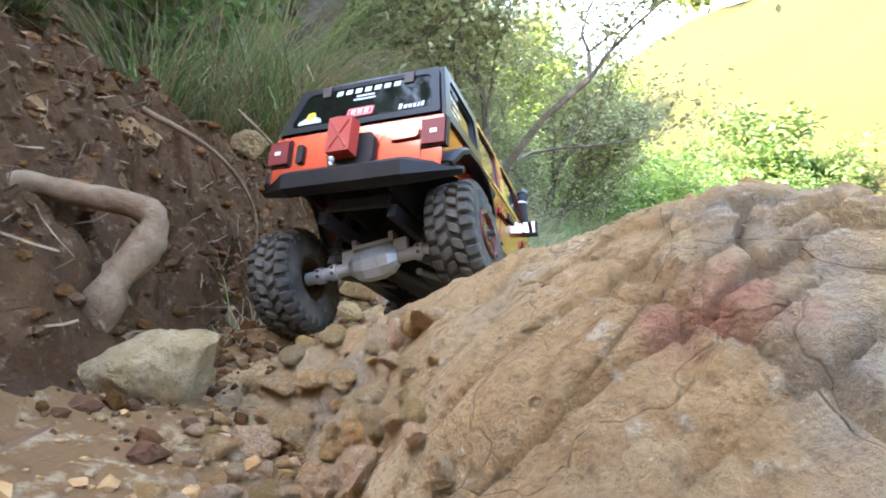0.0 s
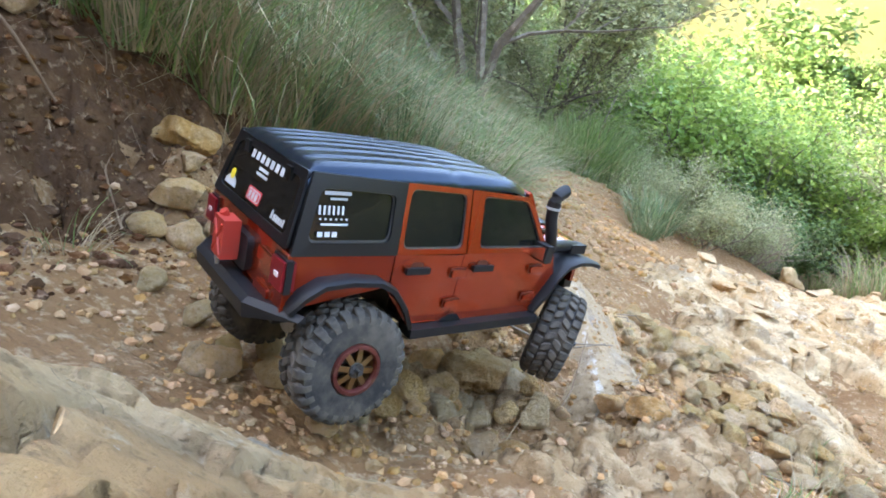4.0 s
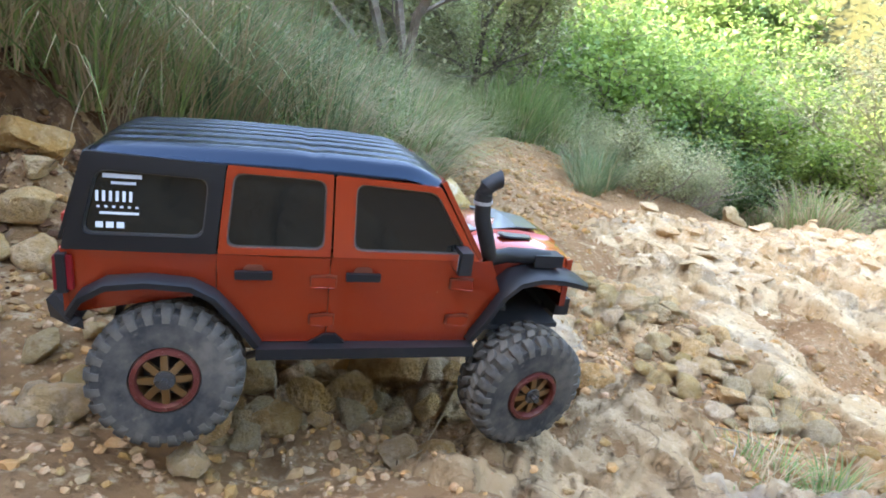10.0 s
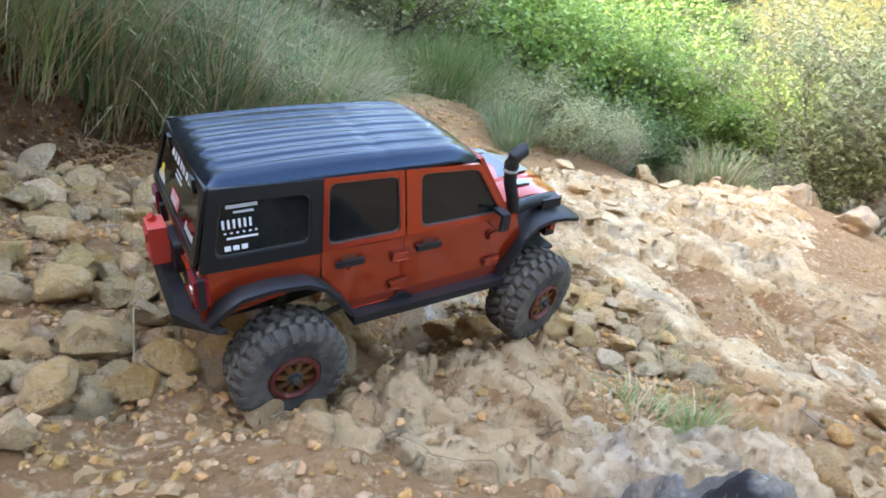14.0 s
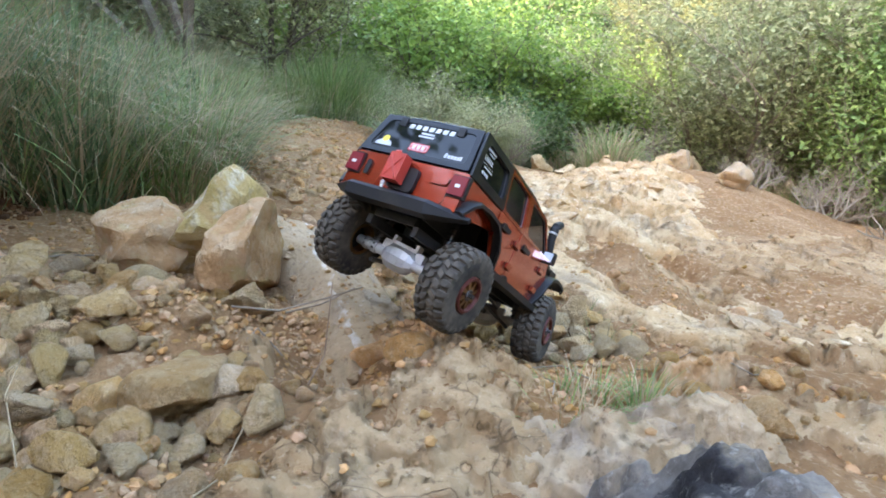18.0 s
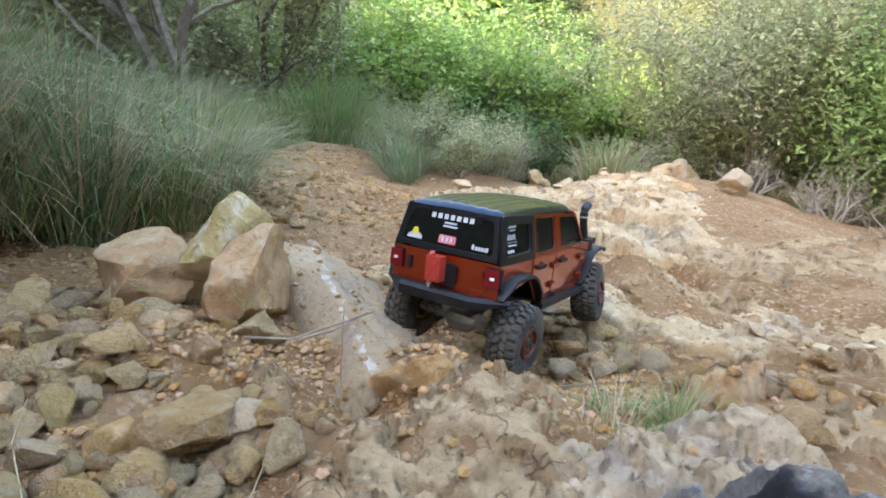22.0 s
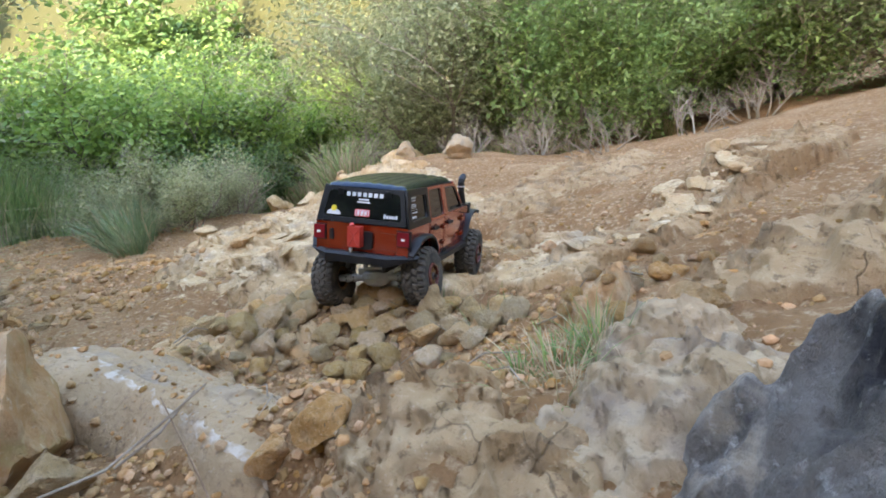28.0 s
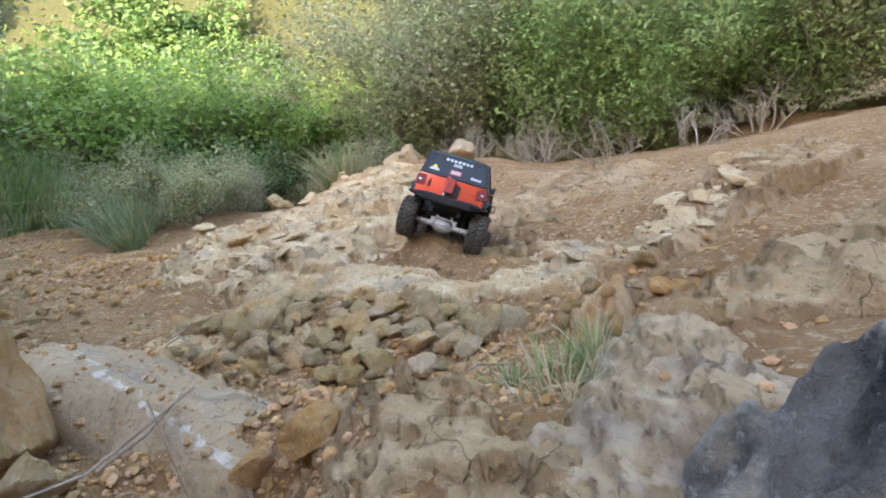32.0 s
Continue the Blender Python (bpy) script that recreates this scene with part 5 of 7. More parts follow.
rock_patch("stone_slab", "tilted tan-grey slab with a white vein along its edge", SLAB, (0.15, 0.44, 0.70, 1.25), 0.0036, slab_height, category="slab")
outcrop("grey rock with pale worn edges", SLAB, 0.455, 0.455, 0.13, 0.085, -20, 0.050, 0.004, 70, 0.016, 0.005, edge=0.7)
outcrop("grey rock with a white worn top", SLAB, 0.60, 0.52, 0.095, 0.06, -25, 0.035, 0.0045, 72, 0.014, edge=0.6)
outcrop("reddish brown rock half buried in earth", ORANGE_STONE, 0.71, 0.655, 0.07, 0.05, 10, 0.045, 0.0045, 74, 0.014)
outcrop("flat pale limestone ledge across the trail", ROCK, 0.885, 1.20, 0.095, 0.44, 8, 0.022, 0.005, 76, 0.009, 0.005, flat=4, edge=0.10, scale=7)
outcrop("wide cracked limestone shelf beside the trail", ROCK, 1.95, 2.95, 1.55, 0.75, 52, 0.05, 0.011, 78, 0.056, 0.014, flat=3, scale=4.2)
outcrop("stepped limestone shelf below the trail", ROCK, 1.15, 1.95, 0.55, 0.28, 50, 0.035, 0.008, 80, 0.048, 0.010, scale=6.5)
outcrop("limestone bedrock worn smooth at the rim", BROWN_ROCK, 1.25, 0.76, 0.34, 0.13, -8, 0.035, 0.006, 82, 0.032, 0.008, scale=8)
outcrop("low tan bedrock on the dirt slope", BROWN_ROCK, 1.95, 0.72, 0.5, 0.18, 3, 0.045, 0.008, 84, 0.042, 0.009, scale=6)
outcrop("low tan bedrock under loose soil", BROWN_ROCK, 0.95, 0.40, 0.26, 0.13, -20, 0.035, 0.006, 86, 0.032, 0.008, scale=8)
outcrop("worn tan bedrock below the dirt slope", BROWN_ROCK, 1.60, 1.42, 0.46, 0.24, 30, 0.012, 0.008, 92, 0.030, 0.008, scale=6)
outcrop("worn tan bedrock breaking through the dirt", BROWN_ROCK, 2.35, 1.55, 0.55, 0.28, 20, 0.020, 0.010, 94, 0.036, 0.009, scale=5)
outcrop("broken bedrock lip beside the wheel track", ROCK, 0.50, 1.30, 0.10, 0.20, 20, 0.010, 0.006, 88, 0.014, 0.005, scale=12)
outcrop("pale bedrock hump across the trail", ROCK, 1.30, 1.06, 0.14, 0.10, 20, 0.010, 0.006, 90, 0.012)



# ---- loose stones ----
def stone_mesh(seed, long=1.0, flat=0.7, cuts=11, detail=2):
    """An angular stone about 1 across, cut by planes and roughened."""
    rng = random.Random(seed)
    bm = bmesh.new()
    bmesh.ops.create_icosphere(bm, subdivisions=detail + 1, radius=0.62)
    planes = [(Vector((rng.gauss(0, 1), rng.gauss(0, 1), rng.gauss(0, 0.8))).normalized(), rng.uniform(0.26, 0.46)) for _ in range(cuts)]
    shift = Vector((rng.uniform(0, 50), rng.uniform(0, 50), 0))
    for v in bm.verts:
        for n, d in planes:
            over = v.co.dot(n) - d
            if over > 0:
                v.co -= n * over * 0.98
        w = noise.noise(v.co * 3.1 + shift) * (0.06 + 0.03 * (detail > 2)) + noise.noise(v.co * 8 + shift) * 0.035 + (noise.noise(v.co * 19 + shift) * 0.022 if detail > 2 else 0)
        v.co += v.normal * w
        v.co = Vector((v.co.x * long, v.co.y, v.co.z * flat))
    me = bpy.data.meshes.new("stone")
    bm.to_mesh(me)
    bm.free()
    me.shade_smooth()
    me.set_sharp_from_angle(angle=radians(30))
    return me


STONES = [stone_mesh(100 + k, 1.0 + 0.5 * ((k * 7) % 5) / 5, 0.6 + 0.35 * ((k * 3) % 4) / 4, 8 + k % 6) for k in range(16)]
HEAP = [me.copy() for me in STONES]
for me in STONES:
    me.materials.append(STONE)


def lay_stone(mesh, x, y, size, turn, lean, label, group="", sink=0.22, z=None, name="stone", category="stone"):
    ob = new(name, mesh)
    low = min(v.co.z for v in mesh.vertices)
    base = surface_at(x, y) if z is None else z
    ob.matrix_world = pose(x, y, base - low * size * (1 - 2 * sink), *lean, turn) @ Matrix.Scale(size, 4)
    return tagged(ob, label, category, group)


def own_stone(seed, mat, x, y, size, turn, label, long=1.2, flat=0.75, sink=0.2, lean=(0, 0), name="rock", category="rock", cuts=10, z=None):
    me = stone_mesh(seed, long, flat, cuts, 3)
    me.materials.append(mat)
    return lay_stone(me, x, y, size, turn, lean, label, "", sink, z, name, category)


PALE_STONE = material("pale_stone", (0.60, 0.385, 0.17), 0.9, layers=[((0.76, 0.55, 0.30), 4, 0.45, 0.62, 0.8), ((0.42, 0.29, 0.16), 18, 0.55, 0.7, 0.6), ((0.3, 0.2, 0.11), 34, 0.57, 0.69, 0.65)], bump=1.0, bump_scale=8, coords="Object", fine=0.035)
HEAP_STONE = material("heap_stone", (0.68, 0.49, 0.265), 0.9, layers=[((0.74, 0.58, 0.37), 3, 0.44, 0.62, 0.8), ((0.45, 0.27, 0.12), 2.2, 0.54, 0.68, 0.6), ((0.34, 0.22, 0.115), 9, 0.57, 0.68, 0.5), ((0.86, 0.71, 0.50), 22, 0.58, 0.69, 0.6), ((0.22, 0.14, 0.075), 38, 0.61, 0.71, 0.5)], bump=1.0, bump_scale=9, coords="Object", spec=0.12, random_value=0.2, fine=0.026)
for me in HEAP:
    me.materials.append(HEAP_STONE)
own_stone(21, PALE_STONE, -0.458, 0.165, 0.112, 15, "pale knobbly limestone rock beside the boulder", 1.15, 0.8, 0.12, name="pale_rock", z=0.158, cuts=26)
own_stone(2, PALE_STONE, -0.277, 0.060, 0.036, -10, "small whitish egg-shaped stone beside the boulder", 1.3, 0.8, 0.1, name="pale_stone", category="stone", cuts=26)
for k, (x, y, size) in enumerate([(-0.336, 0.130, 0.046), (-0.270, 0.009, 0.029), (-0.245, -0.020, 0.017), (-0.301, 0.096, 0.018), (-0.356, 0.170, 0.030), (-0.326, 0.150, 0.026), (-0.298, 0.122, 0.022), (-0.233, -0.054, 0.018), (-0.308, 0.078, 0.028), (-0.354, 0.120, 0.032), (-0.290, 0.035, 0.024)]):
    own_stone(70 + k, STONE, x, y, size, 40 * k, "rounded tan stone at the foot of the boulder", 1.1 + 0.1 * (k % 3), 0.8, 0.16, name="round_stone", category="stone", cuts=22)
own_stone(3, ORANGE_STONE, 0.155, 1.02, 0.130, 65, "upright orange-brown angular rock beside the slab", 1.1, 1.15, 0.12, (8, -14), "orange_rock")
MOSSY = material("mossy_stone", (0.50, 0.35, 0.15), 0.95, layers=[((0.66, 0.58, 0.42), 30, 0.48, 0.62, 0.8), ((0.42, 0.30, 0.09), 22, 0.52, 0.66, 0.7), ((0.42, 0.23, 0.09), 18, 0.55, 0.68, 0.6), ((0.2, 0.14, 0.07), 80, 0.55, 0.7, 0.6)], bump=1.0, bump_scale=60, spec=0.1, fine=0.012)
own_stone(4, MOSSY, 0.115, 1.19, 0.165, 20, "mossy yellow-brown angular rock in the rubble", 1.0, 1.15, 0.12, (0, 12), "mossy_rock")
own_stone(5, ORANGE_STONE, 0.015, 1.18, 0.150, -25, "orange limestone rock lying on the rubble", 1.25, 0.85, 0.12, (0, 0), "orange_rock")
own_stone(6, PALE_STONE, 0.150, 0.915, 0.062, -20, "whitish rounded stone beside a dry stick", 1.35, 0.75, 0.1, name="white_stone", category="stone")
own_stone(7, PALE_STONE, 0.150, 0.622, 0.040, 60, "whitish stone on a rock crest", 1.3, 0.9, 0.05, name="white_stone", category="stone")
own_stone(8, STONE, 0.075, 0.685, 0.085, 40, "blocky brown stone in the rubble", 1.2, 0.9, 0.15, name="blocky_stone", category="stone")
own_stone(9, PALE_STONE, 0.745, 0.985, 0.062, 30, "yellowish cracked stone at the edge of the heap", 1.1, 0.9, 0.1, name="yellow_stone", category="stone")
own_stone(10, SLAB, 3.25, 3.0, 0.20, 30, "grey boulder at the rim of the trail", 1.3, 0.8, 0.2, name="grey_rock")
own_stone(11, SLAB, 3.40, 3.62, 0.17, 80, "pale grey boulder at the rim of the trail", 1.2, 0.9, 0.2, name="grey_rock")
own_stone(12, PALE_STONE, 2.72, 4.55, 0.19, 10, "tan boulder at the foot of a bush", 1.2, 0.9, 0.15, name="tan_rock")
own_stone(13, ROCK, 4.0, 4.3, 0.42, 45, "low tan rock at the edge of the bushes", 1.4, 0.6, 0.25, name="tan_rock")
own_stone(14, STONE, -0.43, 0.90, 0.075, 45, "brown stone stuck in the earth bank", 1.2, 0.8, 0.25, name="bank_stone", category="stone")
own_stone(15, STONE, -0.60, 0.78, 0.06, 75, "small brown stone on the bank's edge", 1.2, 0.8, 0.2, name="bank_stone", category="stone")
own_stone(16, STONE, 0.29, 0.775, 0.036, 15, "knobbly brown stone behind the rock crest", 1.2, 0.75, 0.2, name="brown_stone", category="stone")
own_stone(17, STONE, 0.325, 0.725, 0.045, 40, "rounded tan rock on the crest", 1.3, 0.65, 0.3, name="tan_stone", category="stone")


# the two ruts that the wheels follow
RUT_A = [(-0.23, 0.26), (-0.18, 0.38), (-0.19, 0.44), (-0.04, 0.51), (0.06, 0.55), (0.26, 0.65), (0.37, 0.73), (0.51, 0.85), (0.65, 0.98), (0.91, 1.12), (1.08, 1.18), (1.37, 1.36)]
RUT_B = [(-0.40, 0.33), (-0.34, 0.48), (-0.19, 0.63), (0.01, 0.73), (0.16, 0.81), (0.33, 0.94), (0.41, 1.01), (0.59, 1.16), (0.87, 1.30), (1.09, 1.40), (1.28, 1.60)]


def in_rut(x, y, gap):
    p = Vector((x, y))
    for rut in (RUT_A, RUT_B):
        for a, b in zip(rut, rut[1:]):
            a, b = Vector(a), Vector(b)
            k = max(0, min(1, (p - a).dot(b - a) / (b - a).length_squared))
            if (p - a - (b - a) * k).length < gap:
                return True
    return False


def scatter(zone, n, small, large, seed, label, group, power=2.2, kinds=STONES, sink=0.20, name="stone"):
    """Loose stones strewn in an ellipse (centre, radii, turn), larger ones first and apart from each other."""
    rng = random.Random(seed)
    cx, cy, rx, ry, turn = zone
    c, s = math.cos(radians(turn)), math.sin(radians(turn))
    taken = []
    sizes = sorted((small + (large - small) * rng.random() ** power for _ in range(n)), reverse=True)
    for size in sizes:
        for _ in range(14):
            r, a = math.sqrt(rng.random()), rng.random() * 6.283
            u, v = rx * r * math.cos(a), ry * r * math.sin(a)
            x, y = cx + u * c - v * s, cy + u * s + v * c
            if not in_rut(x, y, 0.012 + 0.32 * size) and all((x - p) ** 2 + (y - q) ** 2 > (0.42 * (size + w)) ** 2 for p, q, w in taken):
                break
        else:
            continue
        taken.append((x, y, size))
        lay_stone(rng.choice(kinds), x, y, size, rng.uniform(0, 360), (rng.gauss(0, 14), rng.gauss(0, 14)), label, group, sink, name=name)


FLAGS = [stone_mesh(140 + k, 1.1 + 0.4 * (k % 3), 0.30 + 0.08 * (k % 4), 9 + k % 4) for k in range(8)]
for me in FLAGS:
    me.materials.append(ROCK)
scatter((-0.12, 0.90, 0.25, 0.36, 15), 150, 0.014, 0.046, 11, "loose tan limestone stone in the rubble", "rubble beside the trail")
scatter((-0.17, 0.84, 0.26, 0.40, 15), 100, 0.024, 0.056, 21, "fist-sized tan limestone stone in the rubble", "large stones in the rubble", 1.9, HEAP, 0.12, "rubble_stone")
scatter((-0.02, 0.66, 0.17, 0.16, 10), 80, 0.010, 0.042, 31, "small tan limestone stone below the rubble", "stones below the rubble", 1.9, HEAP, 0.14, "rubble_stone")
scatter((0.64, 1.17, 0.13, 0.38, 12), 190, 0.013, 0.052, 12, "loose yellowish limestone stone in a heap", "heap of stones below the drop", 1.8, HEAP, 0.03, "heap_stone")
scatter((0.00, 0.60, 0.22, 0.10, 10), 26, 0.018, 0.048, 13, "small loose stone on the brown earth", "stones under the truck")
scatter((-0.320, 0.07, 0.075, 0.15, 15), 120, 0.005, 0.022, 14, "small loose stone beside the boulder", "stones beside the boulder", 1.6)
scatter((0.45, 1.13, 0.06, 0.15, 15), 30, 0.010, 0.034, 17, "small pale stone beside the slab", "stones beside the slab", 1.8, HEAP, 0.1, "slab_stone")
scatter((0.55, 2.9, 0.30, 1.6, -10), 130, 0.015, 0.060, 15, "loose tan stone on the trail", "stones on the lower trail", 2.2, STONES, 0.24, "trail_stone")
scatter((1.15, 1.25, 0.25, 0.22, 20), 34, 0.010, 0.036, 16, "small loose stone on the bedrock", "stones on the bedrock", 2.0, STONES, 0.2, "bedrock_stone")
scatter((1.95, 2.95, 1.35, 0.62, 52), 120, 0.03, 0.13, 41, "broken limestone flag on the cracked shelf", "flags on the shelf", 2.6, FLAGS, 0.36, "limestone_flag")
scatter((1.10, 1.95, 0.50, 0.24, 50), 70, 0.02, 0.10, 42, "broken limestone flag on the stepped ledge", "flags on the ledge", 2.4, FLAGS, 0.36, "limestone_flag")
scatter((1.45, 0.80, 0.50, 0.14, 0), 60, 0.02, 0.08, 43, "limestone flag half sunk in the dirt slope", "flags on the dirt slope", 2.2, FLAGS, 0.38, "limestone_flag")
scatter((0.82, 0.62, 0.20, 0.14, 10), 44, 0.012, 0.045, 44, "pale limestone stone among low bedrock", "stones among the bedrock", 2.0, STONES, 0.2, "bedrock_stone")


# ---- gravel, clods and litter ----
GOLD = (1 + math.sqrt(5)) / 2
ICO = [tuple(c / 1.9 for c in v) for a in (-1, 1) for b in (-GOLD, GOLD) for v in ((a, b, 0), (0, a, b), (b, 0, a))]
TRI = [(i, j, k) for i in range(12) for j in range(i + 1, 12) for k in range(j + 1, 12) if all(abs(math.dist(ICO[p], ICO[q]) - 2 / 1.9) < 0.01 for p, q in ((i, j), (j, k), (i, k)))]
TRI = [t if Vector(ICO[t[0]]).dot((Vector(ICO[t[1]]) - Vector(ICO[t[0]])).cross(Vector(ICO[t[2]]) - Vector(ICO[t[0]]))) > 0 else (t[0], t[2], t[1]) for t in TRI]


def strewn(name, label, mat, xs, ys, sizes, seed, category="gravel"):
    """Many small lumps as one mesh."""
    rng = np.random.default_rng(seed)
    n = len(xs)
    zs = surface(xs, ys)
    shape = np.array(ICO)[None] * (1 + 0.20 * rng.standard_normal((n, 12, 1)).clip(-1.6, 1.6))
    shape = shape * np.stack([rng.uniform(0.8, 1.4, n), rng.uniform(0.8, 1.2, n), rng.uniform(0.55, 0.95, n)], -1)[:, None] * 0.5
    a = rng.uniform(0, 6.283, n)
    c, s = np.cos(a)[:, None], np.sin(a)[:, None]
    x, y, z = shape[..., 0], shape[..., 1], shape[..., 2]
    co = np.stack([x * c - y * s, x * s + y * c, z], -1) * sizes[:, None, None] + np.stack([xs, ys, zs + 0.12 * sizes], -1)[:, None]
    faces = (np.array(TRI)[None] + 12 * np.arange(n)[:, None, None]).reshape(-1, 3)
    me = bpy.data.meshes.new(name)
    me.from_pydata(co.reshape(-1, 3).tolist(), [], faces.tolist())
    me.materials.append(mat)
    return tagged(new(name, me), label, category, kind="stuff")


rng = np.random.default_rng(5)
n = 22000
px = np.concatenate([rng.normal(0.45, 0.6, n), rng.normal(0.62, 0.14, 3000), rng.normal(-0.05, 0.2, 5200), rng.uniform(-0.47, -0.2, 900), rng.uniform(0.2, 3.4, 6000), 0.75 + rng.normal(0, 0.45, 9000)])
py = np.concatenate([rng.normal(0.95, 0.42, n), rng.normal(1.15, 0.25, 3000), rng.normal(0.78, 0.22, 5200), rng.uniform(-0.2, 0.4, 900), rng.uniform(0.6, 5.0, 6000), rng.uniform(2.2, 7.5, 9000)])
size = 0.0026 + 0.0105 * rng.random(len(px)) ** 4
size[25000:30200] *= 1.15
size[-15000:-9000] *= 1.6
size[-9000:] *= 3.0
keep = (noise2(px * 6, py * 6, 77) + 0.5 * noise2(px * 19, py * 19, 78) > 0.55) & (bank_foot(py) - px < 0.05)
for k, f in enumerate(SURFACES[1:]):
    keep &= (f(px, py) < ground_height(px, py)) | (rng.random(len(px)) < (0.01 if k < 2 else 0.16))
strewn("gravel", "tan limestone gravel strewn over the brown trail", GRAVEL, px[keep], py[keep], size[keep], 6)
n = 9000
px, py = rng.uniform(-0.95, -0.25, n), rng.uniform(-0.5, 1.7, n)
d = bank_foot(py) - px
keep = (d > -0.06 - 0.05 * rng.random(n)) & (d < 0.5) & (py > 0.06)
size = 0.0035 + 0.017 * rng.random(n) ** 3.5
strewn("earth_clods", "crumbled red-brown clods on the earth bank", CLODS, px[keep], py[keep], size[keep], 7, "clods")


def stick(points, r, mat, label, name="dry_stick", category="stick"):
    path = [(x, y, surface_at(x, y) + up) for x, y, up in points]
    bm = tube(bmesh.new(), path, r, 6, [r * (1 - 0.5 * k / len(path)) for k in range(len(path))])
    ob = part(name, bm, mat, None, smooth=50)
    return tagged(ob, label, category)


stick([(0.13, 0.87, 0.012), (0.19, 0.885, 0.026), (0.25, 0.90, 0.030), (0.315, 0.915, 0.022)], 0.0017, TWIG, "thin bent grey stick lying over the stones")
stick([(0.20, 0.905, 0.012), (0.25, 0.905, 0.02), (0.305, 0.925, 0.016)], 0.0016, TWIG, "thin grey stick lying over the slab")
stick([(0.20, 0.70, 0.008), (0.235, 0.80, 0.028), (0.275, 0.94, 0.016)], 0.0012, ROOT, "thin dark stick leaning on the rock")
stick([(1.24, 0.89, 0.012), (1.29, 0.915, 0.02), (1.35, 0.94, 0.008)], 0.007, PALE_TWIG, "short weathered stick on the dirt slope")
stick([(0.09, 0.50, 0.004), (0.105, 0.545, 0.012), (0.13, 0.60, 0.02)], 0.0008, STRAW, "dry straw stalk on the rock", "straw_stalk", "straw")
stick([(-0.04, 0.58, 0.004), (-0.06, 0.66, 0.03), (-0.07, 0.75, 0.02)], 0.0008, STRAW, "dry straw stalk on the stones", "straw_stalk", "straw")
stick([(0.66, 0.86, 0.012), (0.71, 0.98, 0.03), (0.73, 1.08, 0.02)], 0.0008, STRAW, "dry straw stalk on the heap", "straw_stalk", "straw")
stick([(-0.10, -0.03, 0.004), (-0.13, 0.02, 0.003), (-0.17, 0.06, 0.005)], 0.0004, STRAW, "thin dry straw lying on the boulder", "straw_stalk", "straw")
for k in range(26):
    rr = random.Random(900 + k)
    x, y, a, long = rr.uniform(-0.25, 0.75), rr.uniform(0.55, 1.35), rr.uniform(0, 6.28), rr.uniform(0.03, 0.10)
    stick([(x, y, 0.006), (x + 0.5 * long * math.cos(a), y + 0.5 * long * math.sin(a), 0.010 + 0.1 * long), (x + long * math.cos(a + 0.3), y + long * math.sin(a + 0.3), 0.006)], rr.uniform(0.0007, 0.0014), rr.choice([STRAW, TWIG, TWIG]), "short dry twig fallen among the stones", "fallen_twig", "twig")

# dead leaf
bm = bmesh.new()
for k, (u, w) in enumerate([(-0.5, 0.02), (-0.3, 0.16), (0, 0.24), (0.3, 0.15), (0.5, 0.01)]):
    for side in (-1, 0, 1):
        bm.verts.new((u * 0.036, side * w * 0.036, 0.009 * u * u + 0.004 * abs(side) * w * 4))
bm.verts.ensure_lookup_table()
for k in range(4):
    for j in (0, 1):
        bm.faces.new([bm.verts[3 * k + j], bm.verts[3 * k + 3 + j], bm.verts[3 * k + 4 + j], bm.verts[3 * k + 1 + j]])
leaf = part("dead_leaf", bm, DEAD_LEAF, None, smooth=60)
leaf.matrix_world = pose(0.25, 0.73, surface_at(0.25, 0.73) + 0.006, 8, -10, 25)
tagged(leaf, "curled brown dead leaf on the earth", "leaf")

# roots on the bank
def root(points, r0, r1, label):
    path = [Vector(p) for p in points]
    fine = []
    for k in range(len(path) - 1):
        for j in range(5):
            t = j / 5
            p0, p1, p2, p3 = path[max(k - 1, 0)], path[k], path[k + 1], path[min(k + 2, len(path) - 1)]
            fine.append(0.5 * (2 * p1 + (p2 - p0) * t + (2 * p0 - 5 * p1 + 4 * p2 - p3) * t * t + (3 * p1 - p0 - 3 * p2 + p3) * t ** 3))
    fine.append(path[-1])
    radii = [(r0 + (r1 - r0) * k / len(fine)) * (0.9 + 0.55 * noise.noise(p * 38)) for k, p in enumerate(fine)]
    return tagged(part("tree_root", tube(bmesh.new(), fine, r0, 10, radii), ROOT, None, smooth=60), label, "root")


root([(-0.62, 0.22, 0.30), (-0.590, 0.220, 0.322), (-0.554, 0.226, 0.318), (-0.495, 0.236, 0.307), (-0.488, 0.223, 0.281), (-0.503, 0.199, 0.25), (-0.514, 0.182, 0.20)], 0.011, 0.015, "thick bent brown root sticking out of the bank")
root([(-0.505, 0.205, 0.262), (-0.52, 0.24, 0.23), (-0.50, 0.27, 0.17)], 0.010, 0.006, "short brown root on the earth bank")
root([(-0.60, 0.42, 0.40), (-0.53, 0.45, 0.36), (-0.50, 0.50, 0.30), (-0.49, 0.50, 0.24)], 0.004, 0.002, "thin brown root hanging on the bank")
root([(-0.56, 0.60, 0.42), (-0.50, 0.62, 0.36), (-0.47, 0.66, 0.27)], 0.003, 0.0015, "thin dry root hanging on the bank")


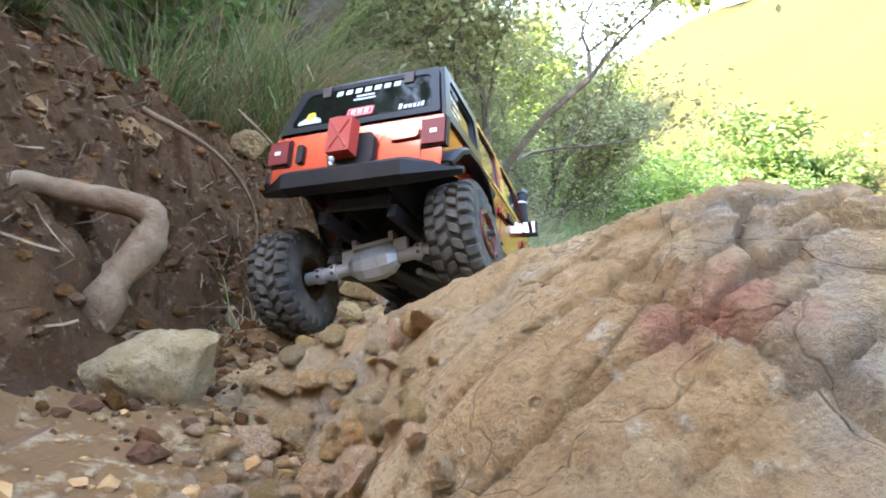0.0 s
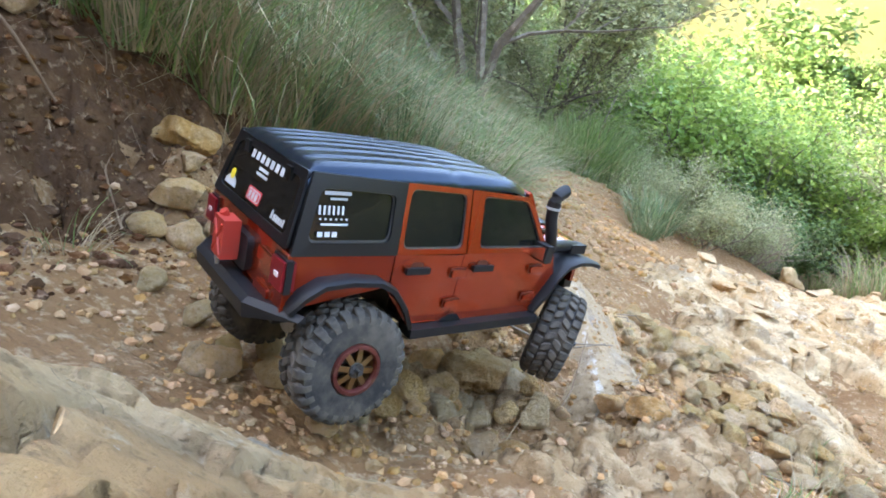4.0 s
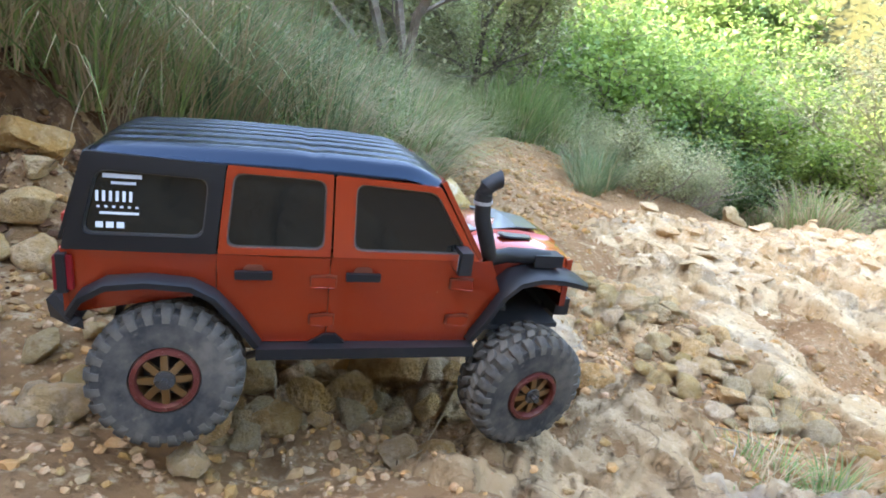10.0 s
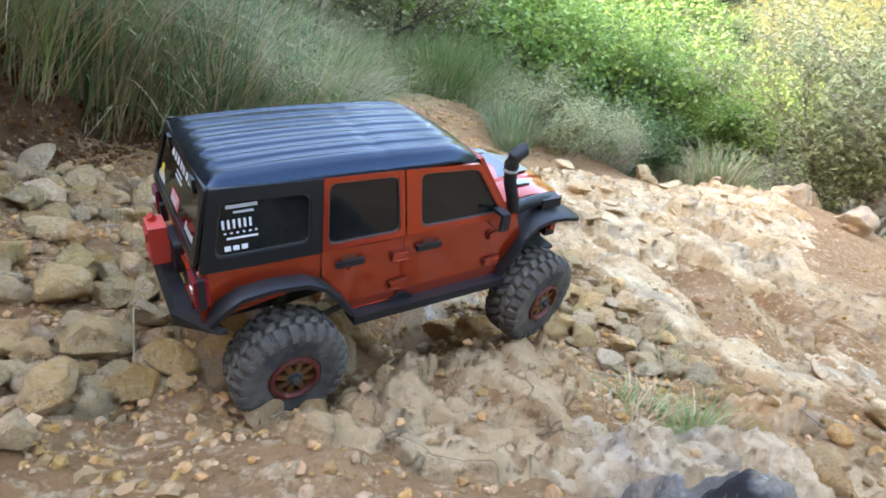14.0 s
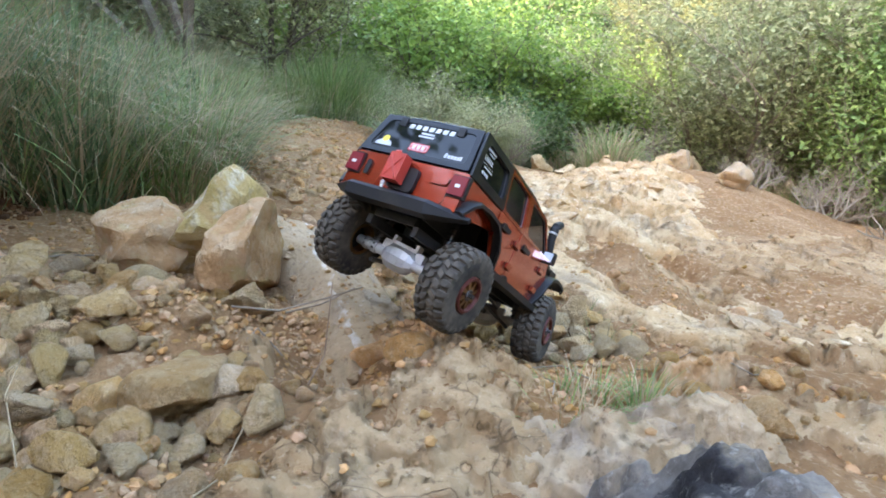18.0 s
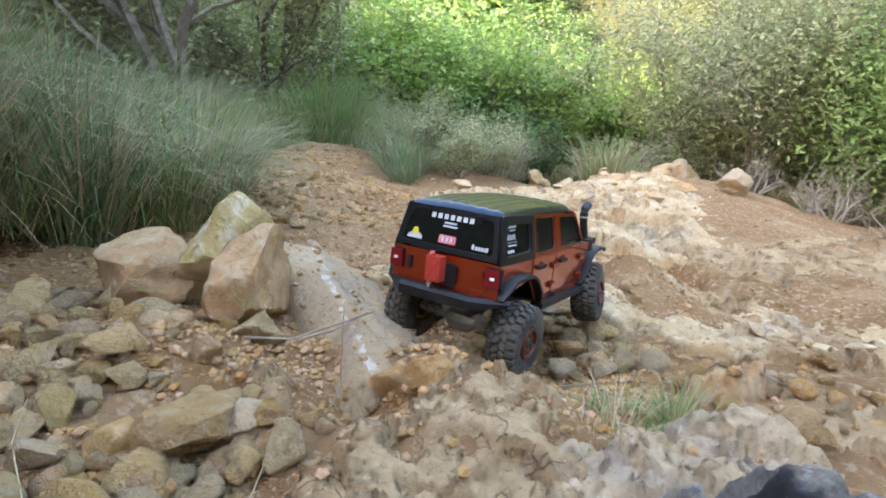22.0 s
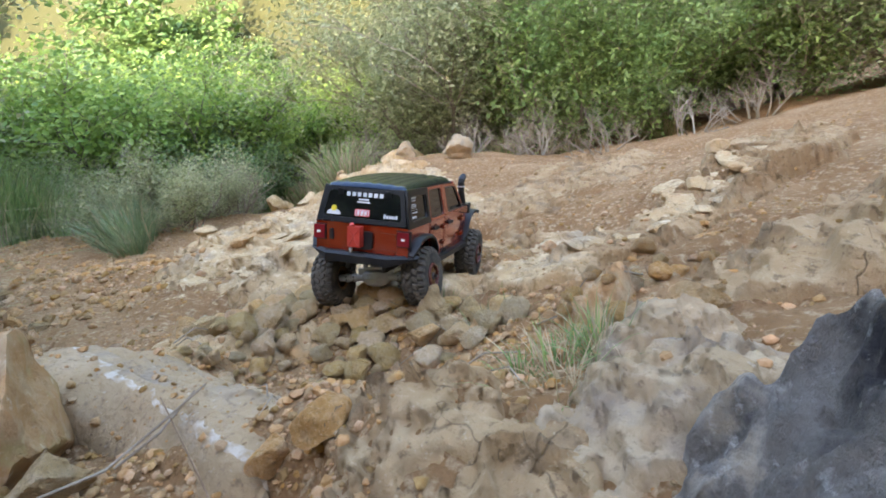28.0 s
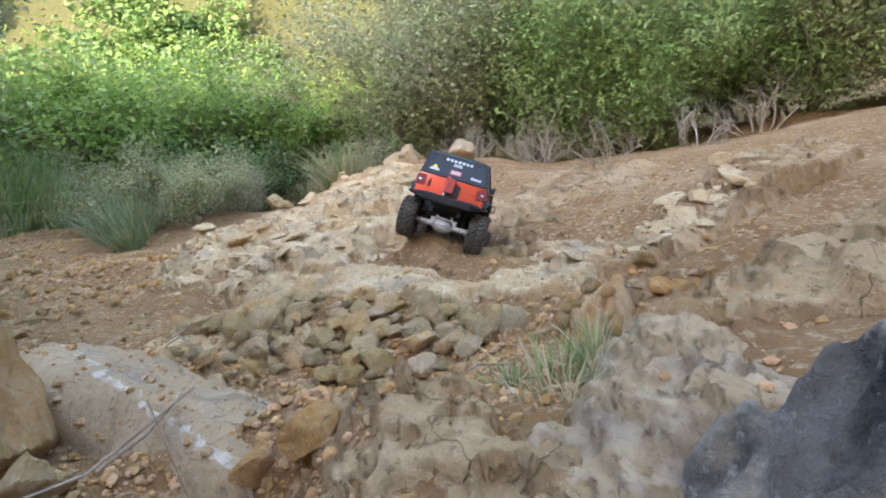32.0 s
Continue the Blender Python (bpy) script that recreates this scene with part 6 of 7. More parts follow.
# fine root fibres and chips on the bank
n = 1500
fx, fy = rng.uniform(-0.85, -0.36, n), rng.uniform(-0.3, 1.5, n)
d = bank_foot(fy) - fx
keep = (d > -0.03) & (d < 0.34)
fx, fy = fx[keep], fy[keep]
n = len(fx)
long, a = rng.uniform(0.012, 0.055, n), rng.uniform(0, 6.283, n)
ahead = np.stack([np.cos(a), np.sin(a), rng.normal(0, 0.6, n)], -1)
mid = np.stack([fx, fy, surface(fx, fy) + 0.004], -1)
bend = rng.normal(0, 0.25, (n, 3))
wide = np.stack([-np.sin(a), np.cos(a), rng.normal(0, 0.5, n)], -1) * rng.uniform(0.0004, 0.0013, n)[:, None]
rings = [mid + ahead * (t * long)[:, None] + bend * (long * t * t)[:, None] for t in (-0.5, -0.17, 0.17, 0.5)]
co = np.stack([p for r in rings for p in (r - wide, r + wide)], 1).reshape(-1, 3)
quads = (np.array([(0, 1, 3, 2), (2, 3, 5, 4), (4, 5, 7, 6)])[None] + 8 * np.arange(n)[:, None, None]).reshape(-1, 4)
me = bpy.data.meshes.new("root_fibres")
me.from_pydata(co.tolist(), [], quads.tolist())
me.materials.append(ROOT)
tagged(new("root_fibres", me), "fine dry root fibres and straw on the earth bank", "roots", kind="stuff")

# ---- plants ----
def blades(n, spread, height, droop, width, seed, segs=5, low=0.45, up=0.35, toward=None):
    """Grass blades as one list of verts and faces: arched strips that grow from a round tuft; toward: the bearing to which they all bend."""
    rng = np.random.default_rng(seed)
    a, r = rng.uniform(0, 6.283, n), spread * np.sqrt(rng.random(n))
    root_at = np.stack([r * np.cos(a), r * np.sin(a), np.zeros(n)], -1)
    way = a + rng.normal(0, 0.6, n) if toward is None else toward + rng.normal(0, 0.5, n)
    long = height * rng.uniform(low, 1.0, n)
    out = np.clip(np.abs(rng.normal(up, 0.28, n)), 0, 0.9) * (0.4 + 0.8 * r / spread)
    side = np.stack([-np.sin(way), np.cos(way), np.zeros(n)], -1)
    ahead = np.stack([np.cos(way), np.sin(way), np.zeros(n)], -1)
    sag = np.clip(droop * rng.uniform(0.3, 1.3, n), 0, 1.25)
    co = []
    for k in range(segs + 1):
        t = k / segs
        p = root_at + ahead * (long * (0.8 * out * t + 0.42 * sag * t * t))[:, None]
        p[:, 2] += long * (t * (1 - 0.3 * out) - 0.42 * sag * t * t * t) - 0.02
        w = width * rng.uniform(0.6, 1.2, n) * (1 - t ** 1.6) * 0.5 + width * 0.04
        co += [p - side * w[:, None], p + side * w[:, None]]
    co = np.stack(co, 1).reshape(-1, 3)
    m = 2 * (segs + 1)
    quads = np.array([(2 * k, 2 * k + 1, 2 * k + 3, 2 * k + 2) for k in range(segs)])
    faces = (quads[None] + m * np.arange(n)[:, None, None]).reshape(-1, 4)
    return co, faces


def mesh_part(name, co, faces, mat, parent, label="", smooth_shade=True):
    me = bpy.data.meshes.new(name)
    me.from_pydata(co.tolist(), [], faces.tolist())
    if smooth_shade:
        me.shade_smooth()
    me.materials.append(mat)
    ob = new(name, me)
    ob.parent = parent
    return tagged(ob, label)


def grass_clump(label, green, dry, spread, height, droop, width, mat, seed, name="grass_clump", group="grass clumps", **bend):
    base = new(name)
    mesh_part("green_growth", *blades(green, spread, height, droop, width, seed, **bend), mat, base)
    if dry:
        mesh_part("dry_growth", *blades(dry, spread, height * 1.05, droop * 1.3, width * 0.8, seed + 1, **bend), STRAW, base, "straw-coloured dry blades")
    return tagged(base, label, "grass", group)


def put(ob, x, y, turn=0, size=1.0, lean=(0, 0), sink=0.0):
    ob.matrix_world = pose(x, y, surface_at(x, y) - sink, *lean, turn) @ Matrix.Scale(size, 4)
    return ob


def again(ob, x, y, turn=0, size=1.0, lean=(0, 0), sink=0.0):
    return copy_thing(ob, pose(x, y, surface_at(x, y) - sink, *lean, turn) @ Matrix.Scale(size, 4))


def limbs(seed, height, spread, trunk, forks, depth, rise=0.6, wander=0.25):
    """Branch paths with radii, and the places where leaves grow."""
    rng = random.Random(seed)
    paths, tips = [], []

    def grow(p, d, long, r, level):
        pts, radii = [p], [r]
        steps = 4
        for k in range(steps):
            d = (d + Vector((rng.gauss(0, wander), rng.gauss(0, wander), rng.gauss(0.05, wander * 0.6)))).normalized()
            p = p + d * long / steps
            pts.append(p)
            radii.append(r * (1 - 0.45 * (k + 1) / steps))
            if level >= depth - 1:
                tips.append(p)
        paths.append((pts, radii))
        if level < depth:
            for _ in range(forks + rng.randint(-1, 1)):
                start = pts[rng.randint(1, steps)]
                side = Vector((rng.gauss(0, spread), rng.gauss(0, spread), rng.gauss(rise, 0.35)))
                grow(start, (d * 0.6 + side).normalized(), long * rng.uniform(0.5, 0.8), radii[-1] * 0.8, level + 1)

    return paths, tips, grow, rng


def leaf_sheet(tips, per, size, seed, reach, long=1.6, flat=0.0):
    """Small pointed leaves round the twig ends."""
    rng = np.random.default_rng(seed)
    c = np.repeat(np.array([tuple(t) for t in tips]), per, 0)
    n = len(c)
    c = c + rng.normal(0, reach, (n, 3))
    face = np.array([0.0, 0.0, 1.0]) + rng.normal(0, 0.55, (n, 3))
    face /= np.linalg.norm(face, axis=1)[:, None]
    u = np.cross(face, rng.normal(0, 1, (n, 3)))
    u /= np.linalg.norm(u, axis=1)[:, None]
    w = np.cross(face, u)
    s = size * rng.uniform(0.6, 1.3, n)[:, None]
    fold = np.cross(u, w) * s * 0.18
    co = np.stack([c - u * s * long / 2, c - w * s / 2 + fold, c + u * s * long / 2, c + w * s / 2 + fold], 1).reshape(-1, 3)
    i = 4 * np.arange(n)[:, None]
    return co, np.concatenate([i + [0, 1, 2], i + [0, 2, 3]], 1).reshape(-1, 3)


def bush(label, height, width, mat, leaf, seed, stems=6, per=9, bark=BARK, name="bush", group="", reach=0.5, depth=2, forks=4, dead=False, wander=0.25, thick=0.02, long=1.6):
    base = new(name)
    paths, tips, grow, rng = limbs(seed, height, 0.7, thick, forks, depth, 0.45, wander)
    for k in range(stems):
        a = 6.283 * k / stems + rng.uniform(-0.4, 0.4)
        lean = rng.uniform(0.2, 1.0) * width / height / 1.3
        grow(Vector((0.06 * width * math.cos(a), 0.06 * width * math.sin(a), -0.05)), Vector((lean * math.cos(a), lean * math.sin(a), 1)).normalized(), height * rng.uniform(0.4, 0.62), thick * rng.uniform(0.6, 1.1), 0)
    bm = bmesh.new()
    for pts, radii in paths:
        tube(bm, pts, 0.01, 5 if radii[0] > 0.6 * thick else 3, radii)
    part("branchwork", bm, bark, base, smooth=60)
    if not dead:
        mesh_part("foliage", *leaf_sheet(tips, per, leaf, seed, reach * height * 0.085, long), mat, base)
    return tagged(base, label, "bush" if name != "tree" else "tree", group)


# long grass on the uphill side
clump_a = put(grass_clump("tall teal-green grass clump with dry straw blades", 400, 170, 0.14, 0.60, 0.65, 0.0075, GRASS_BLUE, 1), -0.22, 1.85, 0)
clump_b = put(grass_clump("tall green grass clump with many straw blades", 360, 230, 0.15, 0.58, 0.85, 0.007, GRASS, 3), 0.02, 2.25, 0)
for k, (x, y, s) in enumerate([(-0.48, 1.75, 1.1), (-0.05, 1.98, 0.8), (0.05, 2.55, 0.95), (0.10, 2.9, 1.0), (0.02, 2.9, 1.2), (0.14, 3.4, 0.9), (0.0, 3.7, 1.2), (0.15, 4.2, 1.0), (-0.05, 4.6, 1.3), (0.2, 5.0, 1.1), (0.0, 5.6, 1.4),
                               (-0.7, 2.2, 1.3), (-0.4, 2.6, 1.3), (-0.8, 3.0, 1.4), (-0.3, 3.4, 1.4), (-0.9, 3.8, 1.4), (-0.3, 4.2, 1.4), (-0.2, 5.0, 1.5), (0.25, 6.1, 1.2), (0.3, 6.9, 1.4), (-0.1, 6.4, 1.6), (0.7, 8.2, 1.3), (0.3, 7.8, 1.5),
                               (-1.0, 1.5, 1.0), (-1.3, 1.9, 1.3), (-1.2, 0.9, 0.9), (-1.5, 1.3, 1.2), (-1.1, 0.45, 0.8), (-1.6, 0.7, 1.2), (-2.0, 1.6, 1.4), (-1.9, 2.6, 1.5), (-1.4, 2.9, 1.5)]):
    again(clump_a if k % 3 != 1 else clump_b, x, y, 47 * k, s)
droop_a = put(grass_clump("long drooping straw grass hanging over the bank", 150, 170, 0.10, 0.66, 1.15, 0.0045, GRASS, 5, "drooping_grass", "grass over the bank"), -0.56, 1.28, 0)
for k, (x, y, s) in enumerate([(-0.62, 1.05, 0.9), (-0.55, 1.58, 0.8), (-0.68, 1.45, 1.0), (-0.80, 1.2, 1.1), (-0.82, 0.85, 0.62), (-1.0, 0.62, 0.6)]):
    again(droop_a, x, y, 61 * k, s)
tall = put(grass_clump("tall bright green grass clump beside the lower trail", 520, 60, 0.20, 0.80, 0.5, 0.009, GRASS, 7, "tall_grass", "grass by the lower trail"), 1.02, 5.35)
for k, (x, y, s) in enumerate([(0.72, 5.15, 0.8), (1.32, 5.6, 0.9), (0.45, 5.0, 0.75), (1.15, 6.0, 1.2), (0.7, 6.3, 1.2), (1.7, 6.2, 1.0)]):
    again(tall, x, y, 80 * k + 40, s)
teal = put(grass_clump("teal-green grass clump at the foot of a shrub", 300, 50, 0.2, 0.55, 0.6, 0.008, GRASS_BLUE, 9, "teal_grass", "grass by the lower trail"), 1.36, 4.05, 0, 0.8)
again(teal, 1.50, 4.30, 70, 0.75)
again(teal, 1.25, 3.75, 140, 0.5)
yellow = put(grass_clump("yellowish dry grass clump below the bushes", 160, 260, 0.24, 0.62, 0.7, 0.009, GRASS, 11, "dry_grass", "dry grass below the bushes"), 3.0, 3.98, 0, 0.85)
for k, (x, y, s) in enumerate([(3.2, 4.3, 0.8), (4.1, 6.2, 1.0), (4.4, 5.6, 1.0), (4.8, 5.0, 1.1), (4.9, 4.1, 0.9), (4.3, 4.9, 0.8), (5.2, 3.2, 0.9), (4.7, 3.6, 0.7), (5.3, 2.3, 0.8), (3.9, 7.0, 1.0), (4.5, 8.0, 1.1), (5.2, 9.2, 1.2), (6.0, 10.2, 1.1), (5.2, 6.4, 1.3), (5.6, 7.4, 1.3)]):
    again(yellow, x, y, 53 * k, s)
tuft = put(grass_clump("small green grass tuft among grey rocks", 60, 46, 0.026, 0.088, 0.75, 0.0022, GRASS, 13, "grass_tuft", "grass tufts between rocks"), 0.515, 0.60)
again(tuft, 0.56, 0.57, 90, 0.9)
again(tuft, 0.48, 0.62, 200, 0.7)
again(tuft, 0.60, 0.63, 300, 0.55)
straw_tuft = put(grass_clump("dry straw tuft with a few green blades", 14, 60, 0.03, 0.10, 1.1, 0.0016, GRASS, 15, "straw_tuft", "straw on the rocks"), 0.44, 0.545)
again(straw_tuft, 0.72, 0.84, 60, 1.1)
again(straw_tuft, 0.78, 1.0, 130, 0.8)
again(straw_tuft, -0.45, 0.62, 30, 1.2)
again(straw_tuft, -0.44, 0.35, 100, 1.1)

arch = put(grass_clump("long arching straw and green blades bending over the bank", 60, 90, 0.12, 0.80, 1.1, 0.0036, GRASS, 17, "arching_grass", "grass arching over the bank", toward=-0.35, up=0.55, low=0.6, segs=9), -0.50, 1.40)
for k, (x, y, s, turn) in enumerate([(-0.62, 1.15, 0.9, -8), (-0.36, 1.62, 1.0, 10), (-0.24, 1.86, 1.0, -5), (-0.74, 1.35, 1.1, 5), (-0.10, 2.15, 0.9, 15), (-0.42, 1.95, 1.1, -12), (-0.70, 0.95, 0.7, 0), (0.04, 2.55, 0.9, 0)]):
    again(arch, x, y, turn, s)

# bushes
dry = put(bush("dry grey-green shrub with bare twigs", 0.95, 1.5, LEAF_OLIVE, 0.016, 20, 8, 15, TWIG, "dry_shrub", "shrubs by the lower trail", 0.6, 2, 5, thick=0.010), 1.90, 4.45, 0, 0.78)
for k, (x, y, s) in enumerate([(2.30, 4.75, 0.72), (1.62, 4.75, 0.75), (2.6, 5.2, 0.8), (1.7, 6.6, 1.3), (2.3, 6.4, 1.2), (0.9, 7.0, 1.5), (2.9, 6.9, 1.2), (0.35, 6.6, 1.4)]):
    again(dry, x, y, 90 * k + 20, s)
dead = put(bush("bare grey dead shrub of thin tangled twigs", 1.0, 1.4, None, 0, 23, 9, 0, TWIG, "dead_shrub", "", dead=True, forks=5, wander=0.35, thick=0.008), 2.35, 4.55, 0, 0.62)
again(dead, 1.55, 5.6, 60, 0.9)
again(dead, 1.75, 5.2, 120, 0.8)
again(dead, 2.6, 4.75, 200, 0.55)
again(dead, 4.4, 3.9, 80, 0.9)
again(dead, 4.3, 3.0, 160, 0.8)
again(dead, 5.7, 5.7, 20, 1.9)
again(dead, 6.3, 5.3, 140, 2.1)
green = put(bush("broad bright green leafy bush", 2.7, 2.8, LEAF_BRIGHT, 0.058, 30, 8, 14, BARK, "green_bush", "green bushes", 0.75, 2, 6, thick=0.04), 6.8, 12.6)
for k, (x, y, s) in enumerate([(7.0, 9.4, 0.72), (8.0, 8.6, 0.8), (8.3, 11.8, 0.95), (9.3, 10.6, 0.8), (10.4, 8.6, 0.9), (7.6, 13.6, 0.9)]):
    again(green, x, y, 67 * k + 20, s)
for k, (x, y, s) in enumerate([(4.05, 7.4, 0.72), (4.3, 8.6, 0.8), (2.2, 8.6, 0.9), (1.2, 8.4, 0.8), (3.2, 9.0, 0.9)]):
    again(green, x, y, 59 * k + 110, s)
dark = put(bush("dark green dense bush", 2.0, 2.2, LEAF_DARK, 0.056, 33, 7, 14, BARK, "dark_bush", "dark bushes", 0.75, 2, 6, thick=0.035), 5.2, 12.6)
for k, (x, y, s) in enumerate([(6.6, 11.7, 0.6), (3.9, 13.2, 1.1), (2.4, 12.2, 0.9), (0.9, 11.6, 1.0), (-0.4, 10.2, 1.1), (4.0, 11.3, 0.75), (2.9, 10.8, 0.7), (5.4, 10.4, 0.55), (4.2, 14.8, 2.0), (1.6, 15.0, 1.7), (5.4, 15.2, 1.9), (3.0, 15.2, 1.6), (3.3, 9.7, 0.62), (4.3, 9.7, 0.7), (3.75, 6.6, 0.5), (3.4, 6.2, 0.36), (3.3, 7.6, 0.6), (2.8, 10.4, 1.25), (4.6, 11.2, 1.25), (3.2, 13.2, 1.7), (2.2, 13.8, 1.6), (7.2, 15.2, 1.0), (8.6, 16.8, 1.1), (7.0, 17.6, 1.1), (9.9, 15.4, 0.9), (8.2, 20.0, 1.0), (9.6, 18.4, 1.0)]):
    again(dark, x, y, 71 * k + 35, s)
olive = put(bush("olive-green bush with thin upright twigs", 2.3, 2.0, LEAF_OLIVE, 0.020, 36, 9, 26, TWIG, "olive_bush", "olive bushes along the slope", 0.75, 2, 6, thick=0.022, long=2.8), 5.0, 4.6)
fine_green = put(bush("dense mid-green bush with small leaves", 2.2, 2.2, LEAF, 0.020, 42, 9, 26, TWIG, "green_bush", "olive bushes along the slope", 0.75, 2, 6, thick=0.022, long=2.8), 7.0, 3.2)
fine_dark = put(bush("mid-green bush with small pointed leaves", 2.1, 2.1, LEAF, 0.020, 44, 9, 26, TWIG, "dark_bush", "olive bushes along the slope", 0.75, 2, 6, thick=0.022, long=2.8), 6.9, 5.5)
for k, (x, y, s) in enumerate([(6.9, 5.0, 1.15), (5.6, 3.6, 1.0), (6.4, 4.6, 1.2), (5.5, 2.4, 0.85), (6.3, 2.9, 1.05), (6.6, 1.6, 0.95), (6.2, 0.6, 0.85), (7.4, 2.2, 1.2), (7.6, 3.8, 1.3), (7.2, 0.0, 1.1), (6.4, -0.9, 0.9), (7.8, -1.2, 1.2), (8.6, 6.4, 1.2),
                               (1.5, 7.5, 0.55), (0.1, 7.4, 0.7), (2.5, 7.6, 0.6), (-0.6, 6.4, 0.7), (1.5, 10.0, 1.0), (0.9, 9.2, 0.9), (-2.3, 2.2, 0.8), (-2.8, 3.6, 1.0), (-2.0, 4.6, 1.0), (-1.4, 5.6, 1.0), (-2.6, 1.0, 0.8), (-1.2, 7.4, 1.2)]):
    again((olive, fine_green, olive, fine_dark)[k % 4], x, y, 83 * k + 15, s)
thicket = put(bush("pale dead branches lying in the thicket", 1.1, 2.4, None, 0, 39, 9, 0, PALE_TWIG, "dead_branches", "dead branches below the bushes", dead=True, forks=3, wander=0.3, thick=0.016), 4.95, 4.35, 0, 1.0)
for k, (x, y, s) in enumerate([(4.7, 3.3, 0.7), (4.1, 2.9, 0.55), (4.0, 2.3, 0.5), (4.2, 1.7, 0.5), (3.9, 3.4, 0.45), (5.2, 5.3, 1.3), (4.9, 2.5, 0.6), (5.6, 6.2, 1.5), (5.4, 1.6, 0.7)]):
    again(thicket, x, y, 97 * k, s)

# trees
tree = bush("sparse dark-barked tree with small olive leaves", 2.9, 2.6, LEAF_OLIVE, 0.036, 50, 3, 12, BARK, "tree", "", 0.5, 3, 4, wander=0.22, thick=0.065)
put(tree, 0.02, 4.6, 30, 0.95)
again(tree, 0.70, 6.4, 200, 0.9)
pale_tree = bush("pale bare tree on the far slope", 4.2, 2.6, None, 0, 52, 3, 0, PALE_TWIG, "tree", "", dead=True, depth=3, forks=4, thick=0.035)
put(pale_tree, 1.30, 7.4, 0, 0.60)
near_tree = bush("old grey-barked shrub tree above the bank", 1.9, 1.8, LEAF_DARK, 0.04, 54, 2, 6, BARK, "tree", "", 0.5, 3, 3, wander=0.2, thick=0.085)
put(near_tree, -1.0, 1.45, 40, 1.0)

# far slope
far_a = bush("sunlit yellow-green shrub on the far slope", 3.0, 3.6, LEAF_BRIGHT, 0.14, 60, 6, 12, BARK, "far_shrub", "shrubs on the far slope", 0.9, 2, 4, thick=0.05)
far_b = bush("dark green shrub on the far slope", 3.4, 3.2, LEAF_DARK, 0.14, 62, 6, 12, BARK, "far_shrub", "shrubs on the far slope", 0.9, 2, 4, thick=0.05)
rng2 = random.Random(77)
put(far_a, 14, 14)
put(far_b, 9, 18)
count = 0
while count < 46:
    a, r = radians(rng2.uniform(-25, 100)), rng2.uniform(16, 55)
    x, y = r * math.sin(a), r * math.cos(a)
    if 0.8 * x + 0.6 * y < 10.5 and y < 14 or x < -6 or 27 < math.degrees(a) < 46 and r < 22:
        continue
    again(far_a if count % 3 else far_b, x, y, rng2.uniform(0, 360), rng2.uniform(0.6, 1.2) * (1 + r / 60))
    count += 1
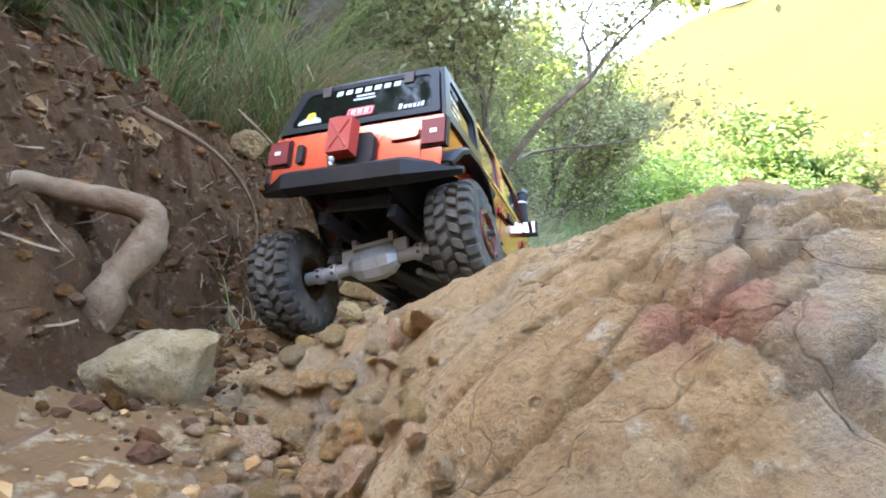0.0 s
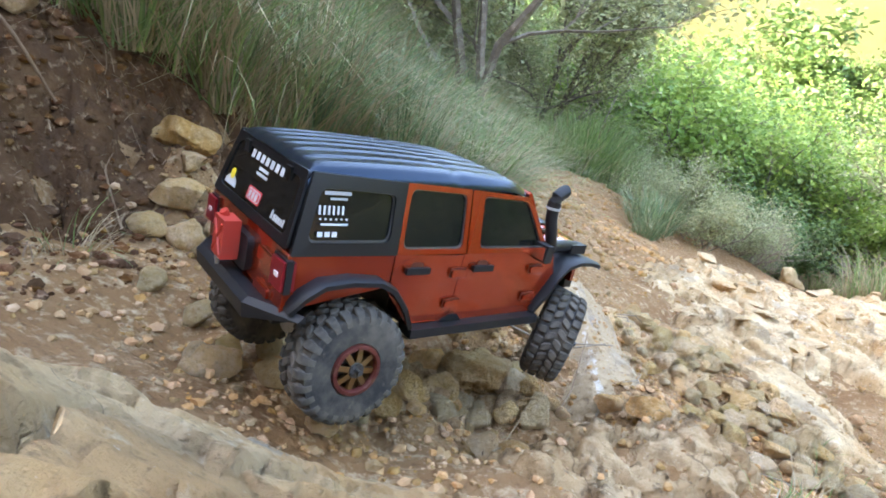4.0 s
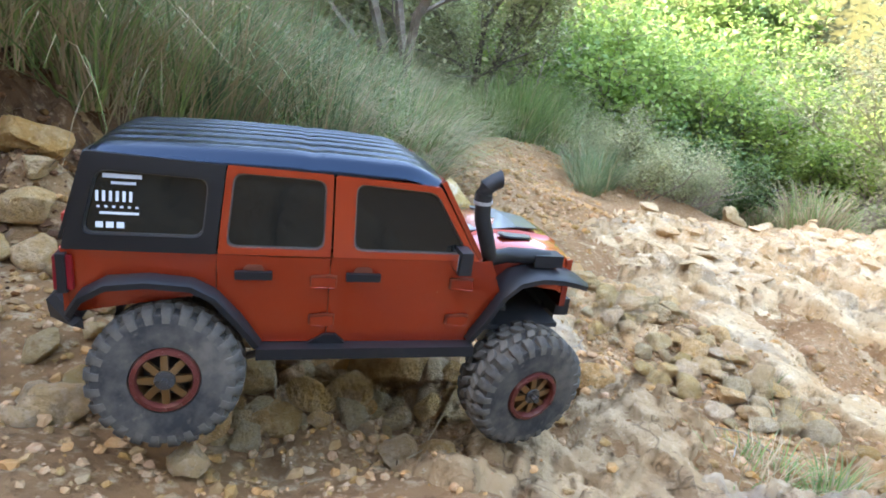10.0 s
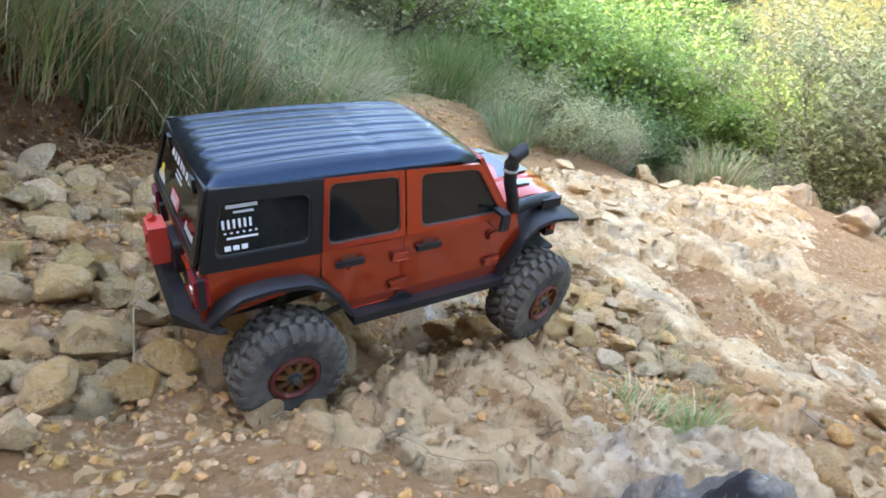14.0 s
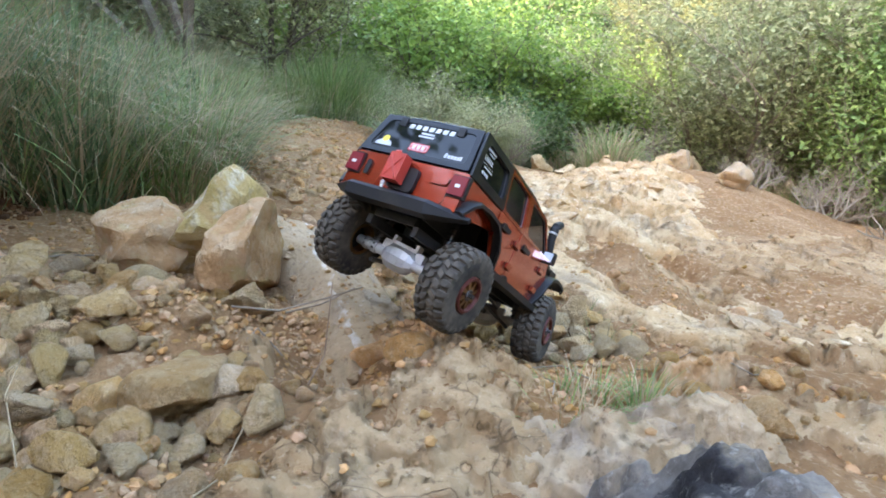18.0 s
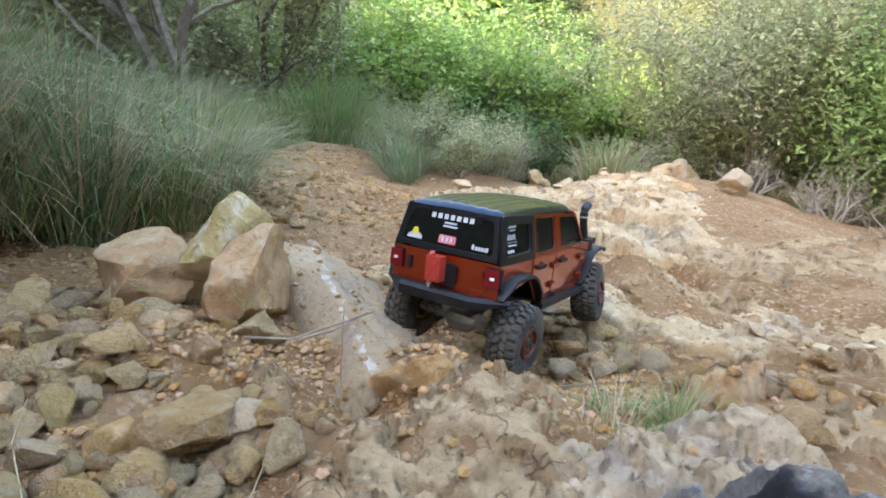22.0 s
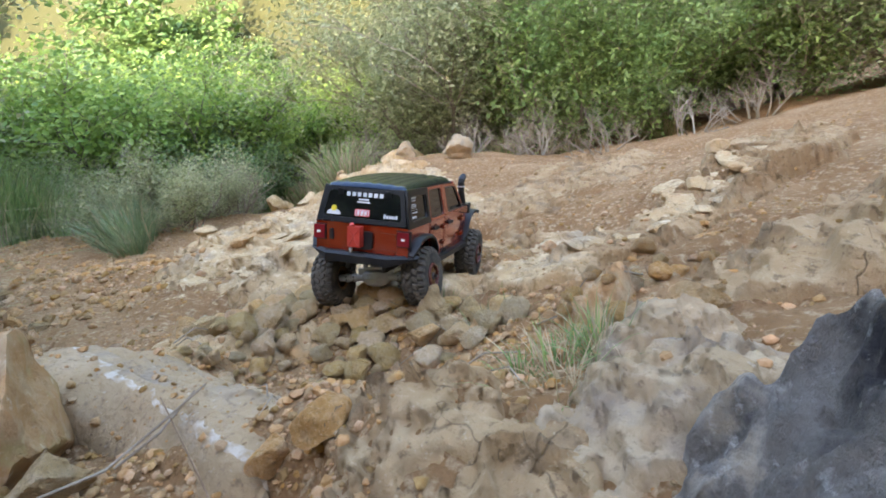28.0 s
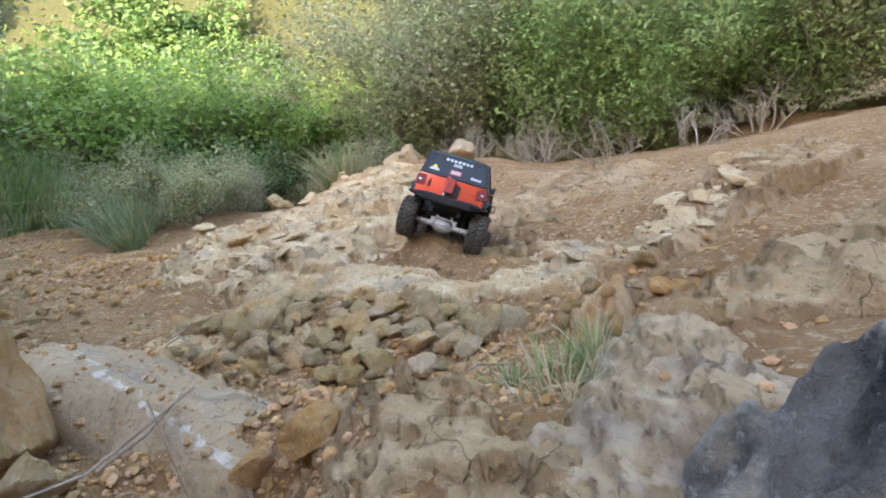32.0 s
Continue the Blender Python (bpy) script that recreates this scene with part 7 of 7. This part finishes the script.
CAR_ROWS = [
    (0.0, pose(-0.2554, 0.4239, 0.1977, -12.38, 25.27, 65.82)),
    (0.5, pose(-0.2500, 0.4763, 0.1800, -5.92, 20.38, 68.59)),
    (1.0, pose(-0.1791, 0.5455, 0.1417, -8.70, 7.93, 58.57)),
    (1.5, pose(-0.1391, 0.6068, 0.1315, -1.96, 5.75, 50.78)),
    (2.0, pose(-0.1087, 0.6373, 0.1113, 4.74, 5.01, 47.70)),
    (2.5, pose(-0.0369, 0.6257, 0.1034, 5.33, 3.26, 44.97)),
    (3.0, pose(-0.0169, 0.6455, 0.1021, 5.56, 1.94, 41.06)),
    (3.5, pose(-0.0114, 0.6304, 0.1033, 3.42, 2.18, 41.35)),
    (5.5, pose(-0.0806, 0.5240, 0.1186, -8.17, 10.10, 24.37)),
    (6.0, pose(-0.0935, 0.5117, 0.0998, -8.97, 9.83, 11.14)),
    (6.5, pose(-0.0839, 0.5349, 0.0819, -9.69, 7.39, 6.58)),
    (7.0, pose(-0.0718, 0.5409, 0.0823, -9.41, 4.79, 0.62)),
    (7.5, pose(-0.0589, 0.5558, 0.0689, -10.22, 0.79, -3.29)),
    (8.0, pose(-0.0603, 0.5532, 0.0735, -9.59, 1.91, -2.22)),
    (8.5, pose(-0.0598, 0.5579, 0.0778, -5.77, 2.20, 0.18)),
    (9.0, pose(-0.0343, 0.5744, 0.0906, -5.37, 2.30, 2.46)),
    (9.5, pose(-0.0032, 0.5702, 0.0901, -3.95, 3.50, 9.02)),
    (10.0, pose(0.0292, 0.5838, 0.0942, -1.91, 3.32, 11.56)),
    (10.5, pose(0.0576, 0.6188, 0.0735, 2.88, 1.97, 13.08)),
    (11.0, pose(0.0724, 0.6313, 0.0682, 6.71, 0.58, 15.83)),
    (11.5, pose(0.0796, 0.6352, 0.0773, 4.80, 2.91, 18.06)),
    (12.0, pose(0.1037, 0.6478, 0.0770, 2.88, 2.55, 19.88)),
    (12.5, pose(0.1496, 0.6669, 0.0738, 5.32, -1.37, 20.33)),
    (13.0, pose(0.1672, 0.6675, 0.0677, 9.15, -2.88, 21.73)),
    (13.5, pose(0.1824, 0.6804, 0.0624, 7.39, -3.98, 21.72)),
    (14.0, pose(0.1969, 0.6921, 0.0586, 6.57, -3.30, 22.75)),
    (14.5, pose(0.2114, 0.6888, 0.0658, 4.42, 1.35, 25.80)),
    (16.5, pose(0.3382, 0.7748, -0.0074, 1.83, 28.11, 30.43)),
    (17.0, pose(0.3658, 0.8090, -0.0285, 8.17, 35.72, 33.36)),
    (17.5, pose(0.3957, 0.8310, -0.0302, 5.49, 39.55, 35.12)),
    (18.0, pose(0.4267, 0.8612, -0.0408, 2.85, 39.70, 34.93)),
    (18.5, pose(0.4501, 0.8730, -0.0429, 0.17, 37.60, 33.54)),
    (19.0, pose(0.4717, 0.8988, -0.0532, -0.66, 34.80, 33.15)),
    (19.5, pose(0.4941, 0.9147, -0.0569, 0.93, 28.47, 33.68)),
    (20.0, pose(0.5137, 0.9340, -0.0702, 1.85, 21.59, 31.61)),
    (20.5, pose(0.5223, 0.9405, -0.0741, 0.37, 18.35, 31.98)),
    (21.0, pose(0.5415, 0.9607, -0.0901, -0.36, 15.55, 32.85)),
    (21.5, pose(0.5563, 0.9660, -0.0954, -0.74, 13.37, 32.69)),
    (22.0, pose(0.5593, 0.9744, -0.1012, 0.90, 11.78, 33.79)),
    (22.5, pose(0.5675, 0.9759, -0.1041, 1.23, 9.90, 33.72)),
    (23.0, pose(0.5779, 0.9840, -0.1065, 5.14, 5.31, 33.53)),
    (23.5, pose(0.6051, 1.0056, -0.1197, 9.71, -1.45, 32.73)),
    (24.0, pose(0.6248, 1.0161, -0.1287, 8.85, -3.39, 29.98)),
    (24.5, pose(0.6426, 1.0206, -0.1339, 6.27, -5.31, 26.45)),
    (25.0, pose(0.6633, 1.0465, -0.1430, 5.57, -6.43, 24.34)),
    (25.5, pose(0.6988, 1.0900, -0.1610, 5.24, -4.67, 23.10)),
    (26.0, pose(0.7287, 1.1113, -0.1674, 5.44, -1.13, 22.53)),
    (26.5, pose(0.7738, 1.1266, -0.1775, 11.08, 9.31, 23.11)),
    (28.5, pose(0.9309, 1.1923, -0.1936, 11.43, 15.15, 19.89)),
    (29.0, pose(1.0102, 1.2277, -0.1950, 12.02, 8.02, 17.76)),
    (29.5, pose(1.0549, 1.2520, -0.2360, 4.93, 10.19, 19.87)),
    (30.0, pose(1.0790, 1.2610, -0.2582, 5.49, 8.17, 21.30)),
    (30.5, pose(1.1413, 1.3016, -0.2794, -0.99, 9.15, 18.92)),
    (31.0, pose(1.1839, 1.3281, -0.2869, 5.38, 13.90, 21.36)),
    (31.5, pose(1.2271, 1.3921, -0.3119, 18.48, 24.04, 34.38)),
    (32.0, pose(1.2676, 1.4037, -0.3070, 28.31, 28.64, 40.05)),
]
# seconds, degrees that the front wheels are steered to the left
STEER_ROWS = [(0.0, 0.0), (3.0, 0.0), (3.5, 28.0), (5.5, 34.0), (6.0, 34.0), (7.0, 4.0), (9.0, 4.0), (10.0, 11.0), (11.0, 9.0), (12.0, 9.0), (13.0, 11.0), (14.0, 12.0), (16.5, 8.0), (19.0, 6.0), (23.0, 10.0), (26.0, 6.7), (29.0, 3.3), (32.0, 0.0)]
# seconds, height of the right hub on the rear and on the front axle; each axle swings about its middle
AXLE_ROWS = [
    (0.0, 0.0260, 0.0130), (1.0, 0.0220, 0.0130), (2.0, 0.0160, 0.0140), (3.0, 0.0150, 0.0140), (5.5, 0.0260, 0.0100), (6.0, 0.0275, 0.0090), (7.0, 0.0190, 0.0080),
    (10.0, 0.0255, 0.0065), (11.5, 0.0170, 0.0070), (13.0, 0.0082, 0.0080), (14.0, 0.0073, 0.0075), (16.5, 0.0060, 0.0150), (18.0, -0.0010, 0.0225), (20.0, 0.0010, 0.0240),
    (22.0, 0.0040, 0.0255), (25.0, 0.0205, 0.0255), (26.5, 0.0220, 0.0160), (29.0, 0.0240, 0.0080), (32.0, 0.0110, 0.0120),
]


def motions():
    walk(truck, CAR_ROWS)
    # the wheels roll by the way driven along the truck's own axis, in steps under 90 degrees
    fine, roll = [], 0.0
    for (t0, m0), (t1, m1) in zip(CAR_ROWS, CAR_ROWS[1:]):
        ahead = (m0.to_3x3() @ Vector((1, 0, 0)) + m1.to_3x3() @ Vector((1, 0, 0))) / 2
        more = math.degrees((m1.translation - m0.translation).dot(ahead) / WHEEL_R)
        steps = max(1, math.ceil(abs(more) / 55))
        fine += [(t0 + (t1 - t0) * k / steps, roll + more * k / steps) for k in range(steps)]
        roll += more
    fine.append((CAR_ROWS[-1][0], roll))
    mid = {-1: REAR_MID, 1: FRONT_MID}

    def swing(t, end):
        """The pose of an axle on its springs; end: -1 rear, 1 front."""
        high = np.interp(t, [r[0] for r in AXLE_ROWS], [r[1 if end < 0 else 2] for r in AXLE_ROWS])
        a = math.degrees(math.asin((mid[end] - high) / 0.0915))
        return pose(0, 0, mid[end], a) @ pose(0, 0, -axle_z[end])

    axle_z = {-1: HUB_Z, 1: HUB_Z + NOSE_LIFT}
    for end in (-1, 1):
        walk(axles[end], [(r[0], swing(r[0], end)) for r in AXLE_ROWS])
    for wheel, (x, y, z) in zip(wheels, WHEEL_SPOTS):
        turned = pose(0, 0, 0, 0, 0, 180) if y > 0 else Matrix()
        end = -1 if x < 0 else 1
        rows = []
        for t, roll in fine:
            steer = np.interp(t, [r[0] for r in STEER_ROWS], [r[1] for r in STEER_ROWS])
            # the locked front wheels lean over with the steering
            lean = np.interp(t, [0, 2.5, 3.0, 3.5, 5.5, 6.0, 6.5, 7.0, 8.0], [0, 0, 2, 5, 12, 12, 4, 1, 0])
            extra = np.interp(t, [2.5, 3.0, 3.5, 5.5, 6.0, 7.0], [0, 14, 6, 10, 10, 0])
            hub = pose(x, y, z, 0, 0, steer + extra) @ pose(0, 0, 0, lean) if x > 0 else pose(x, y, z)
            rows.append((t, swing(t, end) @ hub @ pose(0, 0, 0, 0, roll) @ turned))
        walk(wheel, rows)


motions()
